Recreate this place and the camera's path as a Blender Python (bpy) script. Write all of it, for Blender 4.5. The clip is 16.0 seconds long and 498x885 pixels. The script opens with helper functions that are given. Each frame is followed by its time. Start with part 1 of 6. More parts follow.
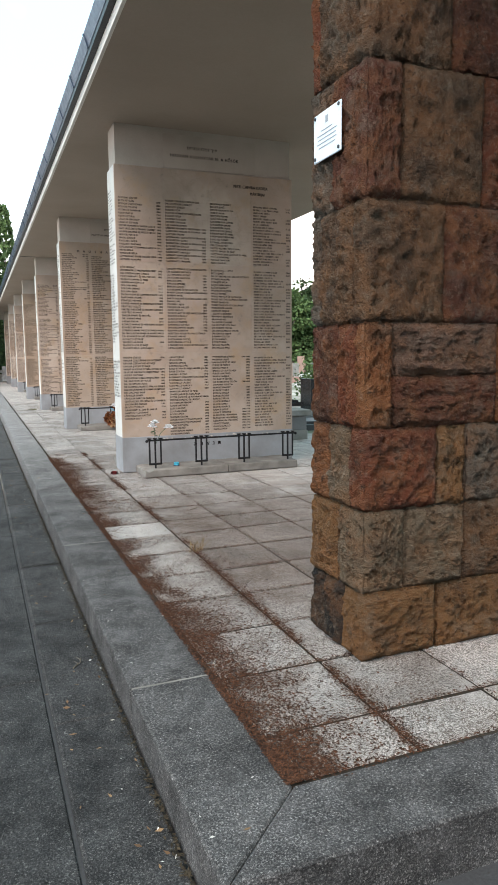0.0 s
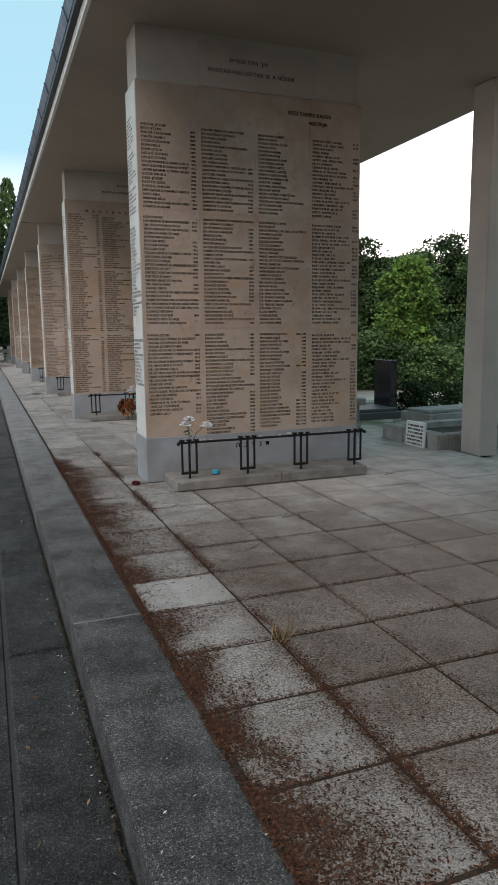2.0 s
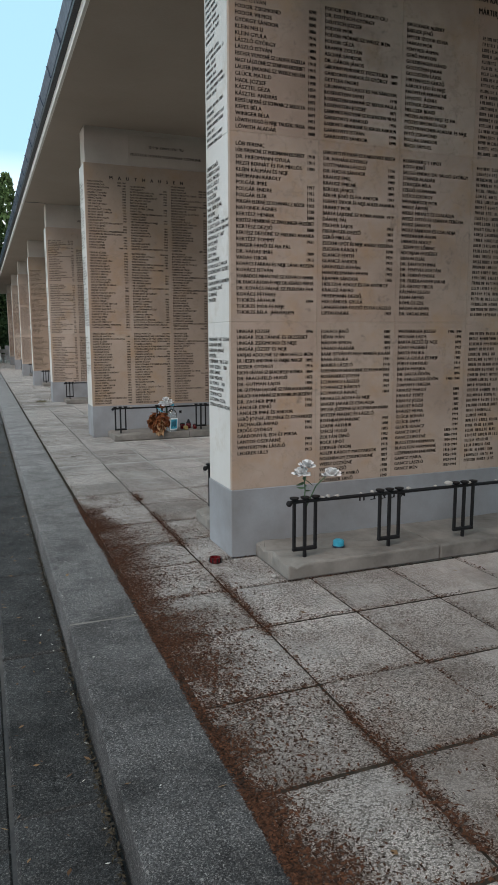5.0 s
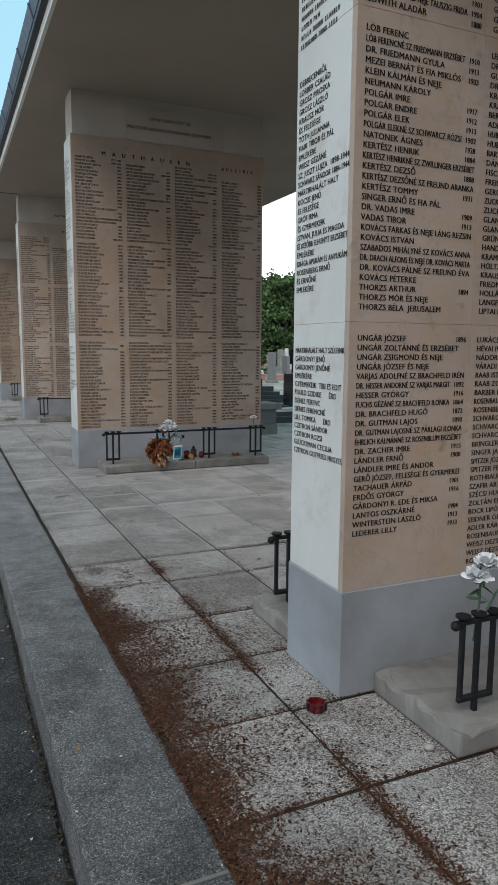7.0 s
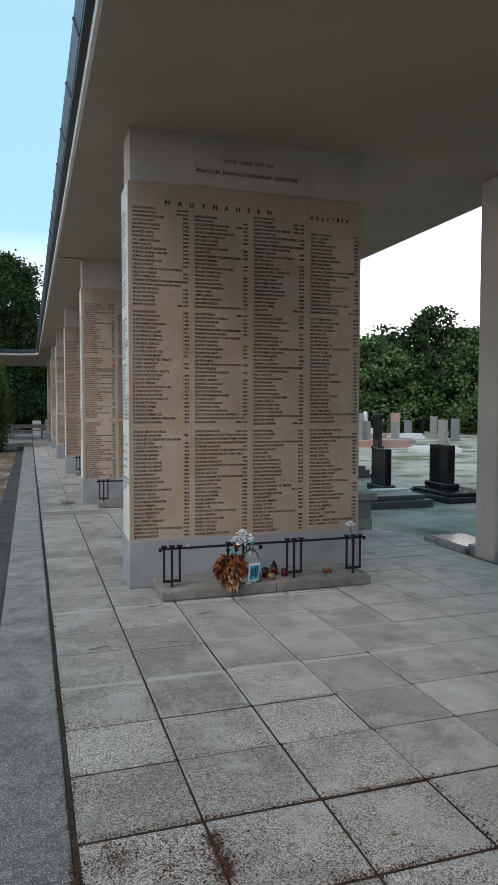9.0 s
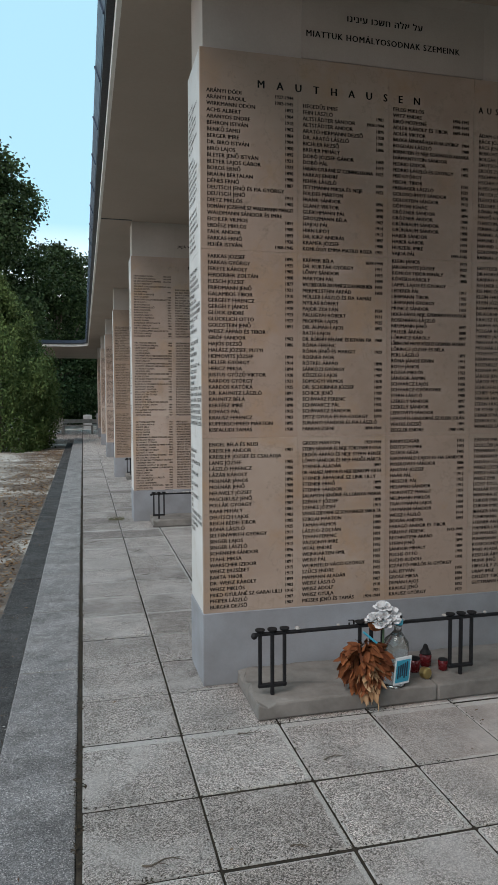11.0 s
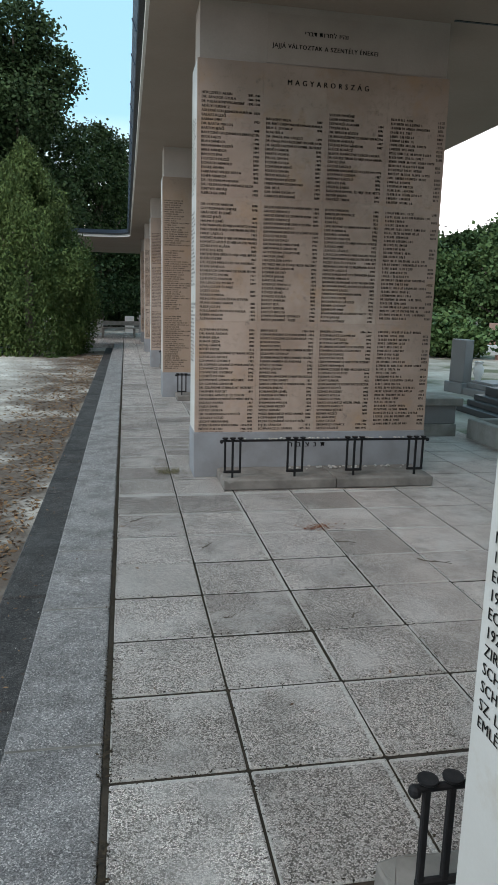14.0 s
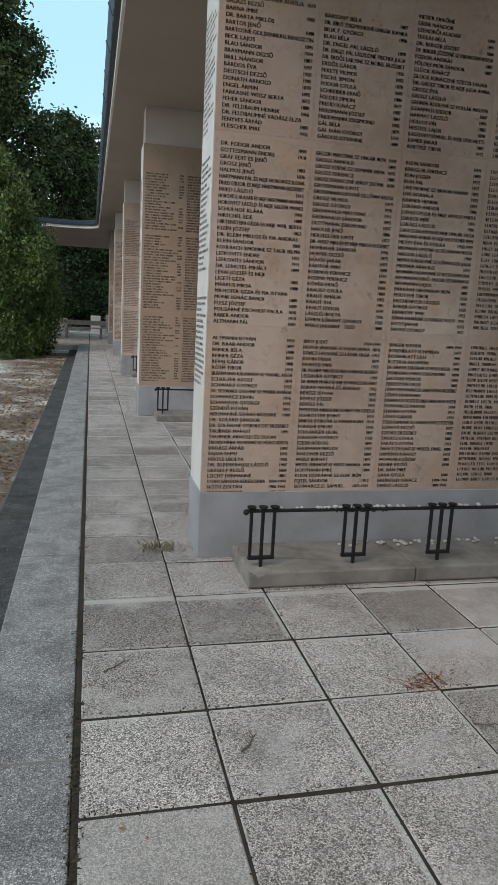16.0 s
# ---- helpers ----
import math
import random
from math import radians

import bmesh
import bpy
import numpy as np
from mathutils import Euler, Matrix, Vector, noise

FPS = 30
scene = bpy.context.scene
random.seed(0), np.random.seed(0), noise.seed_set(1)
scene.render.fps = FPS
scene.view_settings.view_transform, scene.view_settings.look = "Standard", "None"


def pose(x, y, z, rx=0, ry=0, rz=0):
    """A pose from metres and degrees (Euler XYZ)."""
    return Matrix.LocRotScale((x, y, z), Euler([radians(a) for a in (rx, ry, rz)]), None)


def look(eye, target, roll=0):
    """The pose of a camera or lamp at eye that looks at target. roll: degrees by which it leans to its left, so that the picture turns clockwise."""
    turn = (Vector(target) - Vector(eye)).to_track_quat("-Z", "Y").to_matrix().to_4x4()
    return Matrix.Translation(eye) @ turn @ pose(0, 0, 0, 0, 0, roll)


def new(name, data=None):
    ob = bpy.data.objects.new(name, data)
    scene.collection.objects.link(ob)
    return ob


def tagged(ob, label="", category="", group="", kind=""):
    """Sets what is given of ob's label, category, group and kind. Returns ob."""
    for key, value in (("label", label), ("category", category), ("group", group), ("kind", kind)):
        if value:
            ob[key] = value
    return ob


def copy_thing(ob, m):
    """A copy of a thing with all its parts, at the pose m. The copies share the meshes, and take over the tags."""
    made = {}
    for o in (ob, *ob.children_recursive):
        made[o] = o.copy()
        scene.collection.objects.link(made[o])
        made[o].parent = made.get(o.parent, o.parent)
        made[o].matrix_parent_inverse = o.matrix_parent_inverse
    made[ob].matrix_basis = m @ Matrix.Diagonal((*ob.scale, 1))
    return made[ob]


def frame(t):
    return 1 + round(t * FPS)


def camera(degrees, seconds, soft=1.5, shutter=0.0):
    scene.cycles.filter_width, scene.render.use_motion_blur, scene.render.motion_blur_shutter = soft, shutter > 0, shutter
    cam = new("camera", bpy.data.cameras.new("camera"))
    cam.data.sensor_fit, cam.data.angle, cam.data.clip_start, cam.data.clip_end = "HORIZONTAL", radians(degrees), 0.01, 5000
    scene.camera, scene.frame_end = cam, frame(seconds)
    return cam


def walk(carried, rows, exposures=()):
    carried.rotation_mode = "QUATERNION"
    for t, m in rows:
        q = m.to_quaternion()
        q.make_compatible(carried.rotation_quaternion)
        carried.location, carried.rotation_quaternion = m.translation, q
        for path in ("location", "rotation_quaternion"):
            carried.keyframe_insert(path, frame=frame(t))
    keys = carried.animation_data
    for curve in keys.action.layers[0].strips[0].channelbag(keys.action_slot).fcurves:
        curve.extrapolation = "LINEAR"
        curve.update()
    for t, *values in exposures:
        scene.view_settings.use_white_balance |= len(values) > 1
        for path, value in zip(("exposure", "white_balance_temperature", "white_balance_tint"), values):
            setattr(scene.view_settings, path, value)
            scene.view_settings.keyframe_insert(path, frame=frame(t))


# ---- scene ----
cam = camera(40.2, 16.0, 0.7)
PATH = [
    (0, (0.428, -3.289, 1.396), (1.16, -1.444, 1.146), -0.6),
    (0.5, (0.435, -2.818, 1.379), (1.179, -0.981, 1.112), -0.0),
    (1, (0.513, -2.341, 1.321), (1.171, -0.46, 1.16), -0.9),
    (1.5, (0.635, -1.83, 1.42), (1.323, 0.038, 1.229), 0.4),
    (2, (0.645, -1.399, 1.384), (1.354, 0.446, 1.075), -0.6),
    (2.5, (0.674, -1.058, 1.379), (1.39, 0.796, 1.15), -1.0),
    (3, (0.687, -0.622, 1.399), (1.332, 1.257, 1.165), -2.4),
    (3.5, (0.631, -0.229, 1.423), (1.35, 1.623, 1.193), 0.1),
    (4, (0.635, 0.191, 1.405), (1.243, 2.08, 1.153), -0.1),
    (4.5, (0.627, 0.656, 1.366), (1.265, 2.529, 1.076), 0.2),
    (5, (0.645, 1.072, 1.364), (1.363, 2.913, 1.059), -0.2),
    (5.2, (0.649, 1.249, 1.376), (1.302, 3.117, 1.088), -1.0),
    (7.3, (0.697, 2.964, 1.353), (1.527, 4.763, 1.081), 0.9),
    (7.5, (0.732, 3.088, 1.355), (1.563, 4.881, 1.046), 1.5),
    (8, (0.898, 3.641, 1.4), (1.543, 5.523, 1.2), 1.8),
    (8.2, (0.97, 3.767, 1.463), (1.614, 5.652, 1.286), 1.0),
    (10.3, (1.393, 5.949, 1.688), (1.941, 7.872, 1.65), -1.1),
    (10.5, (1.412, 6.172, 1.685), (1.95, 8.097, 1.622), -1.2),
    (11, (1.373, 6.698, 1.676), (1.845, 8.638, 1.552), -0.2),
    (11.5, (1.411, 7.165, 1.671), (1.832, 9.113, 1.507), -1.0),
    (12, (1.353, 7.794, 1.645), (1.768, 9.746, 1.511), 0.9),
    (12.2, (1.389, 8.01, 1.654), (1.831, 9.944, 1.397), -0.3),
    (12.5, (1.425, 8.268, 1.679), (1.913, 10.195, 1.456), 1.0),
    (13, (1.435, 8.842, 1.68), (1.733, 10.795, 1.369), 1.5),
    (13.5, (1.39, 9.384, 1.668), (1.767, 11.327, 1.377), 2.5),
    (14, (1.415, 9.943, 1.607), (1.768, 11.872, 1.211), 1.4),
    (14.5, (1.385, 10.452, 1.632), (1.848, 12.348, 1.197), 0.7),
    (15, (1.417, 10.955, 1.605), (1.878, 12.87, 1.258), -1.1),
    (15.5, (1.391, 11.602, 1.578), (1.906, 13.506, 1.247), 0.4),
    (16, (1.366, 12.144, 1.553), (1.822, 14.053, 1.17), 3.0),
]
walk(cam, [(t, look(eye, target, roll)) for t, eye, target, roll in PATH],
     exposures=[(0, 0.85, 7000, 23), (0.5, 0.50, 7000, 24), (1.0, 0.30, 7000, 24), (1.5, -0.19, 6900, 23), (2.5, -0.20, 6900, 23), (4.5, -0.08, 6850, 22), (8.0, -0.22, 6450, 19), (10.5, -0.10, 6700, 22), (13.5, -0.12, 6500, 19), (16.0, -0.08, 6800, 22)])

# ---- daylight: bright, thinly clouded sky ----
SUN_HEIGHT, SUN_TURN = radians(48), radians(226)
world = bpy.data.worlds.new("sky")
scene.world = world
world.use_nodes = True
wt = world.node_tree
wt.nodes.clear()
sky = wt.nodes.new("ShaderNodeTexSky")
sky.sky_type, sky.sun_disc, sky.sun_elevation, sky.sun_rotation = "NISHITA", False, SUN_HEIGHT, SUN_TURN
sky.air_density, sky.dust_density, sky.ozone_density = 1.0, 0.6, 1.0
coords = wt.nodes.new("ShaderNodeTexCoord")
cloud = wt.nodes.new("ShaderNodeTexNoise")
cloud.inputs["Scale"].default_value, cloud.inputs["Detail"].default_value = 1.6, 5.0
ramp = wt.nodes.new("ShaderNodeValToRGB")
ramp.color_ramp.elements[0].position, ramp.color_ramp.elements[1].position = 0.72, 0.84
blend = wt.nodes.new("ShaderNodeMix")
blend.data_type = "RGBA"
blend.inputs["B"].default_value = (17.0, 17.0, 16.9, 1)
back = wt.nodes.new("ShaderNodeBackground")
back.inputs["Strength"].default_value = 0.135
wout = wt.nodes.new("ShaderNodeOutputWorld")
wt.links.new(coords.outputs["Generated"], cloud.inputs["Vector"])
wt.links.new(cloud.outputs["Fac"], ramp.inputs["Fac"])
# white haze towards the horizon
split = wt.nodes.new("ShaderNodeSeparateXYZ")
haze = wt.nodes.new("ShaderNodeMapRange")
for k, v in (("From Min", 0.07), ("From Max", 0.24), ("To Min", 1.0), ("To Max", 0.0)):
    haze.inputs[k].default_value = v
most = wt.nodes.new("ShaderNodeMath")
most.operation = "MAXIMUM"
wt.links.new(coords.outputs["Generated"], split.inputs["Vector"])
# a bright cloud bank stands higher in the east
bank = wt.nodes.new("ShaderNodeMapRange")
for k, v in (("From Min", 0.1), ("From Max", 0.5), ("To Min", 0.0), ("To Max", 0.22)):
    bank.inputs[k].default_value = v
lower = wt.nodes.new("ShaderNodeMath")
lower.operation = "SUBTRACT"
wt.links.new(split.outputs["X"], bank.inputs["Value"])
wt.links.new(split.outputs["Z"], lower.inputs[0])
wt.links.new(bank.outputs["Result"], lower.inputs[1])
wt.links.new(lower.outputs[0], haze.inputs["Value"])
wt.links.new(haze.outputs["Result"], most.inputs[0])
wt.links.new(ramp.outputs["Color"], most.inputs[1])
wt.links.new(most.outputs[0], blend.inputs["Factor"])
# thin high cloud pales the blue
veil = wt.nodes.new("ShaderNodeMix")
veil.data_type = "RGBA"
veil.inputs["Factor"].default_value = 0.72
veil.inputs["B"].default_value = (4.3, 8.6, 9.7, 1)
wt.links.new(sky.outputs["Color"], veil.inputs["A"])
wt.links.new(veil.outputs["Result"], blend.inputs["A"])
wt.links.new(blend.outputs["Result"], back.inputs["Color"])
wt.links.new(back.outputs["Background"], wout.inputs["Surface"])
sun = new("sun", bpy.data.lights.new("sun", "SUN"))
sun.data.energy, sun.data.angle, sun.data.color = 2.2, radians(36), (1.0, 0.94, 0.86)
sun.matrix_world = look((0, 0, 30), (30 * math.sin(SUN_TURN) * -math.cos(SUN_HEIGHT), -30 * math.cos(SUN_TURN) * math.cos(SUN_HEIGHT), 30 - 30 * math.sin(SUN_HEIGHT)))


# ---- materials ----
class Nodes:
    """A small node builder for one material."""

    def __init__(self, name):
        self.m = bpy.data.materials.new(name)
        self.m.use_nodes = True
        self.t = self.m.node_tree
        self.bsdf = self.t.nodes["Principled BSDF"]

    def add(self, kind, **values):
        n = self.t.nodes.new("ShaderNode" + kind)
        for k, v in values.items():
            n.inputs[k].default_value = v
        return n

    def link(self, a, b):
        self.t.links.new(a, b)

    def place(self):
        return self.add("TexCoord").outputs["Object"]

    def world_place(self):
        return self.add("NewGeometry").outputs["Position"]

    def noise(self, scale, detail=4.0, rough=0.55, vec=None):
        n = self.add("TexNoise", Scale=scale, Detail=detail, Roughness=rough)
        self.link(vec or self.world_place(), n.inputs["Vector"])
        return n.outputs["Fac"]

    def cells(self, scale, feature="F1", vec=None):
        n = self.add("TexVoronoi", Scale=scale)
        n.feature = feature
        self.link(vec or self.world_place(), n.inputs["Vector"])
        return n

    def ramp(self, fac, stops):
        n = self.add("ValToRGB")
        e = n.color_ramp.elements
        while len(e) < len(stops):
            e.new(0.5)
        for el, (p, c) in zip(e, stops):
            el.position, el.color = p, (*c, 1) if len(c) == 3 else c
        self.link(fac, n.inputs["Fac"])
        return n.outputs["Color"]

    def mix(self, fac, a, b, mode="MIX"):
        n = self.add("Mix")
        n.data_type, n.blend_type = "RGBA", mode
        for v, s in ((fac, "Factor"), (a, "A"), (b, "B")):
            if isinstance(v, (int, float)):
                n.inputs[s].default_value = v
            elif isinstance(v, tuple):
                n.inputs[s].default_value = (*v, 1)
            else:
                self.link(v, n.inputs[s])
        return n.outputs["Result"]

    def span(self, fac, lo, hi, a=0.0, b=1.0):
        n = self.add("MapRange")
        for s, v in (("From Min", lo), ("From Max", hi), ("To Min", a), ("To Max", b)):
            n.inputs[s].default_value = v
        self.link(fac, n.inputs["Value"])
        return n.outputs["Result"]

    def sums(self, op, a, b):
        n = self.add("Math")
        n.operation = op
        for i, v in enumerate((a, b)):
            if isinstance(v, (int, float)):
                n.inputs[i].default_value = v
            else:
                self.link(v, n.inputs[i])
        return n.outputs[0]

    def bump(self, height, strength=0.4, distance=0.01):
        n = self.add("Bump", Strength=strength, Distance=distance)
        self.link(height, n.inputs["Height"])
        self.link(n.outputs["Normal"], self.bsdf.inputs["Normal"])

    def done(self, colour, rough=0.8, metal=0.0, spec=0.4):
        for v, s in ((colour, "Base Color"), (rough, "Roughness"), (metal, "Metallic"), (spec, "Specular IOR Level")):
            if isinstance(v, (int, float)):
                self.bsdf.inputs[s].default_value = v
            elif isinstance(v, tuple):
                self.bsdf.inputs[s].default_value = (*v, 1)
            else:
                self.link(v, self.bsdf.inputs[s])
        return self.m


def rnd(n):
    return n.add("ObjectInfo").outputs["Random"]


def marble(name="cream_limestone", brown=0.0):
    """Cream limestone with rusty and grey blotches."""
    n = Nodes(name)
    base = n.ramp(n.noise(1.1, 6, 0.6), [(0.3, (0.335, 0.25, 0.194)), (0.5, (0.425, 0.335, 0.272)), (0.72, (0.525, 0.44, 0.368))])
    base = n.mix(n.span(rnd(n), 0, 1, 0, 0.6), base, (0.38, 0.272, 0.215))
    rust = n.span(n.noise(2.6, 7, 0.7), 0.52, 0.68, 0, 0.7)
    base = n.mix(rust, base, (0.42, 0.27, 0.16))
    wash = n.span(n.noise(0.8, 5, 0.6), 0.50, 0.66, 0, 0.55)
    base = n.mix(wash, base, (0.26, 0.175, 0.125))
    dark = n.span(n.noise(11, 6, 0.7), 0.60, 0.70, 0, 0.6)
    base = n.mix(dark, base, (0.20, 0.165, 0.135))
    vein = n.span(n.sums("ABSOLUTE", n.sums("SUBTRACT", n.noise(3.6, 6, 0.6), 0.5), 0), 0.0, 0.012, 0.4, 0)
    base = n.mix(vein, base, (0.27, 0.215, 0.165))
    base = n.mix(brown, base, (0.25, 0.165, 0.105))
    grain = n.noise(220, 2)
    base = n.mix(n.span(grain, 0.3, 0.7, 0, 0.12), base, (0.3, 0.26, 0.22))
    n.bump(grain, 0.12, 0.002)
    return n.done(base, n.span(n.noise(6), 0.3, 0.7, 0.5, 0.75), spec=0.35)


def side_stone():
    """Paler honed limestone of the narrow sides."""
    n = Nodes("pale_limestone")
    base = n.ramp(n.noise(1.6, 5), [(0.3, (0.50, 0.485, 0.455)), (0.7, (0.60, 0.59, 0.565))])
    blot = n.span(n.noise(4.5, 7, 0.72), 0.54, 0.72, 0, 0.65)
    base = n.mix(blot, base, (0.42, 0.36, 0.29))
    g = n.noise(160, 2)
    base = n.mix(n.span(g, 0.35, 0.7, 0, 0.10), base, (0.4, 0.37, 0.33))
    n.bump(g, 0.1, 0.002)
    return n.done(base, 0.6, spec=0.35)


def plaster(name, a, b, scale=1.5, grain=60.0, strength=0.15, rough=0.9):
    n = Nodes(name)
    base = n.mix(n.span(n.noise(scale, 6, 0.6), 0.3, 0.7), a, b)
    g = n.noise(grain, 4, 0.6)
    base = n.mix(n.span(g, 0.35, 0.7, 0, 0.15), base, tuple(0.6 * c for c in a))
    n.bump(g, strength, 0.004)
    return n.done(base, rough, spec=0.15)


def terrazzo(name="exposed_aggregate_slab", clean=0.0):
    """Exposed-aggregate slabs: pale pebbles in grey cement, each slab a little different, rust-brown needle stain at the near end."""
    n = Nodes(name)
    p = n.world_place()
    pebble = n.cells(195, vec=p)
    gap = n.cells(195, "DISTANCE_TO_EDGE", p)
    grit = n.span(gap.outputs["Distance"], 0.02, 0.16)
    pick = n.add("SeparateColor")
    n.link(pebble.outputs["Color"], pick.inputs["Color"])
    tint = n.ramp(pick.outputs[0], [(0.0, (0.10, 0.09, 0.082)), (0.22, (0.27, 0.245, 0.228)), (0.40, (0.56, 0.525, 0.50)), (0.75, (0.78, 0.74, 0.715)), (1.0, (0.93, 0.90, 0.88))])
    cement = n.mix(n.noise(3.5, 5), (0.075, 0.068, 0.062), (0.19, 0.178, 0.165))
    peb = n.sums("MULTIPLY", n.span(grit, 0.1, 0.5), n.span(pick.outputs[0], 0.28, 0.5))
    base = n.mix(n.span(grit, 0.1, 0.5), cement, tint)
    sep = n.add("SeparateXYZ")
    n.link(p, sep.inputs["Vector"])
    smooth = n.span(n.sums("ADD", sep.outputs["X"], n.sums("MULTIPLY", n.noise(1.3, 3, 0.5, p), 0.8)), 3.1, 3.75, 0, 0.85)
    base = n.mix(smooth, base, n.ramp(n.noise(5.0, 6, 0.65, p), [(0.3, (0.36, 0.32, 0.295)), (0.7, (0.54, 0.495, 0.465))]))
    tone = n.ramp(rnd(n), [(0.0, (0.72, 0.675, 0.645)), (0.4, (0.97, 0.925, 0.895)), (0.9, (1.17, 1.125, 1.095))])
    base = n.mix(1.0, base, tone, "MULTIPLY")
    grime = n.span(n.noise(1.7, 7, 0.7), 0.48, 0.66, 0, 0.5)
    base = n.mix(grime, base, (0.17, 0.155, 0.14))
    worn = n.span(n.noise(2.1, 5, 0.65), 0.50, 0.66, 0, 0.55)
    base = n.mix(worn, base, (0.64, 0.60, 0.57))
    soiled = n.span(n.sums("ADD", sep.outputs["Y"], n.sums("MULTIPLY", n.noise(1.1, 5, 0.6, p), 2.4)), 3.4, 5.2, 1, 0)
    soiled = n.sums("MULTIPLY", soiled, n.span(n.sums("ADD", sep.outputs["X"], n.sums("MULTIPLY", n.noise(3.0, 4), 0.4)), 1.85, 2.15, 0.25, 1))
    soiled = n.sums("MULTIPLY", soiled, n.span(sep.outputs["Y"], -0.5, 0.6, 0.1, 1))
    base = n.mix(soiled, base, n.mix(1.0, base, (0.52, 0.47, 0.44), "MULTIPLY"))
    speck = n.span(n.noise(190, 2, 0.5), 0.58, 0.66, 0, 0.3)
    base = n.mix(speck, base, (0.10, 0.09, 0.08))
    base = n.mix(0.35 * clean, base, (0.70, 0.66, 0.62))
    if not clean:
        near = n.sums("MULTIPLY", n.span(sep.outputs["Y"], 6.2, 7.3, 1, 0), n.span(sep.outputs["X"], 2.0, 3.2, 1, 0.12))
        blot = n.sums("MULTIPLY", near, n.span(n.noise(2.6, 7, 0.65), 0.44, 0.64, 0.03, 0.68))
        base = n.mix(n.sums("MULTIPLY", blot, n.span(peb, 0, 1, 1.0, 0.42)), base, n.mix(n.noise(60, 3), (0.045, 0.028, 0.019), (0.15, 0.085, 0.055)))
    # worn pale arrises along the slab edges
    cell = n.add("SeparateXYZ")
    n.link(n.place(), cell.inputs["Vector"])
    m = n.sums("MINIMUM", n.sums("MINIMUM", cell.outputs["X"], cell.outputs["Y"]), n.sums("MINIMUM", n.sums("SUBTRACT", 0.480, cell.outputs["X"]), n.sums("SUBTRACT", 0.485, cell.outputs["Y"])))
    m = n.sums("ADD", m, n.sums("MULTIPLY", n.sums("SUBTRACT", n.noise(14, 5, 0.7, p), 0.54), 0.022))
    rim = n.sums("MULTIPLY", n.span(m, 0.001, 0.007, 0.55, 0), n.sums("MULTIPLY", n.span(m, -0.12, -0.08, 0, 1), n.span(sep.outputs["Y"], 6.0, 9.0, 0, 1)))
    base = n.mix(rim, base, (0.66, 0.645, 0.61))
    n.bump(n.sums("ADD", n.sums("MULTIPLY", grit, n.span(smooth, 0, 1, 1.0, 0.2)), n.noise(30, 4)), 0.8, 0.006)
    return n.done(base, n.span(n.noise(4), 0.3, 0.7, 0.62, 0.85), spec=0.25)


def kerb_stone(name="grey_kerb_concrete", far_dark=0.0):
    """Blue-grey kerb concrete, mottled black towards the near end; second argument: how dark it stays farther on."""
    n = Nodes(name)
    p = n.world_place()
    sep = n.add("SeparateXYZ")
    n.link(p, sep.inputs["Vector"])
    base = n.ramp(n.noise(2.3, 6, 0.65), [(0.3, (0.22, 0.216, 0.220)), (0.55, (0.33, 0.323, 0.326)), (0.8, (0.445, 0.432, 0.428))])
    base = n.mix(n.span(rnd(n), 0, 1, 0, 0.45), base, (0.37, 0.375, 0.37))
    base = n.mix(n.span(n.noise(9, 6, 0.7), 0.50, 0.66, 0, 0.45), base, (0.15, 0.15, 0.155))
    near_dark = n.span(n.sums("ADD", sep.outputs["Y"], n.sums("MULTIPLY", n.noise(0.6, 4), 5.0)), 5.0, 13.0, 0.96, far_dark)
    black_mottle = n.sums("MULTIPLY", near_dark, n.span(n.noise(3.1, 7, 0.7), 0.30, 0.60, 0.72, 1))
    base = n.mix(black_mottle, base, n.mix(n.span(n.noise(13, 7, 0.75), 0.35, 0.65), (0.008, 0.008, 0.009), (0.050, 0.049, 0.048)))
    fine = n.span(n.noise(130, 6, 0.85), 0.51, 0.57, 0, 0.72)
    base = n.mix(n.sums("MULTIPLY", fine, n.span(n.noise(1.7, 5, 0.65), 0.38, 0.60, 0.28, 1)), base, (0.26, 0.257, 0.255))
    base = n.mix(n.span(n.noise(100, 6, 0.8), 0.53, 0.63, 0, 0.6), base, (0.04, 0.04, 0.04))
    grain = n.add("SeparateColor")
    n.link(n.cells(240, vec=p).outputs["Color"], grain.inputs["Color"])
    base = n.mix(1.0, base, n.ramp(grain.outputs[0], [(0.0, (0.45, 0.45, 0.45)), (0.5, (0.85, 0.85, 0.86)), (0.85, (1.25, 1.25, 1.25)), (1.0, (2.3, 2.25, 2.2))]), "MULTIPLY")
    spot = n.span(n.noise(60, 5, 0.75), 0.61, 0.66, 0, 0.8)
    base = n.mix(spot, base, (0.40, 0.395, 0.38))
    base = n.mix(1.0, base, n.ramp(near_dark, [(0.0, (0.93, 0.91, 0.89)), (1.0, (0.48, 0.47, 0.46) if far_dark > 0.5 else (0.98, 0.95, 0.93))]), "MULTIPLY")
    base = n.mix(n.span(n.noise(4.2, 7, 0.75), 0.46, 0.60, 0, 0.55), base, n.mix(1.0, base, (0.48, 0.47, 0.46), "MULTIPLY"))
    n.bump(n.sums("ADD", n.noise(90, 5, 0.7), n.noise(18, 5, 0.65)), 0.9, 0.008)
    return n.done(base, n.span(n.noise(3), 0.3, 0.7, 0.7, 0.92), spec=0.18)


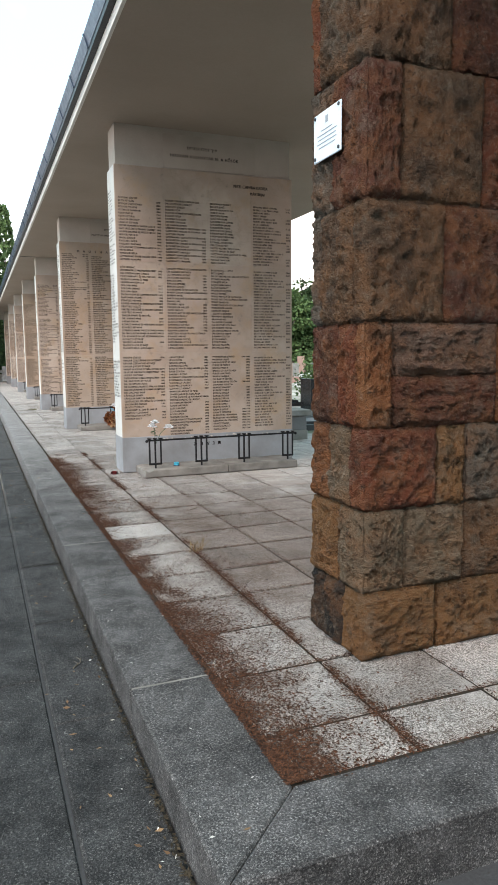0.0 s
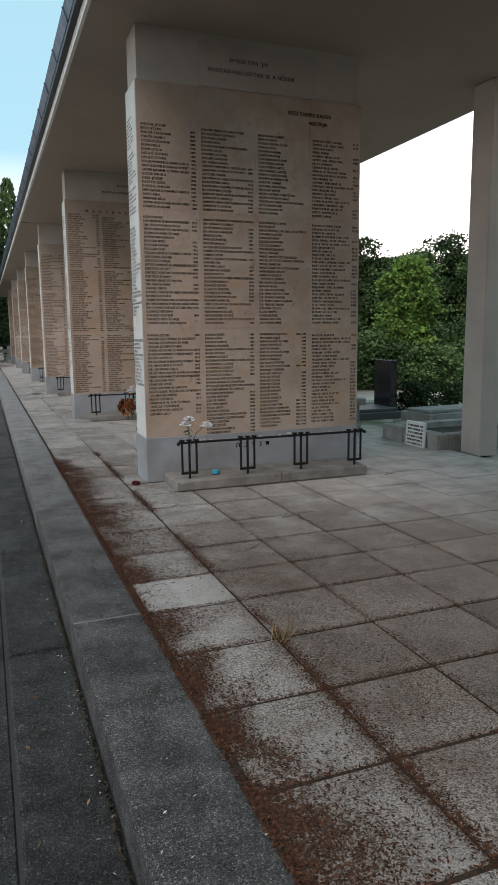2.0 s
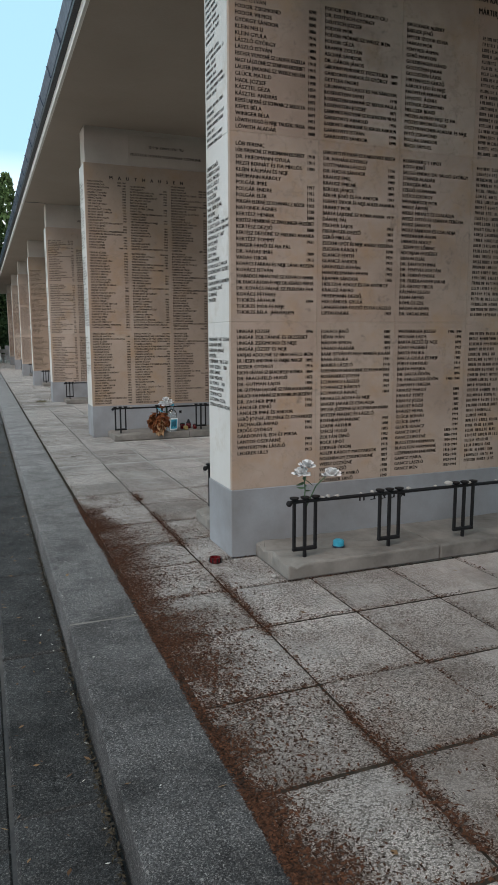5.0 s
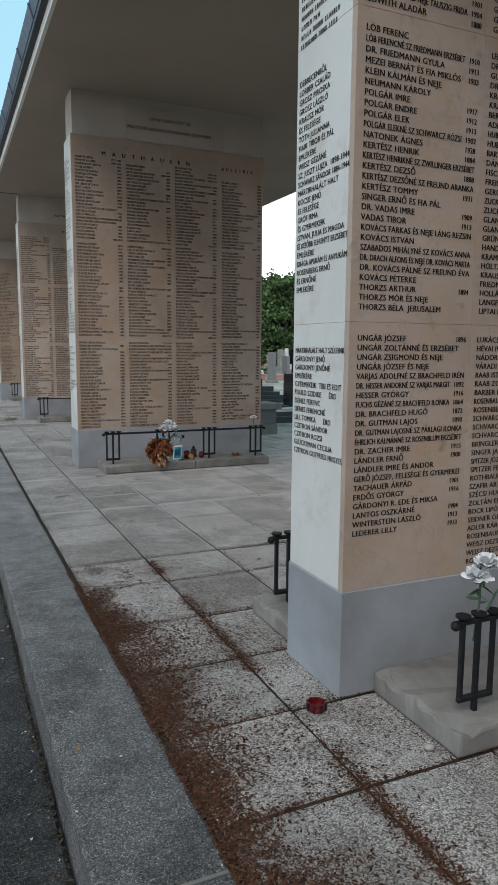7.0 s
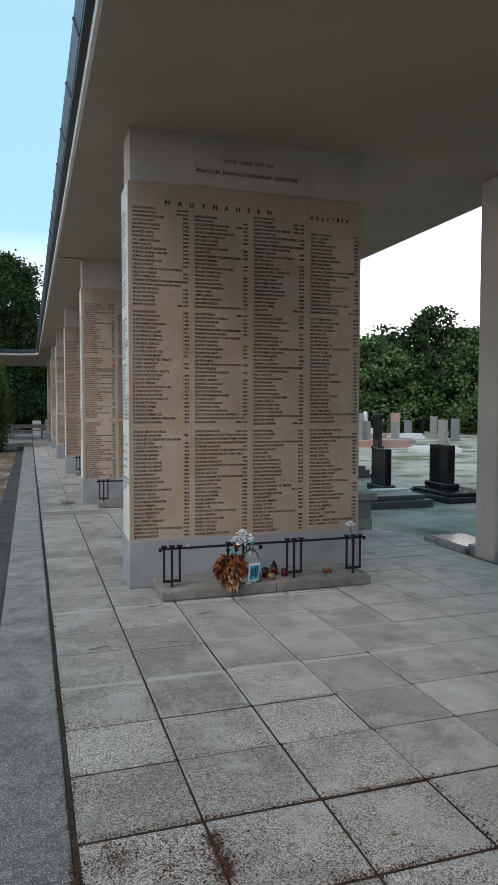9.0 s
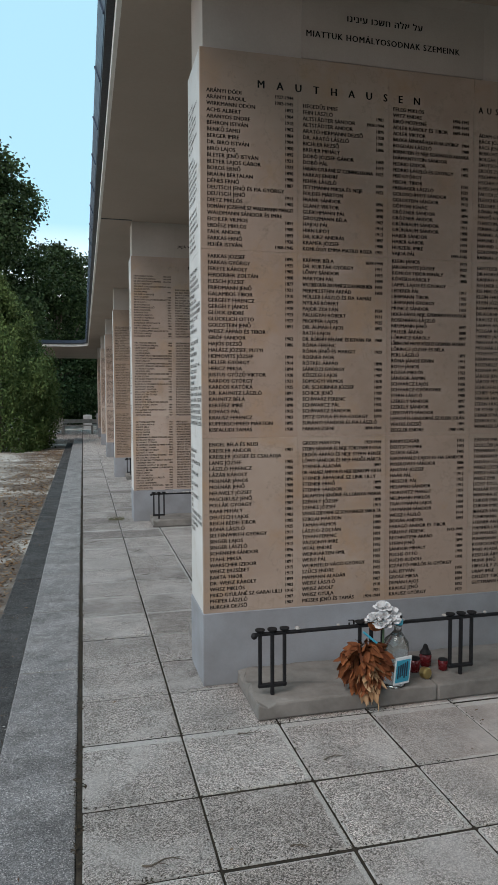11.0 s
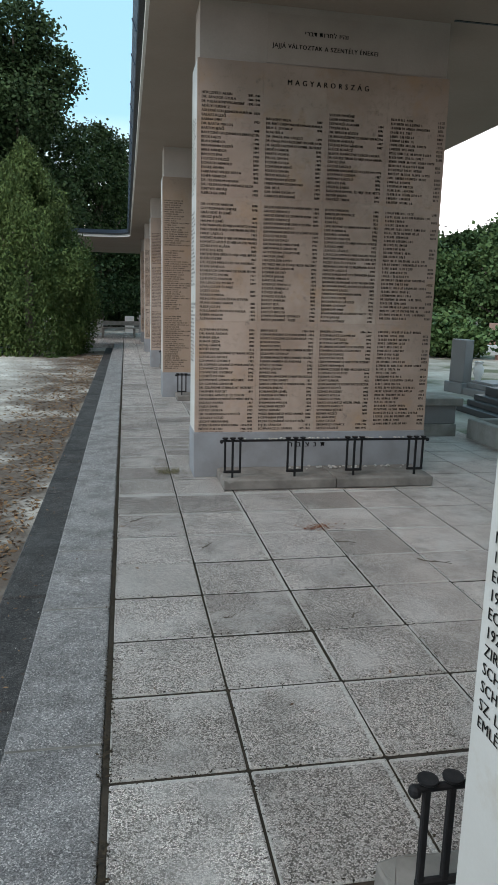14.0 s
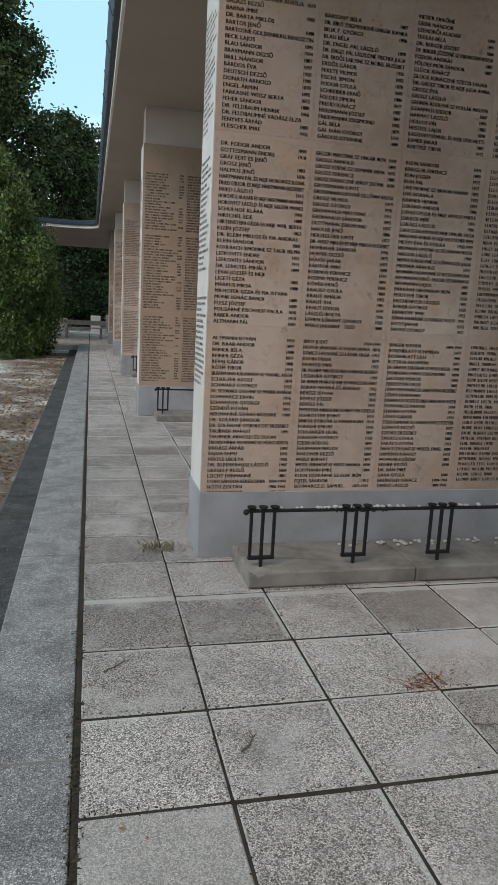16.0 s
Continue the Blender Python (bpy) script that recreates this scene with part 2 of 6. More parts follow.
def rough_stone():
    """Rock-faced sandstone; the block's own hue is its object colour."""
    n = Nodes("rock_faced_sandstone")
    hue = n.add("ObjectInfo").outputs["Color"]
    base = n.mix(n.span(n.noise(6.0, 7, 0.7), 0.42, 0.60, 0, 0.8), hue, n.mix(0.55, hue, (0.40, 0.17, 0.065)))
    base = n.mix(n.span(n.noise(4.4, 8, 0.72), 0.50, 0.64, 0, 0.7), base, n.mix(0.7, hue, (0.040, 0.033, 0.028)))
    base = n.mix(n.span(n.noise(5.2, 6, 0.7, n.add("TexCoord").outputs["Object"]), 0.54, 0.66, 0, 0.55), base, n.mix(0.6, hue, (0.30, 0.265, 0.21)))
    base = n.mix(n.span(n.noise(38, 7, 0.8), 0.52, 0.66, 0, 0.6), base, n.mix(0.5, hue, (0.50, 0.40, 0.29)))
    base = n.mix(n.span(n.noise(24, 7, 0.8), 0.55, 0.66, 0, 0.8), base, (0.026, 0.020, 0.016))
    n.bump(n.sums("ADD", n.noise(20, 9, 0.72), n.sums("MULTIPLY", n.noise(80, 6, 0.75), 0.3)), 1.0, 0.2)
    return n.done(base, 0.8, spec=0.25)


def plain(name, colour, rough=0.6, metal=0.0, spread=0.25, scale=25.0, spec=0.4, relief=0.1):
    """A painted or polished surface with slight unevenness."""
    n = Nodes(name)
    f = n.noise(scale, 4)
    base = n.mix(n.span(f, 0.3, 0.75, 0, spread), colour, tuple(min(1.0, c * 0.45 + 0.03) for c in colour))
    n.bump(f, relief, 0.003)
    return n.done(base, n.span(n.noise(scale * 2), 0.3, 0.7, max(0.05, rough - 0.1), min(1, rough + 0.1)), metal, spec)


def leafage(name, dark, light):
    n = Nodes(name)
    r = n.add("NewGeometry").outputs["Random Per Island"]
    base = n.mix(n.span(r, 0, 1, 0.15, 0.8), dark, light)
    base = n.mix(n.span(n.noise(0.7, 3), 0.4, 0.65, 0, 0.6), base, tuple(c * 0.55 for c in dark))
    n.bsdf.inputs["Subsurface Weight"].default_value = 0.0
    return n.done(base, 0.65, spec=0.15)


def bark():
    n = Nodes("bark")
    f = n.noise(9, 6)
    n.bump(f, 0.8, 0.03)
    return n.done(n.mix(f, (0.07, 0.055, 0.04), (0.16, 0.13, 0.10)), 0.9)


def soil():
    """Trodden pale sand with leaf litter, darker and grassier farther off."""
    n = Nodes("sandy_ground")
    p = n.world_place()
    base = n.ramp(n.noise(1.2, 7, 0.65), [(0.3, (0.34, 0.295, 0.25)), (0.5, (0.50, 0.46, 0.41)), (0.7, (0.74, 0.71, 0.66))])
    litter = n.span(n.noise(14, 5, 0.6), 0.54, 0.63, 0, 0.7)
    base = n.mix(litter, base, (0.16, 0.10, 0.07))
    sep = n.add("SeparateXYZ")
    n.link(p, sep.inputs["Vector"])
    near = n.sums("MULTIPLY", n.span(sep.outputs["X"], -2.2, -0.2, 0, 1), n.span(n.noise(1.1, 5), 0.36, 0.54, 0.15, 0.92))
    base = n.mix(near, base, n.mix(n.noise(18, 5), (0.05, 0.045, 0.04), (0.13, 0.085, 0.06)))
    early = n.span(n.sums("ADD", sep.outputs["Y"], n.sums("MULTIPLY", n.noise(0.5, 6, 0.6, p), 12.0)), 9.0, 15.0, 1, 0)
    road = n.mix(n.noise(90, 6, 0.75), (0.022, 0.022, 0.024), (0.075, 0.074, 0.074))
    base = n.mix(early, base, road)
    n.bump(n.noise(45, 5), 0.6, 0.01)
    return n.done(base, 0.92, spec=0.2)


def cemetery_ground():
    n = Nodes("gravel_ground")
    base = n.ramp(n.noise(0.8, 6, 0.65), [(0.3, (0.20, 0.178, 0.148)), (0.5, (0.35, 0.318, 0.275)), (0.7, (0.51, 0.475, 0.425))])
    grass = n.span(n.noise(0.5, 5), 0.52, 0.62, 0, 0.8)
    base = n.mix(grass, base, (0.07, 0.085, 0.035))
    n.bump(n.noise(30, 5), 0.6, 0.015)
    return n.done(base, 0.95, spec=0.2)


def needles_mat(name, lo, hi):
    n = Nodes(name)
    r = n.add("NewGeometry").outputs["Random Per Island"]
    return n.done(n.mix(r, lo, hi), 0.85, spec=0.2)


def clear_glass():
    n = Nodes("bottle_glass")
    n.bsdf.inputs["Transmission Weight"].default_value = 0.95
    n.bsdf.inputs["IOR"].default_value = 1.45
    return n.done((0.86, 0.93, 0.92), 0.05, spec=0.5)


LIMESTONE, BROWN, TAN, PALE = marble(), marble("brown_limestone", 0.6), marble("tan_limestone", 0.28), side_stone()
SOFFIT = plaster("brown_soffit_plaster", (0.365, 0.29, 0.24), (0.31, 0.245, 0.20), 0.7, 45, 0.12)
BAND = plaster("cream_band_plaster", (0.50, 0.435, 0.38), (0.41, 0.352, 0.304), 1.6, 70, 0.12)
VERSE = plaster("smooth_verse_panel", (0.475, 0.412, 0.358), (0.40, 0.342, 0.293), 2.4, 120, 0.06, 0.7)
PLINTH = plaster("blue_grey_plinth_stone", (0.31, 0.325, 0.345), (0.21, 0.208, 0.21), 2.2, 90, 0.08, 0.6)
CONCRETE = plaster("weathered_concrete", (0.245, 0.228, 0.206), (0.125, 0.115, 0.104), 5.0, 60, 0.4, 0.9)
FASCIA = plaster("white_fascia_paint", (0.74, 0.70, 0.65), (0.62, 0.58, 0.53), 2.0, 40, 0.1, 0.8)
METAL_BLUE = plain("blue_grey_sheet_metal", (0.065, 0.092, 0.13), 0.4, 0.3, 0.2, 6)
METAL_DARK = plain("dark_drip_metal", (0.02, 0.022, 0.026), 0.5, 0.2)
LETTERS = plain("black_letter_paint", (0.012, 0.011, 0.010), 0.9, 0, 0.3, 60, 0.08)
IRON = plain("black_painted_iron", (0.009, 0.009, 0.010), 0.6, 0.0, 0.3, 40, 0.2)
SLAB, NEW_SLAB, KERB, LOW_STONE, ROCK = terrazzo(), terrazzo("pale_replacement_slab", 1.0), kerb_stone("grey_kerb_concrete", 0.12), kerb_stone("dark_step_concrete", 0.80), rough_stone()
MORTAR = plaster("grey_mortar", (0.36, 0.32, 0.275), (0.17, 0.15, 0.13), 6, 80, 0.4)
BED = plaster("dark_joint_soil", (0.026, 0.022, 0.018), (0.062, 0.050, 0.038), 9, 70, 0.6)
SOIL, GRAVEL, BARK = soil(), cemetery_ground(), bark()
# Inscriptions: one line a row, a bar before the year, a blank row between the blocks.
A1 = """ANGYAL JÓZSEF
BECK ISTVÁN|1898
FODOR ZSIGMOND|1886
FODOR VILMOS|1888
GYÖRGY SÁNDOR|1886
KLEIN NELLI|1916
KLEIN GYULA|1899
LÁSZLÓ GYÖRGY|1884
LÁSZLÓ ISTVÁN|1906
FISCHER VILMOSNÉ SZ LAUFER GIZELLA|1910
NAGY LÁSZLÓNÉ SZ SZARVAS ERZSÉBET|1915
LAUFER JAKABNÉ SZ WEISZ HELÉN|1886
GLÜCK MATILD|1908
HADL JÓZSEF|1854
KÁSZTEL GÉZA|1908
KÁSZTEL ANDRÁS|1892
KEPES LAJOSNÉ SZ SCHWARCZ SAROLTA|1913
KEPES BÉLA|1869
WINIGER BÉLA|1901
LÖWITH HUGÓ ÉS NEJE TAUSZIG FRIDA|1904
LÖWITH ALADÁR|1888

LÖB FERENC
LÖB FERENCNÉ SZ FRIEDMANN ERZSÉBET|1910
DR. FRIEDMANN GYULA|1913
MEZEI BERNÁT ÉS FIA MIKLÓS|1903
KLEIN KÁLMÁN ÉS NEJE
NEUMANN KÁROLY
POLGÁR IMRE|1917
POLGÁR ENDRE|1912
POLGÁR ELEK|1913
POLGÁR ELEKNÉ SZ SCHWARCZ RÓZSI|1902
NATONEK ÁGNES|1928
KERTÉSZ HENRIK|1884
KERTÉSZ HENRIKNÉ SZ ZWILLINGER ERZSÉBET
KERTÉSZ DEZSŐ|1888
KERTÉSZ DEZSŐNÉ SZ FREUND ARANKA
KERTÉSZ TOMMY|1931
SINGER ERNŐ ÉS FIA PÁL
DR. VADAS IMRE|1909
VADAS TIBOR|1913
KOVÁCS FARKAS ÉS NEJE LÁNG REZSIN
KOVÁCS ISTVÁN
SZABADOS MIHÁLYNÉ SZ KOVÁCS ANNA
DR. DRACH ALFONS ÉS NEJE DR. KOVÁCS MÁRTA
DR. KOVÁCS PÁLNÉ SZ FREUND ÉVA
KOVÁCS PÉTERKE
THORZS ARTHUR|1894
THORZS MÓR ÉS NEJE
THORZS BÉLA  JERUSALEM

UNGÁR JÓZSEF|1896
UNGÁR ZOLTÁNNÉ ÉS ERZSÉBET
UNGÁR ZSIGMOND ÉS NEJE
UNGÁR JÓZSEF ÉS NEJE
VARJAS ADOLFNÉ SZ BRACHFELD IRÉN
DR. HESSER ANDORNÉ SZ VARJAS MARGIT|1892
HESSER GYÖRGY|1916
FUCHS GÉZÁNÉ SZ BRACHFELD ILONKA|1864
DR. BRACHFELD HUGÓ|1872
DR. GUTMAN LAJOS|1890
DR. GUTMAN LAJOSNÉ SZ PÁRLAGI ILONKA
ÉHRLICH KÁLMÁNNÉ SZ ROSENBLUM ERZSÉBET
DR. ZACHER IMRE|1915
LÁNDLER ERNŐ|1900
LÁNDLER IMRE ÉS ANDOR
GERŐ JÓZSEF, FELESÉGE ÉS GYERMEKEI
TACHAUER ÁRPÁD|1901
ERDŐS GYÖRGY|1916
GÁRDONYI R. EDE ÉS MIKSA
LANTOS OSZKÁRNÉ|1904
WINTERSTEIN LÁSZLÓ|1913
LEDERER LILLY|1913"""
A2 = """FODOR TIBOR ÉS LAKATI CILI
DR. DEUTSCH GYÖRGY
DEUTSCH JÓZSEF
FODOR MÓR
FODOR MÓRNÉ SZ WEISZ IRÉN
FODOR GÉZA
KRAMER ZOLTÁN
ASCHER SÁNDOR
DR. GÁBOR JÁNOS
GÁRDONYI VILMOSNÉ SZ TRESZTI LUJZA|1899
GÁRDONYI ANDOR ÉS GYÖRGY|1880
GETTLER ENDRE
GRUNWALD LAJOS ÉS FIA SÁNDOR
ROSENSTEIN SAMU|1918
ROSENSTEIN SAMUNÉ SZ REITER PAULA
ROSENSTEIN JÓZSEF|1871
GARBOVITS FRIGYESNÉ SZ ROSENSTEIN VILMA
GARBOVITS ARNOLD|1906
GARBOVITS ARNOLDNÉ SZ BERGER KAROLIN
GARBOVITS ISTVÁN|1890
GARBOVITS SÁNDOR|1898

LEIBOVITS PÉTERNÉ SZ GARBOVITS BERTA
DR. NÁNÁSI GYÖRGY
GUTTMANN LÁSZLÓ|1916
DR. FUCHS SÁNDOR|1885
KRAUSZ EMIL|1909
KRAUSZ EMILNÉ|1871
BERGER JÁNOS|1890
ADLER JENŐ ÉS FIA ANDOR|1917
HUBERT IZIDOR ÉS NEJE ADLER ARANKA
HUBERT MÓR
BARTA LAJOSNÉ SZ RÓNA ANNA|1919
DÁNIEL PÁL
FISCHER LAJOS|1912
FREISINGER DEZSŐ|1887
GERŐ MIKLÓS|1894
ZUCKER LIPÓT ÉS NEJE ANEISZ SZERÉNA
ZUCKER KÁROLY|1890
GLANCZ EDITH|1924
GLANCZ ANDOR|1920
GRÜNFELD ISTVÁN|1925
HANDELSMANN ERVIN|1902
KRAMER SÁNDOR|1905
HOLTZER ADOLF ÉS FIA GYÖRGY
KRAUSZ ÁRPÁD
FRIEDMANN DEZSŐ
HOLLÁNDER GYULA
LANGFELDER DEZSŐ ÉS FIA LÁSZLÓ
LIPTAI ENDRE|1907

LUKÁCS JENŐ|1887
HÉVAI IVÁN|1882
NÁDOR SIMON|1890
VÁRADI ALADÁR|1883
RAAB ISTVÁN ÉS NEJE BARBER JOLÁN
RAAB ZOLIKA|1941
BARBER LÁSZLÓ|1910
ROSENBAUM SÁNDORNÉ SZ KLEIN BÖSKE
ROSENBERG JÓZSEF|1902
SCHVARCZ LÁSZLÓ|1903
SCHVARCZ KÁROLY|1917
SCHVARCZ IGNÁC|1884
BRINGLER ADOLF ÉS NEJE
SINGER JAKAB ÉS CSALÁDJA
SPITZER JÓZSEFNÉ SZ ROTHBAUM MÁRIA
SPITZER FERENC ÉS LÁSZLÓ
ROTHBAUM FERENC|1910
SZAFIR ARTHUR|1898
SZÉCSI HUGÓ|1883
ZOLTÁN ERNŐ|1902
BOCK LIPÓT|1898
SEIDNER ÖDÖN|1918
ADLER KÁROLY MAGYARSÓK|1892
ROSENBAUM ZSIGMONDNÉ|1897
WEISZ DEZSŐNÉ|1897
WEISZ DEZSŐ|1898
ROSENBAUM ANIKÓ|1928
SCHREIBER ERNŐ|1890"""
A3 = """BRÜCKNER ALBERT
BREUER JENŐ
EPPLER IZIDOR ÉS FIA
FARKAS MÓR
FENYVESI ÁRMIN
GERŐ MÁRTON
GOLDBERGER DÁVID
GOLDSTEIN JAKAB
GOLDSTEIN LAJOS
HIRTENFELD GERZŐ
KÁROLY LEÓ ÉS NEJE
KNÖPFLER FERENCNÉ
LENGYEL ÁGNES
LITTNER ZSIGMOND
MELCZER BENEF
MÓZES ALFRÉD NEJE ÉS FIA
MÓZES SIMON ÉS NEJE
ÖSZTERREICHER ALADÁR ÉS NEJE
PETŐ ZSIGMOND
POLLÁK SÁNDOR
REICH SÁMUEL

ROSENBERG I. LIPÓT
RÓTH JENŐ
SALGÓ ENDRE, DR. SALGÓ GYÖRGY
STEINER ALADÁR
STRASSER BÉLA
SZEGŐ HERMANN
SZŰCS GYÖRGY
WEINBERGER MÓR
WEISZ ÁRMIN
WEISZ MIHÁLY ÉS CSALÁDJA
WEISZ OTTÓ ÉS LEÁNYA TERÉZIA
WEISZ SÁNDOR
WEISZ SÁNDOR ÉS CSALÁDJA
WERDEIGER ÁRON
URBACH ADOLF
  SZEPETEI LŐRINC
ADORJÁN ERZSÉBET
BRAUN ELIÁS
DR. DEUTSCH IMRE
DR. FENYVES ZOLTÁN
DR. FORRÓ ENDRE
DR. FRIEDLÁNDER JAKAB
DR. GROSZ TIBOR
KÁLMÁN ZSUZSI
KLEIN ÁRPÁD
KOMLÓS EDE
NÁDAS ALADÁR
DR. VADAS IMRE

WEINBERGER JÓZSEF|1906-1944
MOLNÁR LAJOS|1896
BARTA REZSŐ ÉS NEJE|1898
FÜRST ERZSÉBET|1902
BARTA PALIKA|1935
BARTA GYULA ÉS NEJE|1901
FÜRST GERTRUD|1914
BARTA MARIKA|1942
DR. BARTA ÖDÖN|1896
DR. KERESZTESI ÖDÖN|1900-1944
DIAMANT TERÉZIA
KRAUSZ MARGIT|1888
KRAUSZ TERÉZ|1891
KRAUSZ JÓZSA|1885
KRAUSZ RÓZSI|1887
KRAUSZ VILMA|1889
GLÜCK BERNÁT|1944
GLÜCK SAMU|1944
GLÜCK IGNÁCZ|1944
GANCZ LIPÓT|1882-1944
GANCZ LIPÓTNÉ|1886-1944
BLAUSTEIN HERMANN|1904-1944
BLAUSTEIN HERMANNÉ|1910-1944
LIEBERMANN ENDRÉNÉ|1916-1944
GANCZ MÁRIA|1925-1944
GANCZ LÁSZLÓ|1923-1944
GANCZ IRÉN|1927-1944"""
B1 = """ARÁNYI DÖDI|1927-1944
ARÁNYI RAOUL|1902-1945
WIRKMANN ÖDÖN|1892
ACHS ALBERT|1904
ARANYOS ENDRE|1918
BEHRON ISTVÁN|1902
BENKŐ SAMU|1884
BERGER IMRE|1904
DR. BIRÓ ISTVÁN|1900
BIRÓ LAJOS|1895
BLEYER JENŐ ISTVÁN|1921
BLEYER LAJOS GÁBOR|1922
BOROS ERNŐ|1896
BRAUN BERTALAN|1900
DÉNES ERNŐ|1887
DEUTSCH JENŐ ÉS FIA GYÖRGY
DEUTSCH JENŐ|1911
DIETZ MIKLÓS|1905
DOMÁNY JÓZSEFNÉ SZ WALDMANN MARGIT
WALDMANN SÁNDOR ÉS IMRE
EICHLER VILMOS|1891
ERDÉSZ MIKLÓS|1900
FALK ANDOR|1893
FARKAS ERNŐ|1926
FEHÉR ISTVÁN|1908-1945

FARKAS JÓZSEF|1895
FARKAS GYÖRGY|1925
FEKETE KÁROLY|1905
FERDERBER ZOLTÁN|1908
FLESCH JÓZSEF|1877
FRIEDMANN JENŐ|1921
GALAMBOS TIBOR|1910
GERGELY FERENCZ|1899
GERGELY JÁNOS|1928
GLÜCK ENDRE|1923
GLÜCKLICH OTTÓ|1927
GOLDSTEIN JENŐ|1891
WEISZ ÁRPÁD ÉS TIBOR
GRÓF SÁNDOR|1902
HAJÓS DEZSŐ|1886
HALÁSZ JÓZSEF, PUTYI
HEIMOVITS JÓZSEF|1894
HELLER GYÖRGY|1914
HERCZ MIKSA|1894
JUSTUS GYŐZŐ VIKTOR|1928
KARDOS GYÖRGY|1921
KARDOS KATÓKA|1925
DR. KAUNITZ LÁSZLÓ|1891
KAUNITZ BÉLA|1898
KERTÉSZ IMRE|1898
KOVÁCS PÁL|1915
KRAUSZ FERENCZ|1902
KUPFERSCHMIED MÁRTON|1895
KISFALUDI TAMÁS|1930

ENGEL BÉLA ÉS NUSI
KREISLER ANDOR|1901
KREISLER JÓZSEF ÉS CSALÁDJA
LANG JÓZSEF|1905
LÁSZLÓ FERENCZ|1906
LÁZÁR KÁROLY|1905
MOLNÁR JÁNOS|1896
MOLNÁR JENŐ|1908
NEUWELT JÓZSEF|1906
PASCHKUSZ JENŐ|1894
POLLÁK GYÖRGY|1907
RAAB MIHÁLY|1881
DEUTSCH LAJOS|1902
REICH RÉDEI TIBOR|1905
RÓNA LÁSZLÓ|1925
SELTENWIRTH GYÖRGY|1911
SINGER LAJOS|1899
SINGER LÁSZLÓ|1912
SCHENKER SÁNDOR|1896
STAHL MIKSA|1901
WARSCHER IZIDOR|1891
WEISZ ERZSÉBET|1915
BARTA TIBOR|1913
DR. WEISZ KÁROLY|1899
WEISZ MIKLÓS|1902
FRIED GYULÁNÉ SZ GARAI LILLI|1916
PFEIFER LÁSZLÓ|1907
BÜRGER DEZSŐ|1907"""
B2 = """HEGEDŰS IMRE
FEIN LÁSZLÓ|1901
ALTSTÄDTER SÁNDOR|1908-1944
ALTSTÄDTER ANDOR|1895
ARATÓ HERMANN DEZSŐ|1920
DR. ARATÓ LÁSZLÓ|1901
BICHLER REZSŐ|1886
BREUER MIHÁLY
DOBÓ JÓZSEF GÁBOR|1888
DOBÓ PÁL|1919
FÁBIÁN GYULÁNÉ SZ CZINING LEONA|1925
FARKAS ENDRE
FEHÉR LÁSZLÓ|1884
FETTMANN MIKSA ÉS NEJE|1922
FÖLDES MÁRTON
FRANK SÁNDOR|1896
GLANZ VIKTOR|1899
GLEICHMANN PÁL|1898
GROSZMANN BÉLA|1907
HAJDU PÁL|1914
HIRN LIPÓT|1913
DR. KIRZ ANDRÁS|1897
KRAMER JÓZSEF|1900
KOMLÓSSY EMMA MATILD RÓZA|1921

KRÉMER BÉLA|1878-1944
DR. KURTÁK GYÖRGY|1911
LŐWY SÁNDOR|1915
MÁRTON PÁL|1890
WALTERSDORFER ZOLTÁNNÉ SZ SCHLESINGER IRÉN|1901
MERMELSTEIN ÁRPÁD|1903
MÜLLER LÁSZLÓ ÉS FIA TAMÁS
NYILAS RÓBERT
PAJOR ZOLTÁN|1924
PALUGYAI RÓBERT|1911
PROPPER LAJOS|1925
DR. ALMÁSI LAJOS|1892
RATH LAJOS
DR. RÓBERT BÉLÁNÉ ÉS ISTVÁN FIA|1900
RÓNA FERENC
RÓNA JENŐ ÉS MARGIT|1922
ROSNER IVOR
RÖTKEL ÁRPÁD|1898
SÁRKÖZI GYÖRGY|1904
KŐSZEGI LAJOS|1907
SOMOGYI VILMOS|1878
DR. SCHEIBNER JÓZSEF|1899
SCHICK JENŐ|1900
SCHWARZ FERENC|1901
SCHWARCZ PÁL|1902
SCHWARTZ SÁNDOR|1898
SPITZ GYULA ÉS FIA GYÖRGY|1899
SURÁNYI SÁNDOR ÉS FIA LÁSZLÓ
FARKAS ZSENI|1894-1944

GROSS MÁRTON|1923-1944
STERN SÁNDOR ÉS NEJE FÖRSTNER ILONA
ERDŐS ÁRPÁD ÉS NEJE STERN RENÉE
LŐWY SÁNDOR ÉS NEJE ERDŐS MÁRTA
STEINER ALADÁR|1897
DR. HALÁSZ ANDOR ÉS NEJE REINKOPF EDITH
STEINER ÁRPÁDNÉ SZ LINK LILLY
STEINER ERNŐ|1899
STEINER SÁNDOR|1900
SALAMON JENŐNÉ ÉS LEÁNYA MÁRIA
SZÉKELY JÓZSEF|1898
SZENES JÓZSEF|1913
SZENES IZIDORNÉ SZ SCHLESINGER SAROLTA
SZIKLAI MÁRTON|1908
TAMÁS VILMOS|1880
LÁSZLÓ ZOLTÁN|1900
TEVAN FERENC|1891
VÁZSONYI IMRE|1898
VITÁL ENDRE|1925
WEINGARTEN EMIL|1897
WEISZ PÁL|1905
WURMFELD VÁGÓ GYÖRGY|1925
SZŰCS ENDRE|1905
MAIMANN ALADÁR|1905
WEISZ LÁSZLÓ|1907
WEISZ ADOLF|1910
WEISZ GYULA|1921
MESSER JENŐ ÉS TAMÁS|1924-1944"""
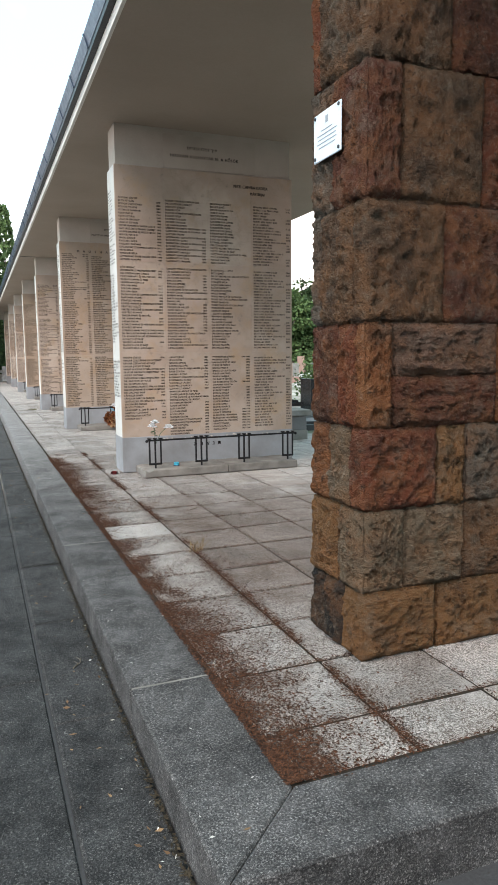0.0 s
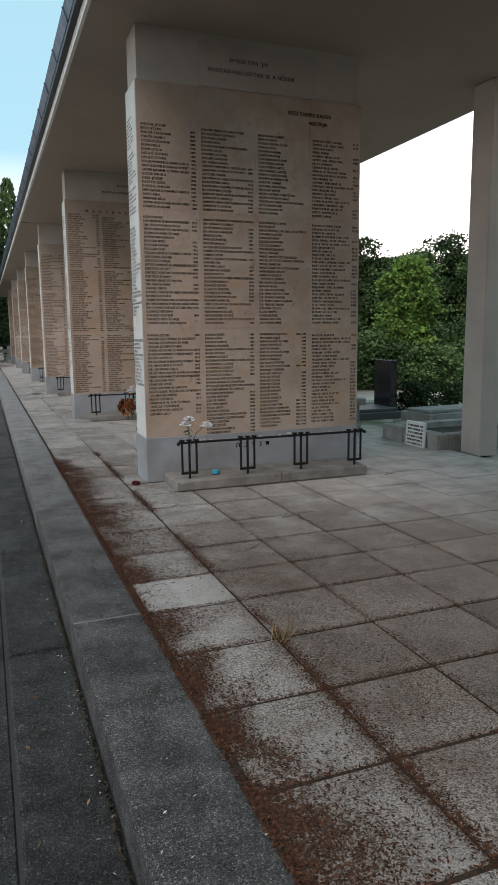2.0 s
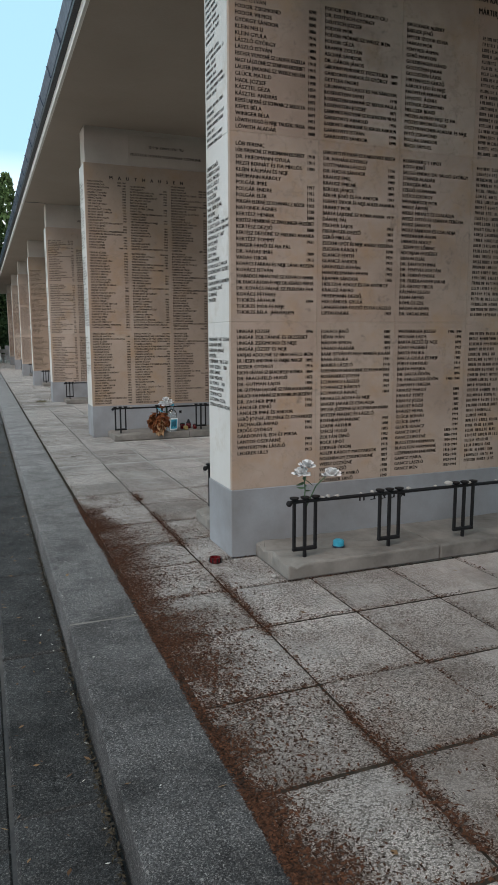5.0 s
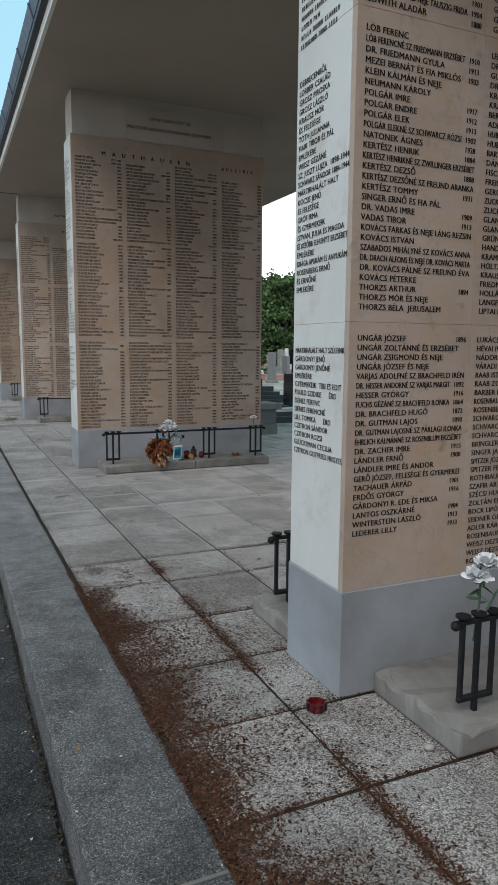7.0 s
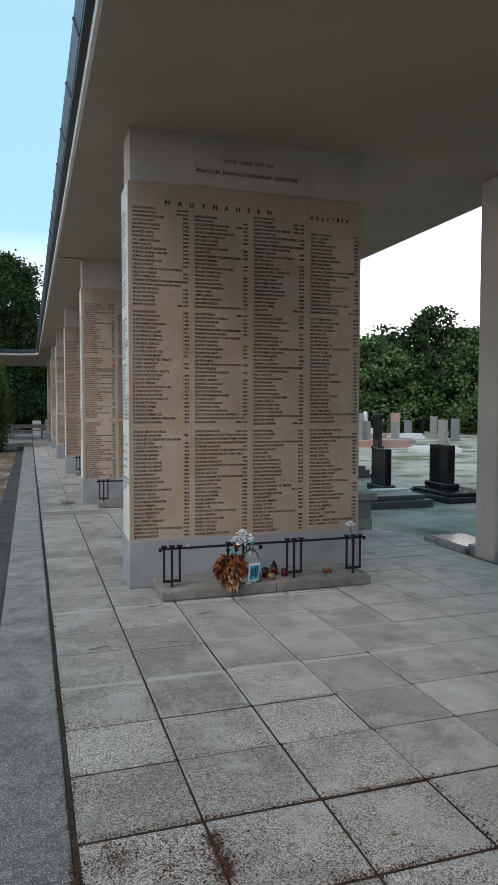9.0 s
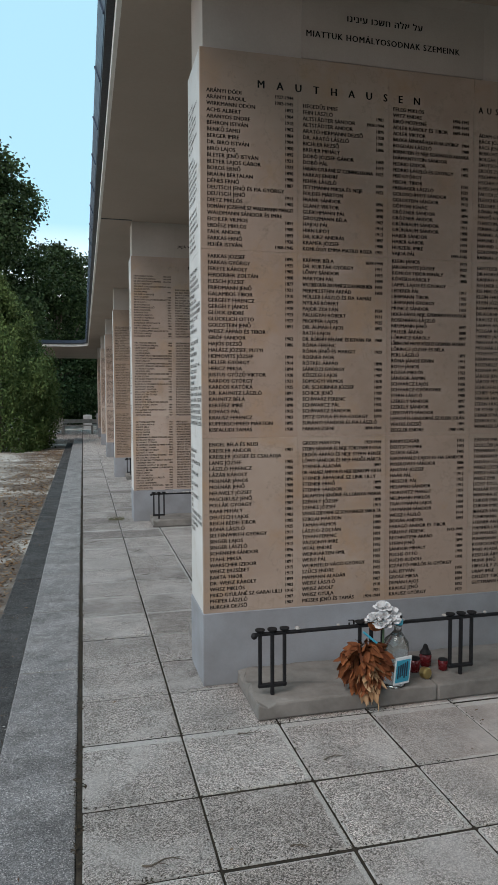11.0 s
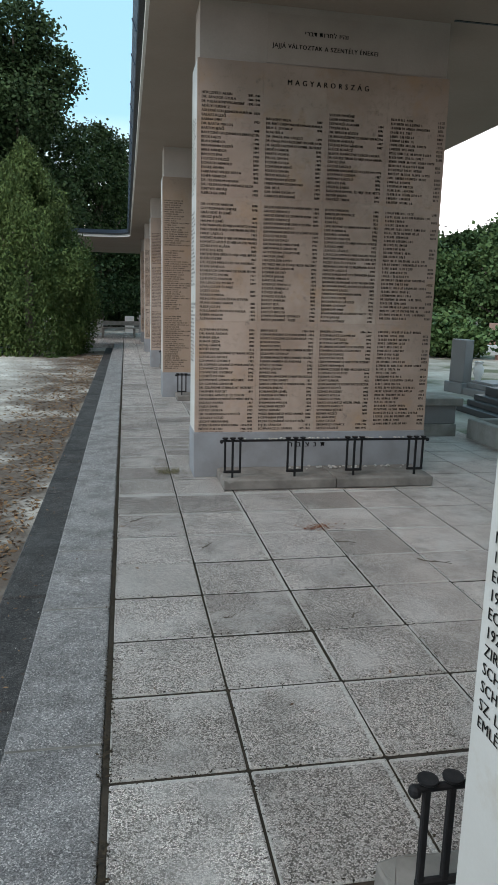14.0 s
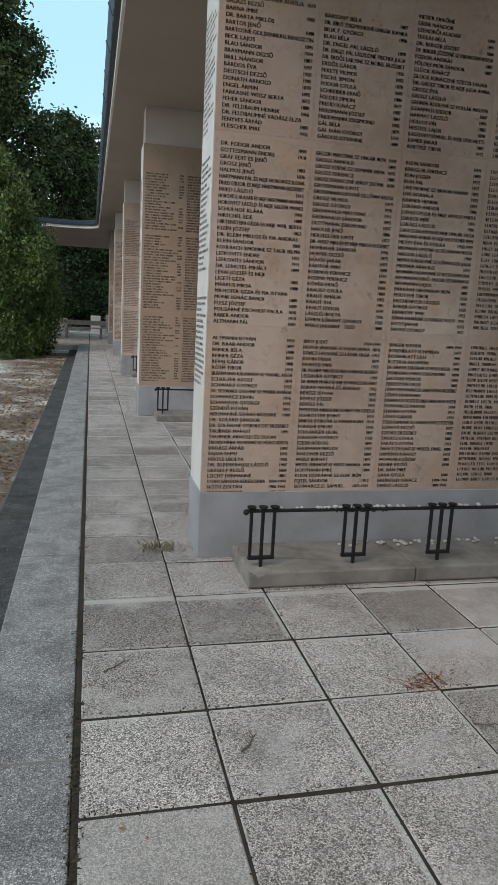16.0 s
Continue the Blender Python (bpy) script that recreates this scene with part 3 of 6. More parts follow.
B3 = """FELEG MIKLÓS
WITZ ENDRE|1896-1945
BIRÓ MÓZESNÉ|1908-1945
ADLER KÁROLY ÉS TIBOR|1889-1944
ADLER VIKTOR
BALOGH ÁRPÁDNÉ ELLA ÉS FIA GYÖRGY|1904
BOGDÁN LÁSZLÓ|1900
BORNSTEIN ÉS NEJE SCHÖNFELD ARANKA
DIAMANTSTEIN SÁNDOR
FEDRID IZIDOR|1895
FEDRID LÁSZLÓ ÉS GYÖRGY|1882
FISE GYÖRGY
FISCHL TIBOR|1926
FREISAGER LÁSZLÓ|1922
GOLDSCHMIDT SÁNDOR|1870
GOLDSTEIN SÁNDOR|1912
GÖMÖRI IGNÁC|1891
GRÖZNER SÁNDOR|1894
GRÖZNER ANDOR|1908
GRÜNBAUM SÁNDOR|1911
GRÜNBAUM SÁNDOR|1888
HABER SÁNDOR|1888
HABER GÁBOR|1924
HUSZERL IMRE|1908
VAJDA PÁL|1895-1945

KLEIN JÁNOS|1923
JAKOBOVITS JÓZSEF|1922
KOMLÓS TIBOR MIHÁLY|1901
KÖVESDI KÁROLY|1888
LAMPL LAJOS ÉS GYÖRGY
LEDERER PÁL|1917
LIEBMANN TIBOR|1905
LIEBMANN GYÖRGY|1907
MÜNCZ SÁNDOR|1901
HOCH DÁVID, NEJE, GYERMEKEI ÉS UNOKÁI
ROSENBERG LÁSZLÓ
NEUMANN JENŐ|1897
PALLER ÁRPÁD|1888
LŐRINCZ KÁROLY|1897
LŐRINCZNÉ MAYER RÓZA ÉS GYERMEKE ERZSÉBET
LŐRINCZ JÓZSEF ÉS BÉLA
PERL LÁSZLÓ|1897
RÓNA JÁNOS ERVIN|1911
ROTH JÁNOS|1900
RÓZSA MIKLÓS|1922
SÁNDOR ÁRMIN|1892
SCHVARCZ LAJOS|1908
SCHVARCZ GYÖRGYIKE|1885
STERN LÁSZLÓ|1908
SZÉKELY SÁNDOR|1897
SZÉKELY SÁNDOR|1894
LEFKOVITS SÁNDOR|1895
LEFKOVITS SÁNDORNÉ SZ KLEIN JOLÁN
VÉRTES DEZSŐ|1894
ZIEGLER ENDRE|1908-1945

BAUM EDGÁR|1901
DEUTSCH IMRE|1903
GLÜCK GÉZA|1905
GRÜNWALD LAJOS ÉS FIA SÁNDOR
MOSKOVITS SÁNDOR|1886
ANGYAL JÓZSEF|1899
HAÁR PÁL|1912
HIRSCHL PÁL|1922
MELAMED SÁNDOR|1912
HOROVITZ MARGIT|1907
NEUMANN MIKLÓS|1900
TRAUTMANN LAJOS|1884
ULLMANN SÁNDOR|1899
WEISZ LÁSZLÓ|1914
BOGÁR ANDOR|1893
FARAGÓ ANDOR ÉS TIBOR
PERLUSZ FERENC|1912-1945
RECHNITZER ÁRPÁD|1907
STERN JENŐ|1899
SÁNDOR MIHÁLY|1884
FUCHS OTTÓ|1905
FUCHS RUDOLF|1908
IGZÁRTÓ MIKLÓS ÉS GYÖRGY
GÁL ISTVÁN|1906
GROSZ MIKSA|1886
DEMÁN LAJOS|1884
KRAUSZ JENŐ|1892
KRAUSZ GYÖRGY|1922"""
C1 = """HERCZFELD ALBIN|1885-1944
DR. SÁNDOR GYULA|1888-1944
DR. POLLÁK KÖNYVESGÁBORNÉ|1890-1944
ADÉLYI FERENCZ
ADLERNÉ SCHLESINGER AURÉLIA|1870
BALÁZS REZSŐ
BARNA IMRE|1902
DR. BARTA MIKLÓS
BARTOS JENŐ|1888
BARTOSNÉ GOLDENBERG ERNESZTIN
BECK LAJOS|1895
BLAU SÁNDOR|1904
BRAVMANN DEZSŐ|1887
BRILL NÁNDOR|1897
BÁRDOS ÉVA|1920
DEUTSCH DEZSŐ|1905
DONÁTH ARNOLD|1878
ENGEL ÁRMIN|1895
FARKASNÉ WEISZ BERTA|1872
FEHÉR SÁNDOR|1888
DR. FELDBAUM HENRIK|1866
DR. FELDBAUMNÉ VADÁSZ ELZA
FENYVES ÁRPÁD|1883
FLEISCHER IMRE|1902

DR. FODOR ANDOR|1890
GOTTESMANN ENDRE|1918
GRÁF EDIT ÉS JENŐ
GROSZ JENŐ|1883
HALMOS JENŐ|1876
HARTMANN PÁL ÉS NEJE HOROVITZ ILONA
FRIED IZIDOR ÉS NEJE HARTMANN ERZSÉBET
FRIED LÁSZLÓ|1915
HOROVITZ ALADÁR ÉS NEJE HARTMANN ARANKA
HOROVITZ LÁSZLÓ ÉS NEJE SALZER MANCI
SCHULHOF KLÁRA|1901
HIRSCHEL EDE|1888
HIRTENSTEIN GÉZA ÉS NEJE WEIL BERTA
KLEIN JÓZSEF|1863
DR. KLEIN MIKLÓS ÉS FIA ANDRÁS
KLEIN SÁNDOR|1881
KOHLBACH SIMONNÉ SZ TAUB SELMA
LEFKOVITS ENDRE|1921
LEFKOVITS SÁNDOR|1911
DR. LENGYEL MIHÁLY|1899
LÉVAI JÓZSEF ÉS NEJE
LIGETI GÉZA|1885
MÁRKUS MIKSA|1888
MILHOFER GÉZA ÉS FIA ISTVÁN
MUNK IGNÁC BANDI|1889
FLESZ JÓZSEF|1889
POLGÁRNÉ FISCHHOF PAULA|1876
RABER ANDOR|1910
ALTMANN PÁL|1883

ALTMANN ISTVÁN|1924
DR. RAAB ANDOR|1897
REINER BÉLA|1908
REINER GÉZA|1897
RÉVAI GÁBOR|1888
RÓTH TIBOR|1910
SILBERMANN KÁLMÁNNÉ SZ FRANKL RÓZA
SCHULZER ADOLF|1874
SCHWARZ GYÖRGY|1925
DR. SCHWARZ GYULÁNÉ SZ WEBER AURÉLIA
SCHWARCZ ERVIN|1916
SCHWEIGER GYÖRGY|1892
SZENDŐ ISTVÁN|1921
NEUMANNÉ SZENES BÖZSIKE|1909
DR. SZILÁRD SÁNDOR
DR. SZILÁRDNÉ STERNLICHT ERZSÉBET
TAUBNER MARGIT|1891
TAUBNER ARNOLD ÉS ÖDÖN
TRENSCHINER VILMOSNÉ SZ MÜNZ BERTA
VADÁSZ ÁRPÁD|1897
VAJDA SAMU|1890
VÉRTES LBOLYA|1925
DR. SILBERKRAUSZ LÁSZLÓ|1907
GERGELY REZSŐ|1884
LEICHT HERMANNÉ|1881
STERN SÁNDOR BÉKÉSCSABA|1884-1944
NÓTH ZOLTÁN|1906-1945
ADLER SÁNDOR|1882-1945
DÉNES VILMOS|1944"""
C2 = """BÁRSONY BÉLA|1887
DR. BÍRÓ ZSIGMONDNÉ UNGÁR BIANKA
BILIK F. GYÖRGY|1898
BLAU BÉLA
DR. ENGEL PÁL LÁSZLÓ|1890
DR. ENGEL PÁL LÁSZLÓNÉ FISCHER JULIA
DR. ERDŐS LAJOSNÉ SZ NOBEL ERZSÉBET
ERDŐS GÁBOR|1935
FEKETE VILMOS|1882
FISCHL SIMON|1878
FODOR GYULA|1880
SCHREIBER ERNŐ|1886
FÖLDES SIMON|1877
FREUD IGNÁCZ|1887
FRIEDMANN JÓZSEF|1883
FRIEDMANN ZSIGMOND|1882
GÁL BÉLA|1879
GÁL IVÁN GYÖRGY|1924
GÁRDOS ISTVÁNNÉ|1889

GELLÉRI MIKLÓSNÉ SZ UNGÁR IRÉN|1909
GROSZ ARNOLD|1893
GROSZ EDÉNÉ SZ SOMMER IRMA|1872
GROSZ FERENCZ|1885
GROSZ FERENCZNÉ SPÁDY ZSÓFIA|1878
GROSSMANN LIPÓT
GROSSMANN LIPÓTNÉ SZ LŐWY RÓZSI
GROSZ VILMOS|1919
GROSZ GYÖRGY|1920
GRÜNWALD MIKLÓSNÉ|1911
GRÜNWALD SÁNDOR|1892
GUTTMANN ZSIGMOND|1877
HACKER JENŐ|1886
HERZFELDER LIPÓT|1877
DR. WEISZ MIKLÓS ÉS NEJE FRISCH ERZSÉBET
HOFBAUER SÁNDOR|1906
HOFFER DEZSŐ|1872
HŰVÖS JAKAB|1875
KÁNTOR IMRE|1898
KORMOS FERENCZ|1924
KOZMA FERENCZ|1893
KÖVESI ERNŐ|1886
KRAUSZ GYULA|1884
KRAUT AMÁLIA|1882
KRAUT IDA|1901
KRAUT IZIDOR|1879
LÁSZLÓ IBOLYA|1926
LEVIEN LÓRÁNT GYÖRGY|1920
WEISZ JAKABNÉ   OZD|1880

BÍRÓ JUDIT|1924-1944
HORVAI JÁNOSNÉ SZ KOHN JANKA|1874
GÖNCZ LÁSZLÓNÉ SZ LÁDÁR OLGA|1912
KOHN FRIDA|1879
PASKESZ IMRE|1923
DR. POGÁNY MIKLÓS ÉS NEJE LOSBAUER ERZSÉBET
LESSAUER GYÖRGY|1907
DR. REINER MIHÁLY ÉS NEJE SCHWARCZ ERZSÉBET
REINER MARIKA ÉS ANDRÁS|1922
RÉVÉSZ ISTVÁN|1922
RÉVÉSZ JÓZSEF|1878
RÉVÉSZ PÁL|1922
PEPERSTEIN ARNOLDNÉ SCHRÖTTER GIZELLA
SCHRÖTTER JENNY|1871
SÁNDOR GYÖRGYNÉ SZ PONGER KLÁRA|1918
PONGER ENDRE|1916
SCHLANGER LEHEL|1897
STRASSER GYÖRGY|1928
SZERB BÓDOG|1894
THUMANN MIKLÓS|1920
WALDNER REZSŐ|1884
WEISZ BERNÁT|1874
WESSEL FERENCNÉ SZ WEISZ ARANKA|1898
HOFFMANN IMRE|1884
KLEIN OSZKÁRNÉ SZ ELEK IRÉN
FEJTEL SÁNDOR|1912
SCHWARCZ D. SÁMUEL|1879-1945"""
C3 = """VIEDER ERNŐNÉ
GEIER NÁNDOR
SZENDRŐI ALADÁR|1884
TEKEÁS BÉLA|1891
DR. BERGER JÓZSEF|1886
DR. BERGER JÓZSEFNÉ SZ KRONSTEIN RÓZSA
FODOR ANDRÁS|1887
FÖLDES MÓR SÁNDOR|1887
GLÜCK IGNÁCZ
GLÜCK IGNÁCZNÉ SZÉCSI LAURA
DR. GROSZ TIBOR ÉS NEJE JULIA ANNA
GROSZ ÉVA
GROSZ LÁSZLÓ
GRÜNER ADOLFNÉ SZ POLLÁK MALVIN
GYARMATI IZIDOR|1887
HARMAT LÁSZLÓ|1896
HOLLÓS PÁL|1882
HESZFEL LAJOS|1898
KASZONYI SÁMUEL ÉS NEJE IZER HETTI
KEMÉR JAKAB|1887
KERTÉSZ TIBOR|1912

KLEIN SÁNDOR|1894
KRIEGLER FERENCZ|1890
KUN JÓZSEF|1912
KUN PÁL|1921
LIVE MÓRNÉ SZ BRAUN FANNY|1892
LIVE BORBÁLA|1922
KRAMER HENRIK|1901
LORÁND ANDOR|1906
LOVAS GYULA ÉS NEJE APVOZ PERILÉ
LUKÁCS IMRE|1872
LUKÁCS LÁSZLÓ|1901
LUKÁCS SALAMON ÉS NEJE UNGÁR OLGA
MÁRTONFI MÓRNÉ ÉS NEJE DEUTSCHER IREN
MEZEY ÉVA ÉS ETELKA|1928,1929
NEUMANN LIPÓTNÉ SZ FELDMANN RÓZA
NÁDOR LÁSZLÓ|1909
NEMES KÁROLYNÉ SZ LŐWINGER JULIA
MEISNER ARNOLD|1875
NEUMANN SALAMONNÉ SZ BETTELHEIM LINA
NEUMANN ERNŐ, ENDRE ÉS SÁNDOR
NEUMANN LAJOS|1882
PÁRKÁNY NEUMANN IRÉN|1882
POLITZER TIBOR|1924
REICHENFELD LÁSZLÓ|1902
REINER GYÖRGY|1922
REINKOPF IMRE|1902
RÓNAI ANDRÁSNÉ SZ GERGELY KATÓ|1921
ROTH JAKAB|1872
HAVAS GYÖRGY|1922

SINGER ISTVÁN|1884-1944
ROSENBLATT SCHMELKE|1877
ROSENBLATT LILLI|1901
RUTTKAI SALAMON|1891
DR. SÁNDOR ZOLTÁNNÉ SZ MECHS RÓZSI|1908
SONNENSCHEIN ZSIGMOND|1890
SALGADI VILMOS|1905
SEBESTYÉN GÉZA|1882
LŐWY HERMANNÉ SZ SEBESTYÉN ERZSÉBET
LŐWY HERMANN
SCHWARCZ DEZSŐ ÉS NEJE HIRSCHLER RÓZSI
SCHWARCZ VILMOS|1894
STEINER ISTVÁN|1912
LŐWY GÁBOR|1935
STEIN SAMUNÉ SZ EISENSCHÜTZ ESZTER
SZÁNTÓ DEZSŐ|1877
SZENES ERZSÉBET|1902
TAKÁCS GYULA|1883
TAKÁCS ISTVÁN|1923
TAKÁCS GYULÁNÉ SZ WEISZEL ERNEL|1888
URMÉNYI KÁROLY|1872
WEWERKA JÓZSEF|1882
REINER REZSŐ|1890
DR. BÁN IMRE
GARA GYULA|1880
GRÜNFELD IGNÁCZ|1908-1944
GEFÉSZ LÁSZLÓ|1889-1945"""
B4 = """ÁDÁM GYÖRGY|1896
BÄCK JÓZSEF|1890
BÁCS JENŐ|1888
BERKOVITS MIKSA|1886
BOLGÁR JÁNOS|1896
DEUTSCH GÉZA|1890
ERDŐS ZSIGMOND|1887
FISCHMANN SÁNDOR|1912
FISCHER MÁRK|1908
FLEISCHER JENŐ|1896
FALUDI JÓZSEFNÉ SZ ROSENBERG
FLEISCHER JÓZSEF ÉS TAMÁS
KELLNER SÁNDOR|1906
KÖNIG MIKSA|1888
FENYŐ GYÖRGY ÉS LÁSZLÓ
FLEISCHMANN GYÖRGY|1912
FERBER LÁSZLÓ|1905
FRANKL ADOLF|1888
FREUND LÓRA|1897
FREUND LÁSZLÓ ÉS GYÖRGY
GOLDMANN GYULA|1902
BARNÁS ZSIGMOND|1924-1945

GOTTLIEB IMRE|1895
DR HORVÁLD DEZSŐ|1890
KÁRPÁTI ELEMÉR|1895
KELLNER SÁNDOR
KIS MIKLÓS|1900
KLEIN FERENC|1902
KLEIN JÓZSEF|1893
KOHEIM MIKLÓS|1897
DR KORNFELD TIBOR JÓZSEF
KRAUSZ FERI|1898
LAUFER ANDOR|1896
POLGÁR BÉLA|1907
LERNER JÁNOS|1905
MAGYAR PÁL|1902
MOLNÁR LILLI|1898
MOSKOVITZ ELEMÉR|1903
NEUMAN IMRE|1896
ROSENBLÜTH SÁNDOR|1887
ROSNER MÓR|1885
SÁROSI JENŐ|1898
SÁROSI PÉTER|1923
SCHICKERLE LÁSZLÓ|1896
SCHIFF SÁMUEL|1895
SINGER ERNŐ|1898
STERN HUGÓ|1908
DR STERK JENŐ|1905
STEINER ISTVÁNNÉ SZ SALAMON ADRIENNE
SZABOLCSI PÉTER|1907
WINKLER SÁNDOR|1902

ZÁDOR IMRE ÉS MIKLÓS
SZÖLLŐSI JÁNOS|1904
TENENBAUM FÜLÖP ÉS NEJE WEISZ MÁRIA
TENENBAUM RÓZSI|1908
VADÁSZ GÉZA|1897
WEISZ JÓZSEF|1901
WEISZ LÁSZLÓ|1905
WEISZ EMIL|1908
LICHT GYULA|1897
POLLÁK DEZSŐ|1885
WINTNER ISTVÁN|1906
CUKOR ERIK ZSIGMOND|1887
CUKOR IMRE ERNŐ|1885
BERGER SÁNDOR
FUHRMANN MÓR ÉS GIZELLA
STEINER ANTAL|1908
HAMMER LÁSZLÓ|1909
DR WALDER LAJOS|1913
FUHRMANN SALAMONNÉ
KORICSONER SÁNDOR|1897
IMREI ALADÁR|1906
KESZLER ÁRPÁD|1898
MUNK JENŐ|1891
HIRSCHL F ZOLTÁN|1895
URAM IMRE|1897
GELLÉRT TIBOR GÉPKOCSIVEZETŐ
GUTTMANN GYÖRGY|1907"""
SIDE_A = """DEBRECENBŐL
LORBER CSALÁD
GROSZ PIROSKA
GROSZ LÁSZLÓ
KRAUSZ MÓR
ÉS FELESÉGE
TÓTH JULIANNA
FIAIK TIBOR ÉS PÁL
EMLÉKÉRE
WEISZ GÉZÁNÉ
SZ. JUSZT LUJZA  1898-1944
SCHWARZ SÁNDOR 1884-1944
MÁRTIRHALÁLT HALT
KOCSIS JENŐ
ÉS FELESÉGE
GRÓF IRMA
ÉS GYERMEKEIK
ISTVÁN, JULIA ÉS MAGDA
ÉS KÉSŐBB ELHUNYT ERZSÉBET
EMLÉKÉRE
DRÁGA APUKÁM ÉS ANYUKÁM
ROSENBERG ERNŐ
ÉS ERNŐNÉ
EMLÉKÉRE

MÁRTIRHALÁLT HALT SZÜLEINK
GÁRDONYI JENŐ
GÁRDONYI JENŐNÉ
EMLÉKÉRE
GYERMEKEIK  TIBI ÉS EDIT
FOULD SZIDIKE      ÉRD
DÉNES FERENC
DÉNES FERENCNÉ
LILI, TOMIKA      ÉRD
CZITRON SÁNDOR
CZITRON ROZSI
GLÜCKSMAN CECILIA
CZITRON GOTFRIED FRIGYES"""
SIDE_B = """SCHWARTZ FERENC
1928 JANUÁR 16
DRÁGA ÉDESANYÁM
O. DR. KARDOS GYULA
TESTVÉREIM
PIROSKA, ILONA
ÉS ROKONAIM EMLÉKÉRE
NYUGODJANAK BÉKÉBEN
MANDEL JÓZSEFNÉ
1888-1945
SZIKLAI SÁNDOR
ÉS
SZIKLAI SÁNDORNÉ
EMLÉKÉRE
ROSNER MARIKA
1944-1945
KOMLÓS LÁSZLÓ  1945
WEISZ SÁNDOR
WEISZ FERENC
EMLÉKÉRE
ASZÓDI MÁRTON     1883
DÁNOS TIVADAR  1894-1944
DÁNOS MÁRIA   1928-1945
FELEJTHETETLEN FÉRJEM
RÉDEI FERENC EMLÉKÉRE
SCHUMANN ADOLF ÉS NEJE
GYERMEKEIK BENŐ, SZERÉN

KŐNIG IGNÁC
1893-1945
NEUMANN BERNÁTNÉ
1887
NEUMANN ÁRMIN
1914
ECKSTEIN ÁRMIN
1921
ECKSTEIN FERENC
1922
ZIRC
SCHÖNBERGER SÁNDOR
SCHÖNBERGER SÁNDORNÉ
SZ. LÉVAI MÁRIA
EMLÉKÉRE"""


# ---- mesh helpers ----
def mesh_of(bm, name, material, smooth=False):
    me = bpy.data.meshes.new(name)
    bm.to_mesh(me)
    bm.free()
    me.materials.append(material)
    if smooth:
        me.polygons.foreach_set("use_smooth", [True] * len(me.polygons))
    return me


def part(name, bm, material, parent=None, label="", smooth=False):
    """One mesh object, under a thing or a part where a parent is given."""
    me = bm if isinstance(bm, bpy.types.Mesh) else mesh_of(bm, name, material, smooth)
    if isinstance(bm, bpy.types.Mesh) and not me.materials:
        me.materials.append(material)
    ob = new(name, me)
    ob.parent = parent
    return tagged(ob, label)


def thing(name, label, category, at=(0, 0, 0), turn=0.0, group="", kind=""):
    ob = new(name)
    ob.matrix_world = pose(*at, 0, 0, turn)
    ob.empty_display_size = 0.1
    return tagged(ob, label, category, group, kind)


def box(x0, x1, y0, y1, z0, z1, bevel=0.0, bm=None, segments=1):
    bm = bm or bmesh.new()
    made = bmesh.ops.create_cube(bm, size=1)["verts"]
    for v in made:
        v.co = Vector((x0 + (v.co.x + 0.5) * (x1 - x0), y0 + (v.co.y + 0.5) * (y1 - y0), z0 + (v.co.z + 0.5) * (z1 - z0)))
    if bevel:
        edges = list({e for v in made for e in v.link_edges})
        bmesh.ops.bevel(bm, geom=edges, offset=bevel, segments=segments, affect="EDGES", profile=0.5)
    return bm


def rod(a, b, r, sides=10, bm=None, r2=None):
    bm = bm or bmesh.new()
    a, b = Vector(a), Vector(b)
    d = b - a
    m = Matrix.Translation((a + b) / 2) @ d.to_track_quat("Z", "Y").to_matrix().to_4x4()
    bmesh.ops.create_cone(bm, cap_ends=True, segments=sides, radius1=r, radius2=r if r2 is None else r2, depth=d.length, matrix=m)
    return bm


def turned(profile, sides=20):
    """A lathed shape from (radius, height) pairs."""
    bm = bmesh.new()
    rings = []
    for r, z in profile:
        rings.append([bm.verts.new((r * math.cos(2 * math.pi * i / sides), r * math.sin(2 * math.pi * i / sides), z)) for i in range(sides)])
    for a, b in zip(rings, rings[1:]):
        for i in range(sides):
            bm.faces.new((a[i], a[(i + 1) % sides], b[(i + 1) % sides], b[i]))
    bm.faces.new(rings[0][::-1])
    bm.faces.new(rings[-1])
    return bm


def prism(points, z0, z1, points_top=None):
    """A closed outline drawn up from z0 to z1."""
    bm = bmesh.new()
    lo = [bm.verts.new((x, y, z0)) for x, y in points]
    hi = [bm.verts.new((x, y, z1)) for x, y in (points_top or points)]
    n = len(lo)
    for i in range(n):
        bm.faces.new((lo[i], lo[(i + 1) % n], hi[(i + 1) % n], hi[i]))
    bm.faces.new(lo[::-1])
    bm.faces.new(hi)
    bmesh.ops.recalc_face_normals(bm, faces=bm.faces)
    return bm


# ---- lettering ----
CHARS = sorted(set("".join((A1, A2, A3, B1, B2, B3, B4, C1, C2, C3, SIDE_A, SIDE_B)) + "ABCDEFGHIJKLMNOPQRSTUVWXYZÁÉÍÓÖŐÚÜŰ0123456789.,-" + "איךנפלוגבריםעאלחשמנצתהדזיכ"))
CHARS = [c for c in CHARS if c not in " \n|"]


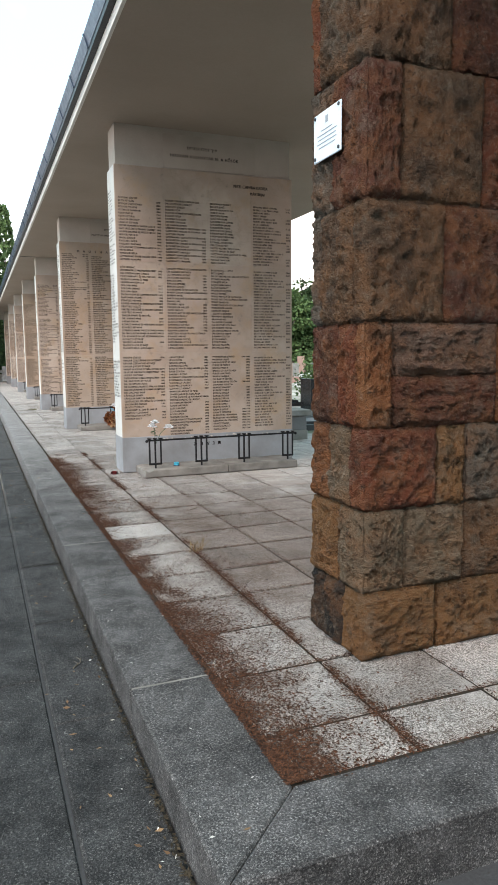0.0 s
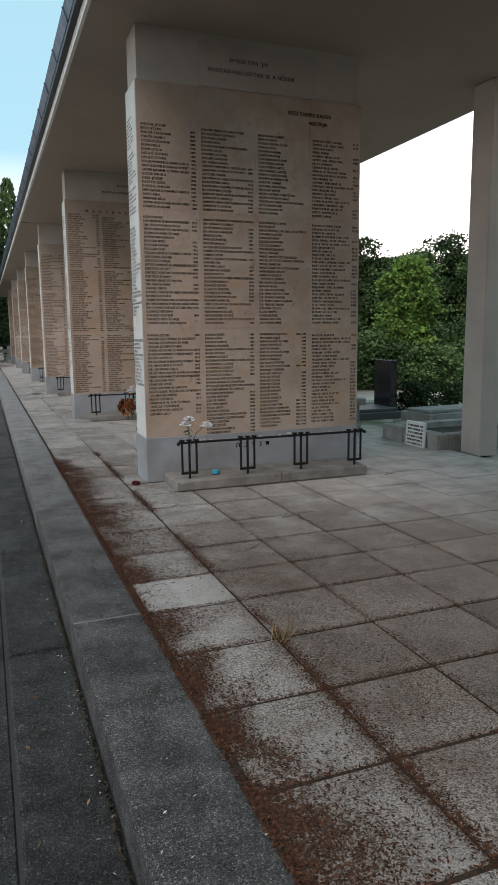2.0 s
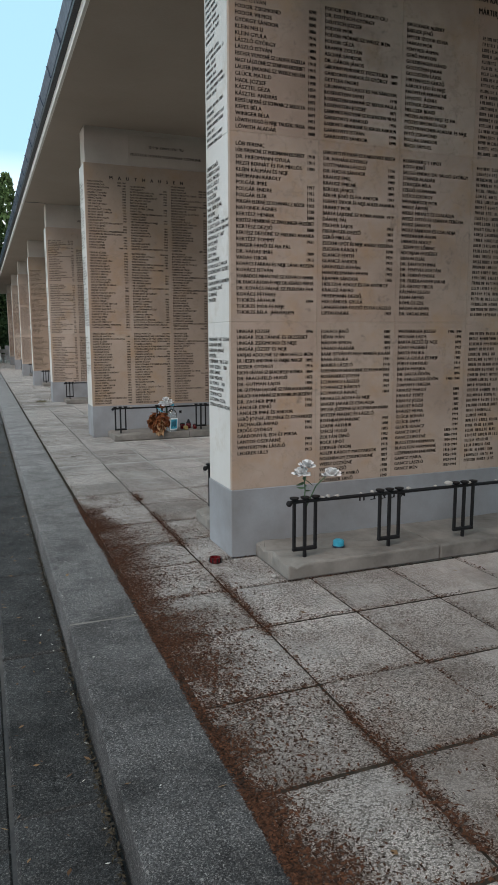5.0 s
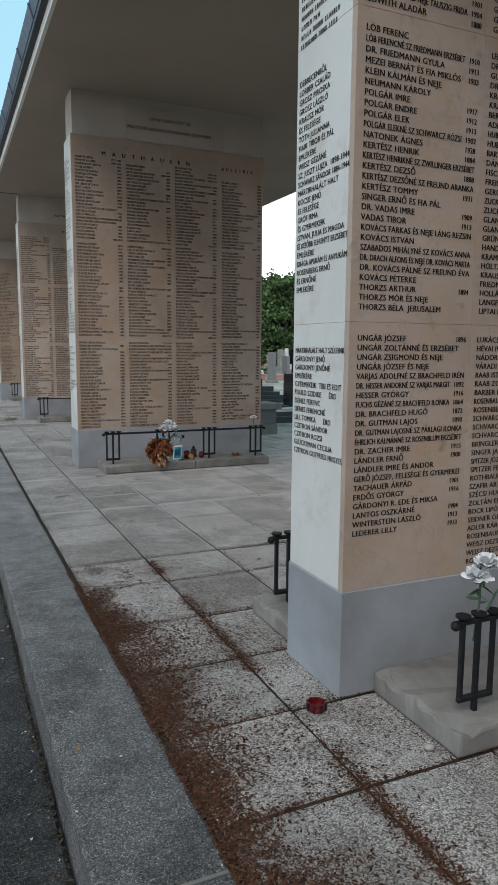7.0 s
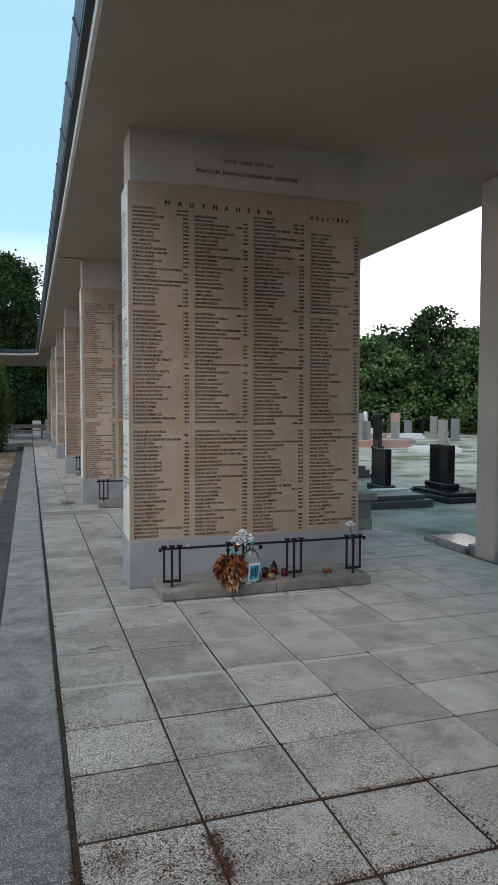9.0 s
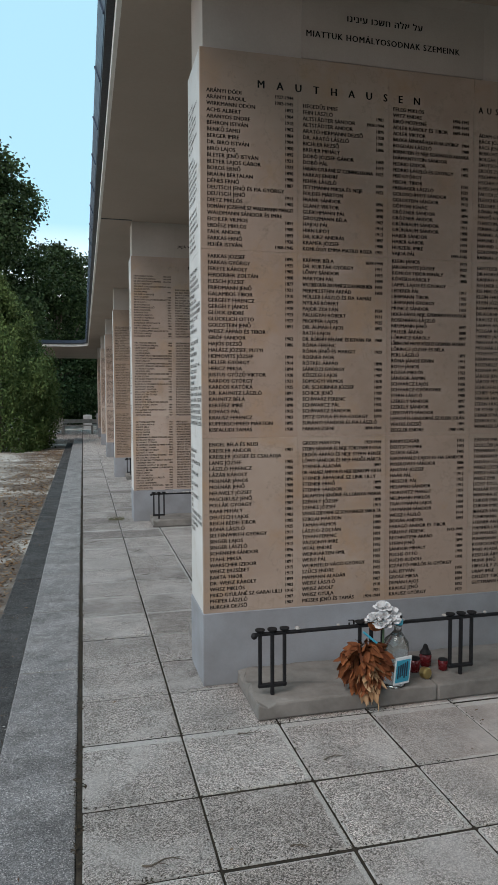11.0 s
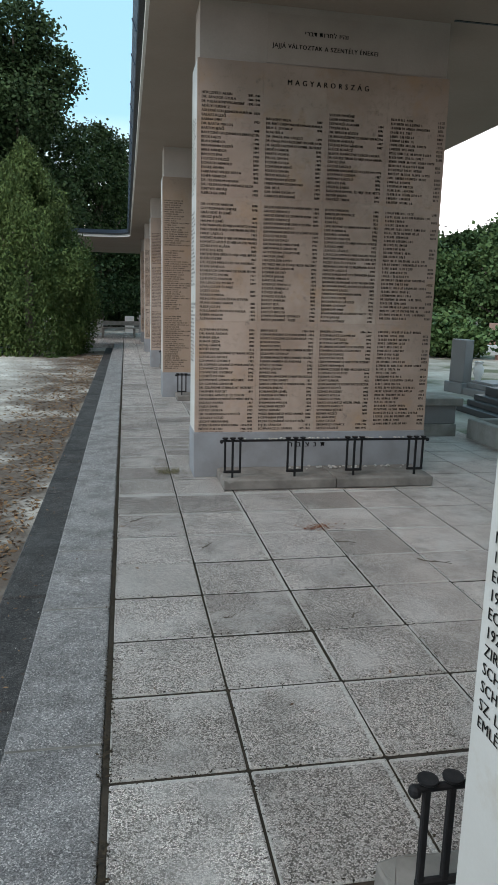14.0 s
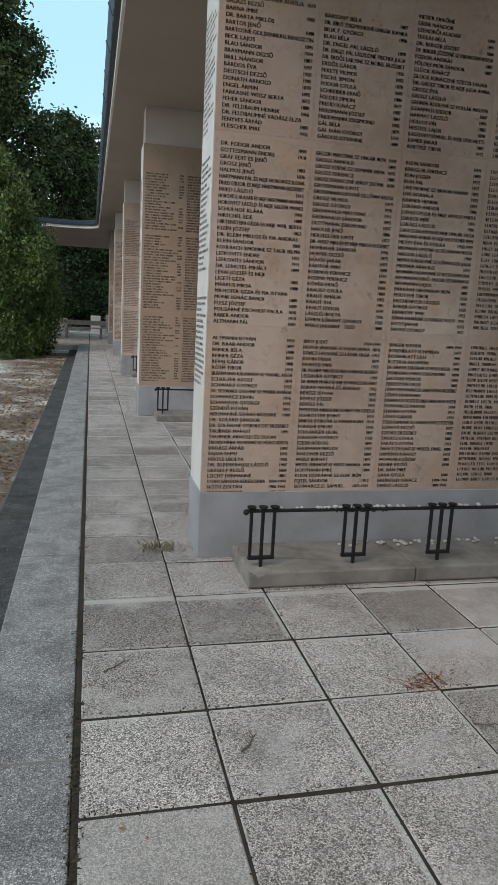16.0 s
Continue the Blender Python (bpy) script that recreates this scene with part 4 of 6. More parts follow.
def glyph_table():
    """Flat outlines of every character once, with its advance."""
    obs, table = {}, {}
    for c in CHARS + ["HH"]:
        for kind, body in (("one", c), ("set", "H" + c + "H")):
            cu = bpy.data.curves.new("letters", "FONT")
            cu.body, cu.resolution_u, cu.size, cu.offset = body, 2, 1.0, 0.0
            obs[c, kind] = new("letters", cu)
    bpy.context.view_layer.update()
    dg = bpy.context.evaluated_depsgraph_get()
    data = {}
    for key, ob in obs.items():
        me = bpy.data.meshes.new_from_object(ob.evaluated_get(dg))
        co = np.array([v.co[:2] for v in me.vertices], dtype=float).reshape(-1, 2)
        data[key] = (co, [tuple(p.vertices) for p in me.polygons])
        bpy.data.meshes.remove(me)
    width = data["HH", "one"][0][:, 0].max()
    cap = data["H", "one"][0][:, 1].max()
    for c in CHARS:
        co, faces = data[c, "one"]
        adv = data[c, "set"][0][:, 0].max() - width
        table[c] = (co / cap, faces, adv / cap)
    for ob in obs.values():
        cu = ob.data
        bpy.data.objects.remove(ob)
        bpy.data.curves.remove(cu)
    return table


GLYPHS = glyph_table()
SPACE = 0.42


def text_width(s, spread=0.0):
    return sum((GLYPHS[c][2] if c in GLYPHS else SPACE) + spread for c in s)


def lettering(rows, heavy=0.0):
    """A flat mesh in x and z (facing -y). Rows: text, x, baseline z, capital height, widest, 'l' 'r' or 'c', x stretch, spacing."""
    verts, faces = [], []
    for s, x, z, cap, widest, side, sx, spread in rows:
        w = text_width(s, spread) * cap * sx
        if widest and w > widest:
            sx, w = sx * widest / w, widest
        pen = x - (w if side == "r" else w / 2 if side == "c" else 0)
        for c in s:
            if c in GLYPHS:
                co, fs, adv = GLYPHS[c]
                k = len(verts)
                verts.extend((pen + p[0] * cap * sx, 0.0, z + p[1] * cap) for p in co)
                faces.extend(tuple(i + k for i in f) for f in fs)
                k = len(verts)
                verts.extend((pen + p[0] * cap * sx + 0.09 * cap, -0.0003, z + p[1] * cap) for p in co)
                faces.extend(tuple(i + k for i in f) for f in fs)
                pen += (adv + spread) * cap * sx
            else:
                pen += (SPACE + spread) * cap * sx
    me = bpy.data.meshes.new("lettering")
    me.from_pydata(verts, [], faces)
    me.materials.append(LETTERS)
    return me


def word_bars(rows, rng):
    """Lines that are too worn or too far to read, as short bars word by word. Rows: x, z, height, length."""
    verts, faces = [], []
    for x, z, h, length in rows:
        end = x + length
        while x < end - 0.01:
            stop = min(x + rng.uniform(0.05, 0.14), end)
            while x < stop:
                w = rng.uniform(0.009, 0.014)
                strokes = [(x, x + 0.0042, z, z + h)]
                kind = rng.randrange(5)
                if kind in (0, 1, 3):
                    strokes.append((x + w - 0.004, x + w, z, z + h))
                if kind in (1, 2):
                    strokes.append((x + 0.0042, x + w - 0.004, z + h - 0.004, z + h))
                if kind in (2, 4):
                    strokes.append((x + 0.0042, x + w - 0.002, z, z + 0.004))
                if kind in (0, 2, 4):
                    strokes.append((x + 0.0042, x + w - 0.004, z + h * 0.45, z + h * 0.45 + 0.0036))
                for x0, x1, z0, z1 in strokes:
                    k = len(verts)
                    verts.extend([(x0, 0, z0), (x1, 0, z0), (x1, 0, z1), (x0, 0, z1)])
                    faces.append((k, k + 1, k + 2, k + 3))
                x += w + 0.0042
            x += 0.012
    me = bpy.data.meshes.new("lettering")
    me.from_pydata(verts, [], faces)
    me.materials.append(LETTERS)
    return me


# ---- the terrace ----
KERB_OUT, KERB_IN, BACK_EDGE = 0.96, 1.315, 5.84
LINES = [1.335, 1.825, 2.335, 2.840, 3.335, 3.835, 4.335, 4.835, 5.335, 5.84]
PIER_X, PIER_W, PIER_T, PIER_STEP, PIER_Y = 2.035, 2.275, 0.43, 5.62, 4.93
CEILING = 4.10
END_Y, WING_Y = -1.41, 38.4

ground = part("ground", box(-400, 400, -400, 400, -0.6, -0.2), SOIL)
tagged(ground, "pale trodden sand and dark asphalt with leaf litter", "ground", kind="structure")
east = part("ground_cemetery", box(BACK_EDGE + 0.02, 399, -60, 399, -0.55, -0.05), GRAVEL)
tagged(east, "gravelly cemetery ground with thin grass", "ground", kind="structure")

floor = part("floor", box(KERB_IN + 0.002, BACK_EDGE, END_Y, 47.0, -0.5, -0.009), BED)
tagged(floor, "terrace of square exposed-aggregate slabs with soil-filled joints", "floor", kind="structure")
wing_floor = part("floor_wing", box(-25, KERB_IN, WING_Y - 1.0, 47.0, -0.5, -0.004), SLAB)
tagged(wing_floor, "grey slab floor of the far wing", "floor", kind="structure")


def row_lines():
    ys = [END_Y + 0.01, -1.11, -0.62, -0.13, 0.36, 0.85, 1.34, 1.84, 2.29, 2.80, 3.33, 3.92, 4.43, 4.93, 5.42, 5.93, 6.50, 6.99, 7.48, 7.93, 8.48, 8.99, 9.46, 10.01, 10.51, 11.0,
          11.51, 12.03, 12.55, 13.03, 13.53, 14.02, 14.54, 15.06, 15.62, 16.12]
    while ys[-1] < 46.4:
        ys.append(ys[-1] + 0.51)
    return ys + [47.0]


ROWS_Y = row_lines()

# ---- the roof ----
# ROOF_END: unseen overhang, drawn out southwards to keep sun off the stone pier
ROOF_X, ROOF_BACK, ROOF_END, FILLET = 1.618, 6.48, -3.1, 0.9


def roof_outline(d, e=0.0):
    cx, cy, r = ROOF_X - FILLET, WING_Y - FILLET, FILLET - d
    arc = [(cx + r * math.cos(a), cy + r * math.sin(a)) for a in [math.pi / 2 * i / 10 for i in range(11)]]
    return [(ROOF_X - d, ROOF_END - e)] + arc + [(-25, WING_Y - d), (-25, 47.2 + e), (ROOF_BACK + e, 47.2 + e), (ROOF_BACK + e, ROOF_END - e)]


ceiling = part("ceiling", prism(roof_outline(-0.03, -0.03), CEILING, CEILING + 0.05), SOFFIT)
tagged(ceiling, "brown plastered soffit of the long flat roof", "ceiling", kind="structure")
roof = thing("roof", "long flat roof with a white lip and blue-grey sheet metal edge", "roof", (0, 0, 0), kind="structure")
part("fascia", prism(roof_outline(0.0, 0.0), CEILING + 0.004, CEILING + 0.10), FASCIA, roof, "white painted lip")
part("drip_edge", prism(roof_outline(0.055, 0.05), CEILING + 0.10, CEILING + 0.155), METAL_DARK, roof, "dark metal drip edge")
part("metal_edge", prism(roof_outline(0.06, 0.06), CEILING + 0.155, CEILING + 0.275, roof_outline(0.10, 0.10)), METAL_BLUE, roof, "blue-grey folded sheet metal")
seam = mesh_of(box(-0.009, 0.009, -0.014, 0.014, 0, 0.122, 0.003), "seam", METAL_BLUE)
for k in range(38):
    s = part("seam", seam, METAL_BLUE, roof)
    s.matrix_world = pose(ROOF_X - 0.064, ROOF_END + 0.6 + 1.0 * k, CEILING + 0.155, 0, -18.5, 0)
crack = part("trim", box(ROOF_X + 0.03, PIER_X + 0.02, 16.11, 16.135, CEILING - 0.006, CEILING + 0.01), METAL_DARK)
tagged(crack, "dark expansion joint in the soffit", "trim", kind="structure")
crack_east = part("trim_east", box(PIER_X + PIER_W - 0.02, ROOF_BACK - 0.03, 16.11, 16.135, CEILING - 0.006, CEILING + 0.01), METAL_DARK)
tagged(crack_east, "dark expansion joint in the soffit", "trim", kind="structure")
# unseen wall added behind the start of the walk, blocks low southern sky
south = thing("wall_south", "plain added wall behind the terrace that blocks low southern sky", "wall", (0, 0, 0), kind="structure")
part("masonry", box(-40, 45, -13.4, -13.0, -0.3, 5.0), CONCRETE, south)
part("coping", box(-40, 45, -13.46, -12.94, 5.0, 5.12, 0.02), CONCRETE, south)


def back_column(y):
    c = thing("column", "slender square plastered column at the back of the terrace", "column", (5.93, y, 0), group="back columns", kind="structure")
    part("shaft", box(0, 0.26, 0, 0.34, -0.03, CEILING, 0.012), BAND, c)
    return c


first_column = back_column(PIER_Y - 0.02)
for k in range(1, 7):
    copy_thing(first_column, pose(5.93, PIER_Y - 0.02 + PIER_STEP * k, 0))

# ---- the memorial piers ----
PANEL_TOP, PLINTH_TOP = 3.637, 0.432
JOINTS = (PLINTH_TOP, 1.458, 2.532, PANEL_TOP)
COLS = (0.036, 0.600, 1.166, 1.742)
COL_W = 0.508
PITCH, CAP = 0.0353, 0.0212


def slab_meshes():
    out = []
    for z0, z1 in zip(JOINTS, JOINTS[1:]):
        out.append(mesh_of(box(0, PIER_W / 4 - 0.0008, 0, 0.028, z0 + 0.0004, z1 - 0.0004, 0.0007), "slab", LIMESTONE))
    sides = [mesh_of(box(0, 0.025, 0.030, PIER_T, z0 + 0.0004, z1 - 0.0004, 0.0007), "slab", PALE) for z0, z1 in zip(JOINTS, JOINTS[1:])]
    return out, sides


FRONT_SLABS, SIDE_SLABS = slab_meshes()


def column_rows(text, x, top3):
    """Letter rows of one name column: the first block ends at a common height, the other two begin at one."""
    blocks = [b.split("\n") for b in text.split("\n\n")]
    second = min(2.503, max(2.456, top3 + 0.085 + PITCH * (len(blocks[1]) - 1)))
    starts = (2.549 + PITCH * (len(blocks[0]) - 1), second, top3)
    rows = []
    for lines, z in zip(blocks, starts):
        for i, line in enumerate(lines):
            name, _, year = line.partition("|")
            b = z - i * PITCH
            rows.append((name, x, b, CAP, COL_W - (0.012 + text_width(year) * CAP * 0.92 if year else 0), "l", 0.98, 0.03))
            if year:
                rows.append((year, x + COL_W, b, CAP * 0.92, 0, "r", 0.92, 0.0))
    return rows


def faint_rows(x, rng, counts=(21, 28, 26), top3=1.375):
    rows = []
    for n, z in zip(counts, (2.549 + PITCH * (counts[0] - 1), 2.456, top3)):
        for i in range(n):
            w = rng.uniform(0.20, 0.34) if rng.random() < 0.7 else rng.uniform(0.36, 0.46)
            rows.append((x, z - i * PITCH, CAP * 0.95, w))
            if w < 0.40 and rng.random() < 0.85:
                rows.append((x + COL_W - 0.055, z - i * PITCH, CAP * 0.95, 0.05))
    return rows


def pier(k, columns, headings, band, side="", top3=1.375, side_z=(1.528, 1.358), stone=None):
    y = PIER_Y + PIER_STEP * k
    rng = random.Random(40 + k)
    p = thing("memorial_pier", "tall limestone pier with black incised names above a grey plinth", "memorial pier", (PIER_X, y, 0), group="memorial piers")
    part("core", box(0.022, PIER_W - 0.022, 0.024, PIER_T - 0.022, 0, CEILING), BAND, p, "plain cream plastered head")
    part("plinth", box(-0.006, PIER_W + 0.006, -0.004, PIER_T + 0.006, 0, PLINTH_TOP, 0.004), PLINTH, p, "blue-grey stone plinth")
    for me in FRONT_SLABS:
        for i in range(4):
            s = part("slab", me, LIMESTONE, p)
            if stone:
                s.material_slots[0].link, s.material_slots[0].material = "OBJECT", stone
            s.location = (i * PIER_W / 4 + 0.001, 0, 0)
    for me in SIDE_SLABS:
        part("slab", me, PALE, p, "paler honed limestone slab")
        s = part("slab", me, PALE, p)
        s.location = (PIER_W - 0.025, 0, 0)
    part("back_panel", box(0.026, PIER_W - 0.026, PIER_T - 0.022, PIER_T + 0.002, PLINTH_TOP, PANEL_TOP), LIMESTONE, p)
    for x, col in zip(COLS, columns):
        me = lettering(column_rows(col, x, top3)) if col else word_bars(faint_rows(x, rng), rng)
        o = tagged(part("inscription", me, LETTERS, p, "black lettering"), kind="stuff")
        o.location = (0, -0.0015, 0)
    if headings:
        o = tagged(part("heading", lettering(headings), LETTERS, p, "spaced black capitals"), kind="stuff")
        o.location = (0, -0.0015, 0)
    if band:
        part("verse_panel", box(0.60, 1.78, 0.0195, 0.026, PANEL_TOP + 0.012, PANEL_TOP + 0.405, 0.001), VERSE, p, "smoother grey-brown inset panel")
        o = tagged(part("verse", lettering(band), LETTERS, p, "black verse in two scripts"), kind="stuff")
        o.location = (0, 0.0180, 0)
    o = tagged(part("hebrew_word", lettering([("הבצנת", 1.10, 0.285, 0.048, 0, "c", 1.1, 0.75)]), LETTERS, p), kind="stuff")
    o.location = (0, -0.0055, 0)
    if side:
        rows = []
        blocks = [b.split("\n") for b in side.split("\n\n")]
        for lines, z in ((blocks[0], side_z[0] + 0.0348 * (len(blocks[0]) - 1)), (blocks[1], side_z[1])):
            for i, line in enumerate(lines):
                rows.append((line, 0.012, z - i * 0.0348, CAP, 0.385, "l", 0.98, 0.03))
        o = tagged(part("side_inscription", lettering(rows), LETTERS, p), kind="stuff")
        o.matrix_basis = pose(-0.0015, PIER_T - 0.008, 0, 0, 0, -90)
        top = side_z[0] + 0.0348 * (len(blocks[0]) + 3)
        worn = [(0.02, top + i * 0.0348, CAP * 0.85, rng.uniform(0.14, 0.34)) for i in range(int((3.45 - top) / 0.0348)) if i % 9 != 7]
        o = tagged(part("side_inscription", word_bars(worn, rng), LETTERS, p), kind="stuff")
        o.matrix_basis = pose(-0.0015, PIER_T - 0.008, 0, 0, 0, -90)
    else:
        rows = [(0.02, 3.2 - i * 0.0348, CAP * 0.8, rng.uniform(0.16, 0.36)) for i in range(62) if i % 23 < 19]
        o = tagged(part("side_inscription", word_bars(rows, rng), LETTERS, p), kind="stuff")
        o.matrix_basis = pose(-0.0015, PIER_T - 0.008, 0, 0, 0, -90)
    return p


pier(0, (A1, A2, A3, ""), [("PESTI CHEVRA KADISA", 1.71, 3.48, 0.036, 0, "c", 0.8, 0.06), ("MÁRTIRJAI", 1.80, 3.405, 0.034, 0, "c", 0.8, 0.06)],
     [("םירובג ולפנ ךיא", 1.09, 3.885, 0.036, 0, "c", 1.0, 0.10), ("HOGYAN HULLOTTAK EL A HŐSÖK", 1.12, 3.785, 0.034, 1.0, "c", 0.95, 0.12)], SIDE_A, 1.39, (1.588, 1.343))
pier(1, (B1, B2, B3, B4), [("MAUTHAUSEN", 0.87, 3.445, 0.042, 0, "c", 0.95, 1.75), ("AUSZTRIA", 1.95, 3.435, 0.036, 0, "c", 0.85, 0.9)],
     [("וניניע וכשח הלא לע", 1.12, 3.885, 0.036, 0, "c", 1.0, 0.10), ("MIATTUK HOMÁLYOSODNAK SZEMEINK", 1.12, 3.775, 0.034, 1.05, "c", 0.95, 0.12)], SIDE_B, 1.41, stone=TAN)
pier(2, (C1, C2, C3, ""), [("MAGYARORSZÁG", 1.16, 3.48, 0.042, 0, "c", 0.95, 0.62)],
     [("ירבד תורחל ויהו", 1.12, 3.885, 0.036, 0, "c", 1.0, 0.10), ("JAJJÁ VÁLTOZTAK A SZENTÉLY ÉNEKEI", 1.12, 3.775, 0.034, 1.05, "c", 0.95, 0.12)], "", 1.37)
for k in range(3, 7):
    pier(k, ("", "", "", ""), None, None, stone=BROWN if k == 3 else None)


# ---- iron rails on concrete steps, before and behind the piers ----
def rail_thing():
    r = thing("iron_rail", "low black iron candle rail of upright bars before the pier", "railing", (PIER_X, PIER_Y - 0.41, 0.095), group="candle rails")
    bar = rod((0.20, 0, 0.335), (2.13, 0, 0.335), 0.011)
    bmesh.ops.create_uvsphere(bar, u_segments=10, v_segments=6, radius=0.018, matrix=Matrix.Translation((0.20, 0, 0.328)))
    bmesh.ops.create_uvsphere(bar, u_segments=10, v_segments=6, radius=0.018, matrix=Matrix.Translation((2.13, 0, 0.328)))
    part("bar", bar, IRON, r)
    up = mesh_of(box(-0.009, 0.009, -0.009, 0.009, 0.06, 0.345, 0.003), "upright", IRON)
    foot = mesh_of(box(-0.0095, 0.0095, -0.0095, 0.0095, -0.004, 0.345, 0.003), "post", IRON)
    cross = mesh_of(box(-0.080, 0.080, -0.0105, 0.0105, 0.042, 0.066, 0.006), "foot_bar", IRON)
    cup = mesh_of(turned([(0.010, 0), (0.024, 0.010), (0.027, 0.014), (0.027, 0.020), (0.020, 0.021)], 12), "candle_cup", IRON)
    for x in (0.30, 0.87, 1.425, 2.02):
        for dx, me, nm in ((-0.068, up, "upright"), (0, foot, "post"), (0.068, up, "upright")):
            part(nm, me, IRON, r).location = (x + dx, 0, 0)
            part("candle_cup", cup, IRON, r).location = (x + dx, 0, 0.342)
        part("foot_bar", cross, IRON, r).location = (x, 0, 0)
    return r


def step_thing():
    s = thing("concrete_step", "low weathered concrete step before the pier", "step", (PIER_X, PIER_Y - 0.51, 0), group="concrete steps")
    for x0, x1 in ((0.15, 1.18), (1.184, 2.11)):
        bm = box(x0, x1, 0, 0.50, 0.001, 0.095, 0.012, segments=2)
        bmesh.ops.subdivide_edges(bm, edges=[e for e in bm.edges if e.calc_length() > 0.3], cuts=22)
        for v in bm.verts:
            if v.co.z > 0.02:
                v.co += Vector(noise.noise_vector(v.co * 9)) * 0.006 + Vector(noise.noise_vector(v.co * 31)) * 0.004
            if v.co.x < 0.24 and v.co.z > 0.02:
                v.co.z -= 0.03 * max(0.0, noise.noise(v.co * 17) + 0.3)
                v.co.x += 0.05 * max(0.0, noise.noise(v.co * 13 + Vector((4, 0, 0))))
        part("block", bm, CONCRETE, s)
    return s


rail, step = rail_thing(), step_thing()
for k in range(1, 7):
    copy_thing(rail, pose(PIER_X, PIER_Y + PIER_STEP * k - 0.41, 0.095))
    copy_thing(step, pose(PIER_X + (0.045 if k == 1 else 0.06), PIER_Y + PIER_STEP * k - 0.51, 0))
for k in range(0, 3):
    y = PIER_Y + PIER_STEP * k + PIER_T
    copy_thing(rail, pose(PIER_X - 0.12, y + 0.36, 0.095))
    copy_thing(step, pose(PIER_X - 0.10, y + 0.012, 0))


# ---- the rock-faced pier at the near end ----
COURSES = (0.0, 0.32, 0.70, 1.073, 1.541, 2.06, 2.62, 3.13, 3.63, CEILING)
FRONT_CUTS = ((2.40, 2.80, 3.3, 3.8), (2.216, 2.55, 2.95, 3.5), (2.384, 2.545, 2.95, 3.5, 3.9), (2.137, 2.718, 3.2, 3.7), (2.404, 2.85, 3.35, 3.8), (2.166, 2.598, 3.0, 3.5),
              (2.42, 2.9, 3.3, 3.9), (2.2, 2.65, 3.1, 3.6), (2.35, 2.8, 3.4, 3.8))
SIDE_CUTS = ((-0.55, -0.36), (-0.497,), (-0.60, -0.40), (-0.645, -0.48), (-0.615, -0.32), (-0.43,), (-0.55, -0.30), (-0.45,), (-0.53, -0.33))
SX0, SX1, SY0, SY1 = 1.985, 4.30, -0.72, -0.225


HUES = {"red": (0.235, 0.066, 0.031), "rust": (0.32, 0.118, 0.046), "dark_red": (0.165, 0.056, 0.032), "brown": (0.155, 0.090, 0.052), "olive": (0.25, 0.178, 0.115), "ochre": (0.285, 0.142, 0.058),
        "grey": (0.175, 0.142, 0.112), "black": (0.032, 0.029, 0.027), "mauve": (0.225, 0.13, 0.092)}
# hues course by course: the corner block, the front blocks, then the narrow side
TONES = (("ochre", "ochre", "brown", "olive", "red", "black", "black"), ("olive", "olive", "brown", "grey", "red", "ochre"), ("red", "ochre", "grey", "brown", "red", "rust", "olive", "rust"),
         ("rust", "dark_red", "mauve", "rust", "brown", "red", "red", "dark_red"), ("brown", "dark_red", "red", "brown", "dark_red", "brown", "grey"), ("dark_red", "brown", "red", "dark_red", "brown", "grey"),
         ("brown", "dark_red", "brown", "grey", "red", "brown", "red"), ("brown", "grey", "dark_red", "brown", "olive", "brown"), ("dark_red", "brown", "red", "grey", "brown", "red", "brown"))


def rock(x0, x1, y0, y1, z0, z1, seed):
    """One rock-faced block: bulging, chipped faces with drafted edges."""
    bm = box(x0 + 0.004, x1 - 0.004, y0 + 0.004, y1 - 0.004, z0 + 0.004, z1 - 0.004)
    bmesh.ops.subdivide_edges(bm, edges=bm.edges[:], cuts=36 if x0 < 2.75 and z0 < 2.7 else 16, use_grid_fill=True)
    c = Vector(((x0 + x1) / 2, (y0 + y1) / 2, (z0 + z1) / 2))
    h = Vector(((x1 - x0) / 2, (y1 - y0) / 2, (z1 - z0) / 2))
    for v in bm.verts:
        d = v.co - c
        gaps = sorted(h[i] - abs(d[i]) for i in range(3))
        rim = min(1.0, gaps[1] / 0.03)
        far = v.co * 7.0 + Vector((seed * 3.1, seed * 1.7, 0))
        ridge = 0.35 * noise.noise(far) + 0.7 * (0.32 - abs(noise.noise(far * 1.7))) + 0.65 * (0.26 - abs(noise.noise(far * 3.6))) + 0.45 * (0.22 - abs(noise.noise(far * 7.5))) + 0.22 * noise.noise(far * 15.0)
        out = rim * (0.010 + 0.042 * ridge) - 0.010 * (1 - rim)
        axis = max(range(3), key=lambda i: abs(d[i]) - h[i])
        v.co[axis] += out * (1 if d[axis] > 0 else -1)
        v.co += Vector(noise.noise_vector(far * 1.5)) * 0.004
    return bm


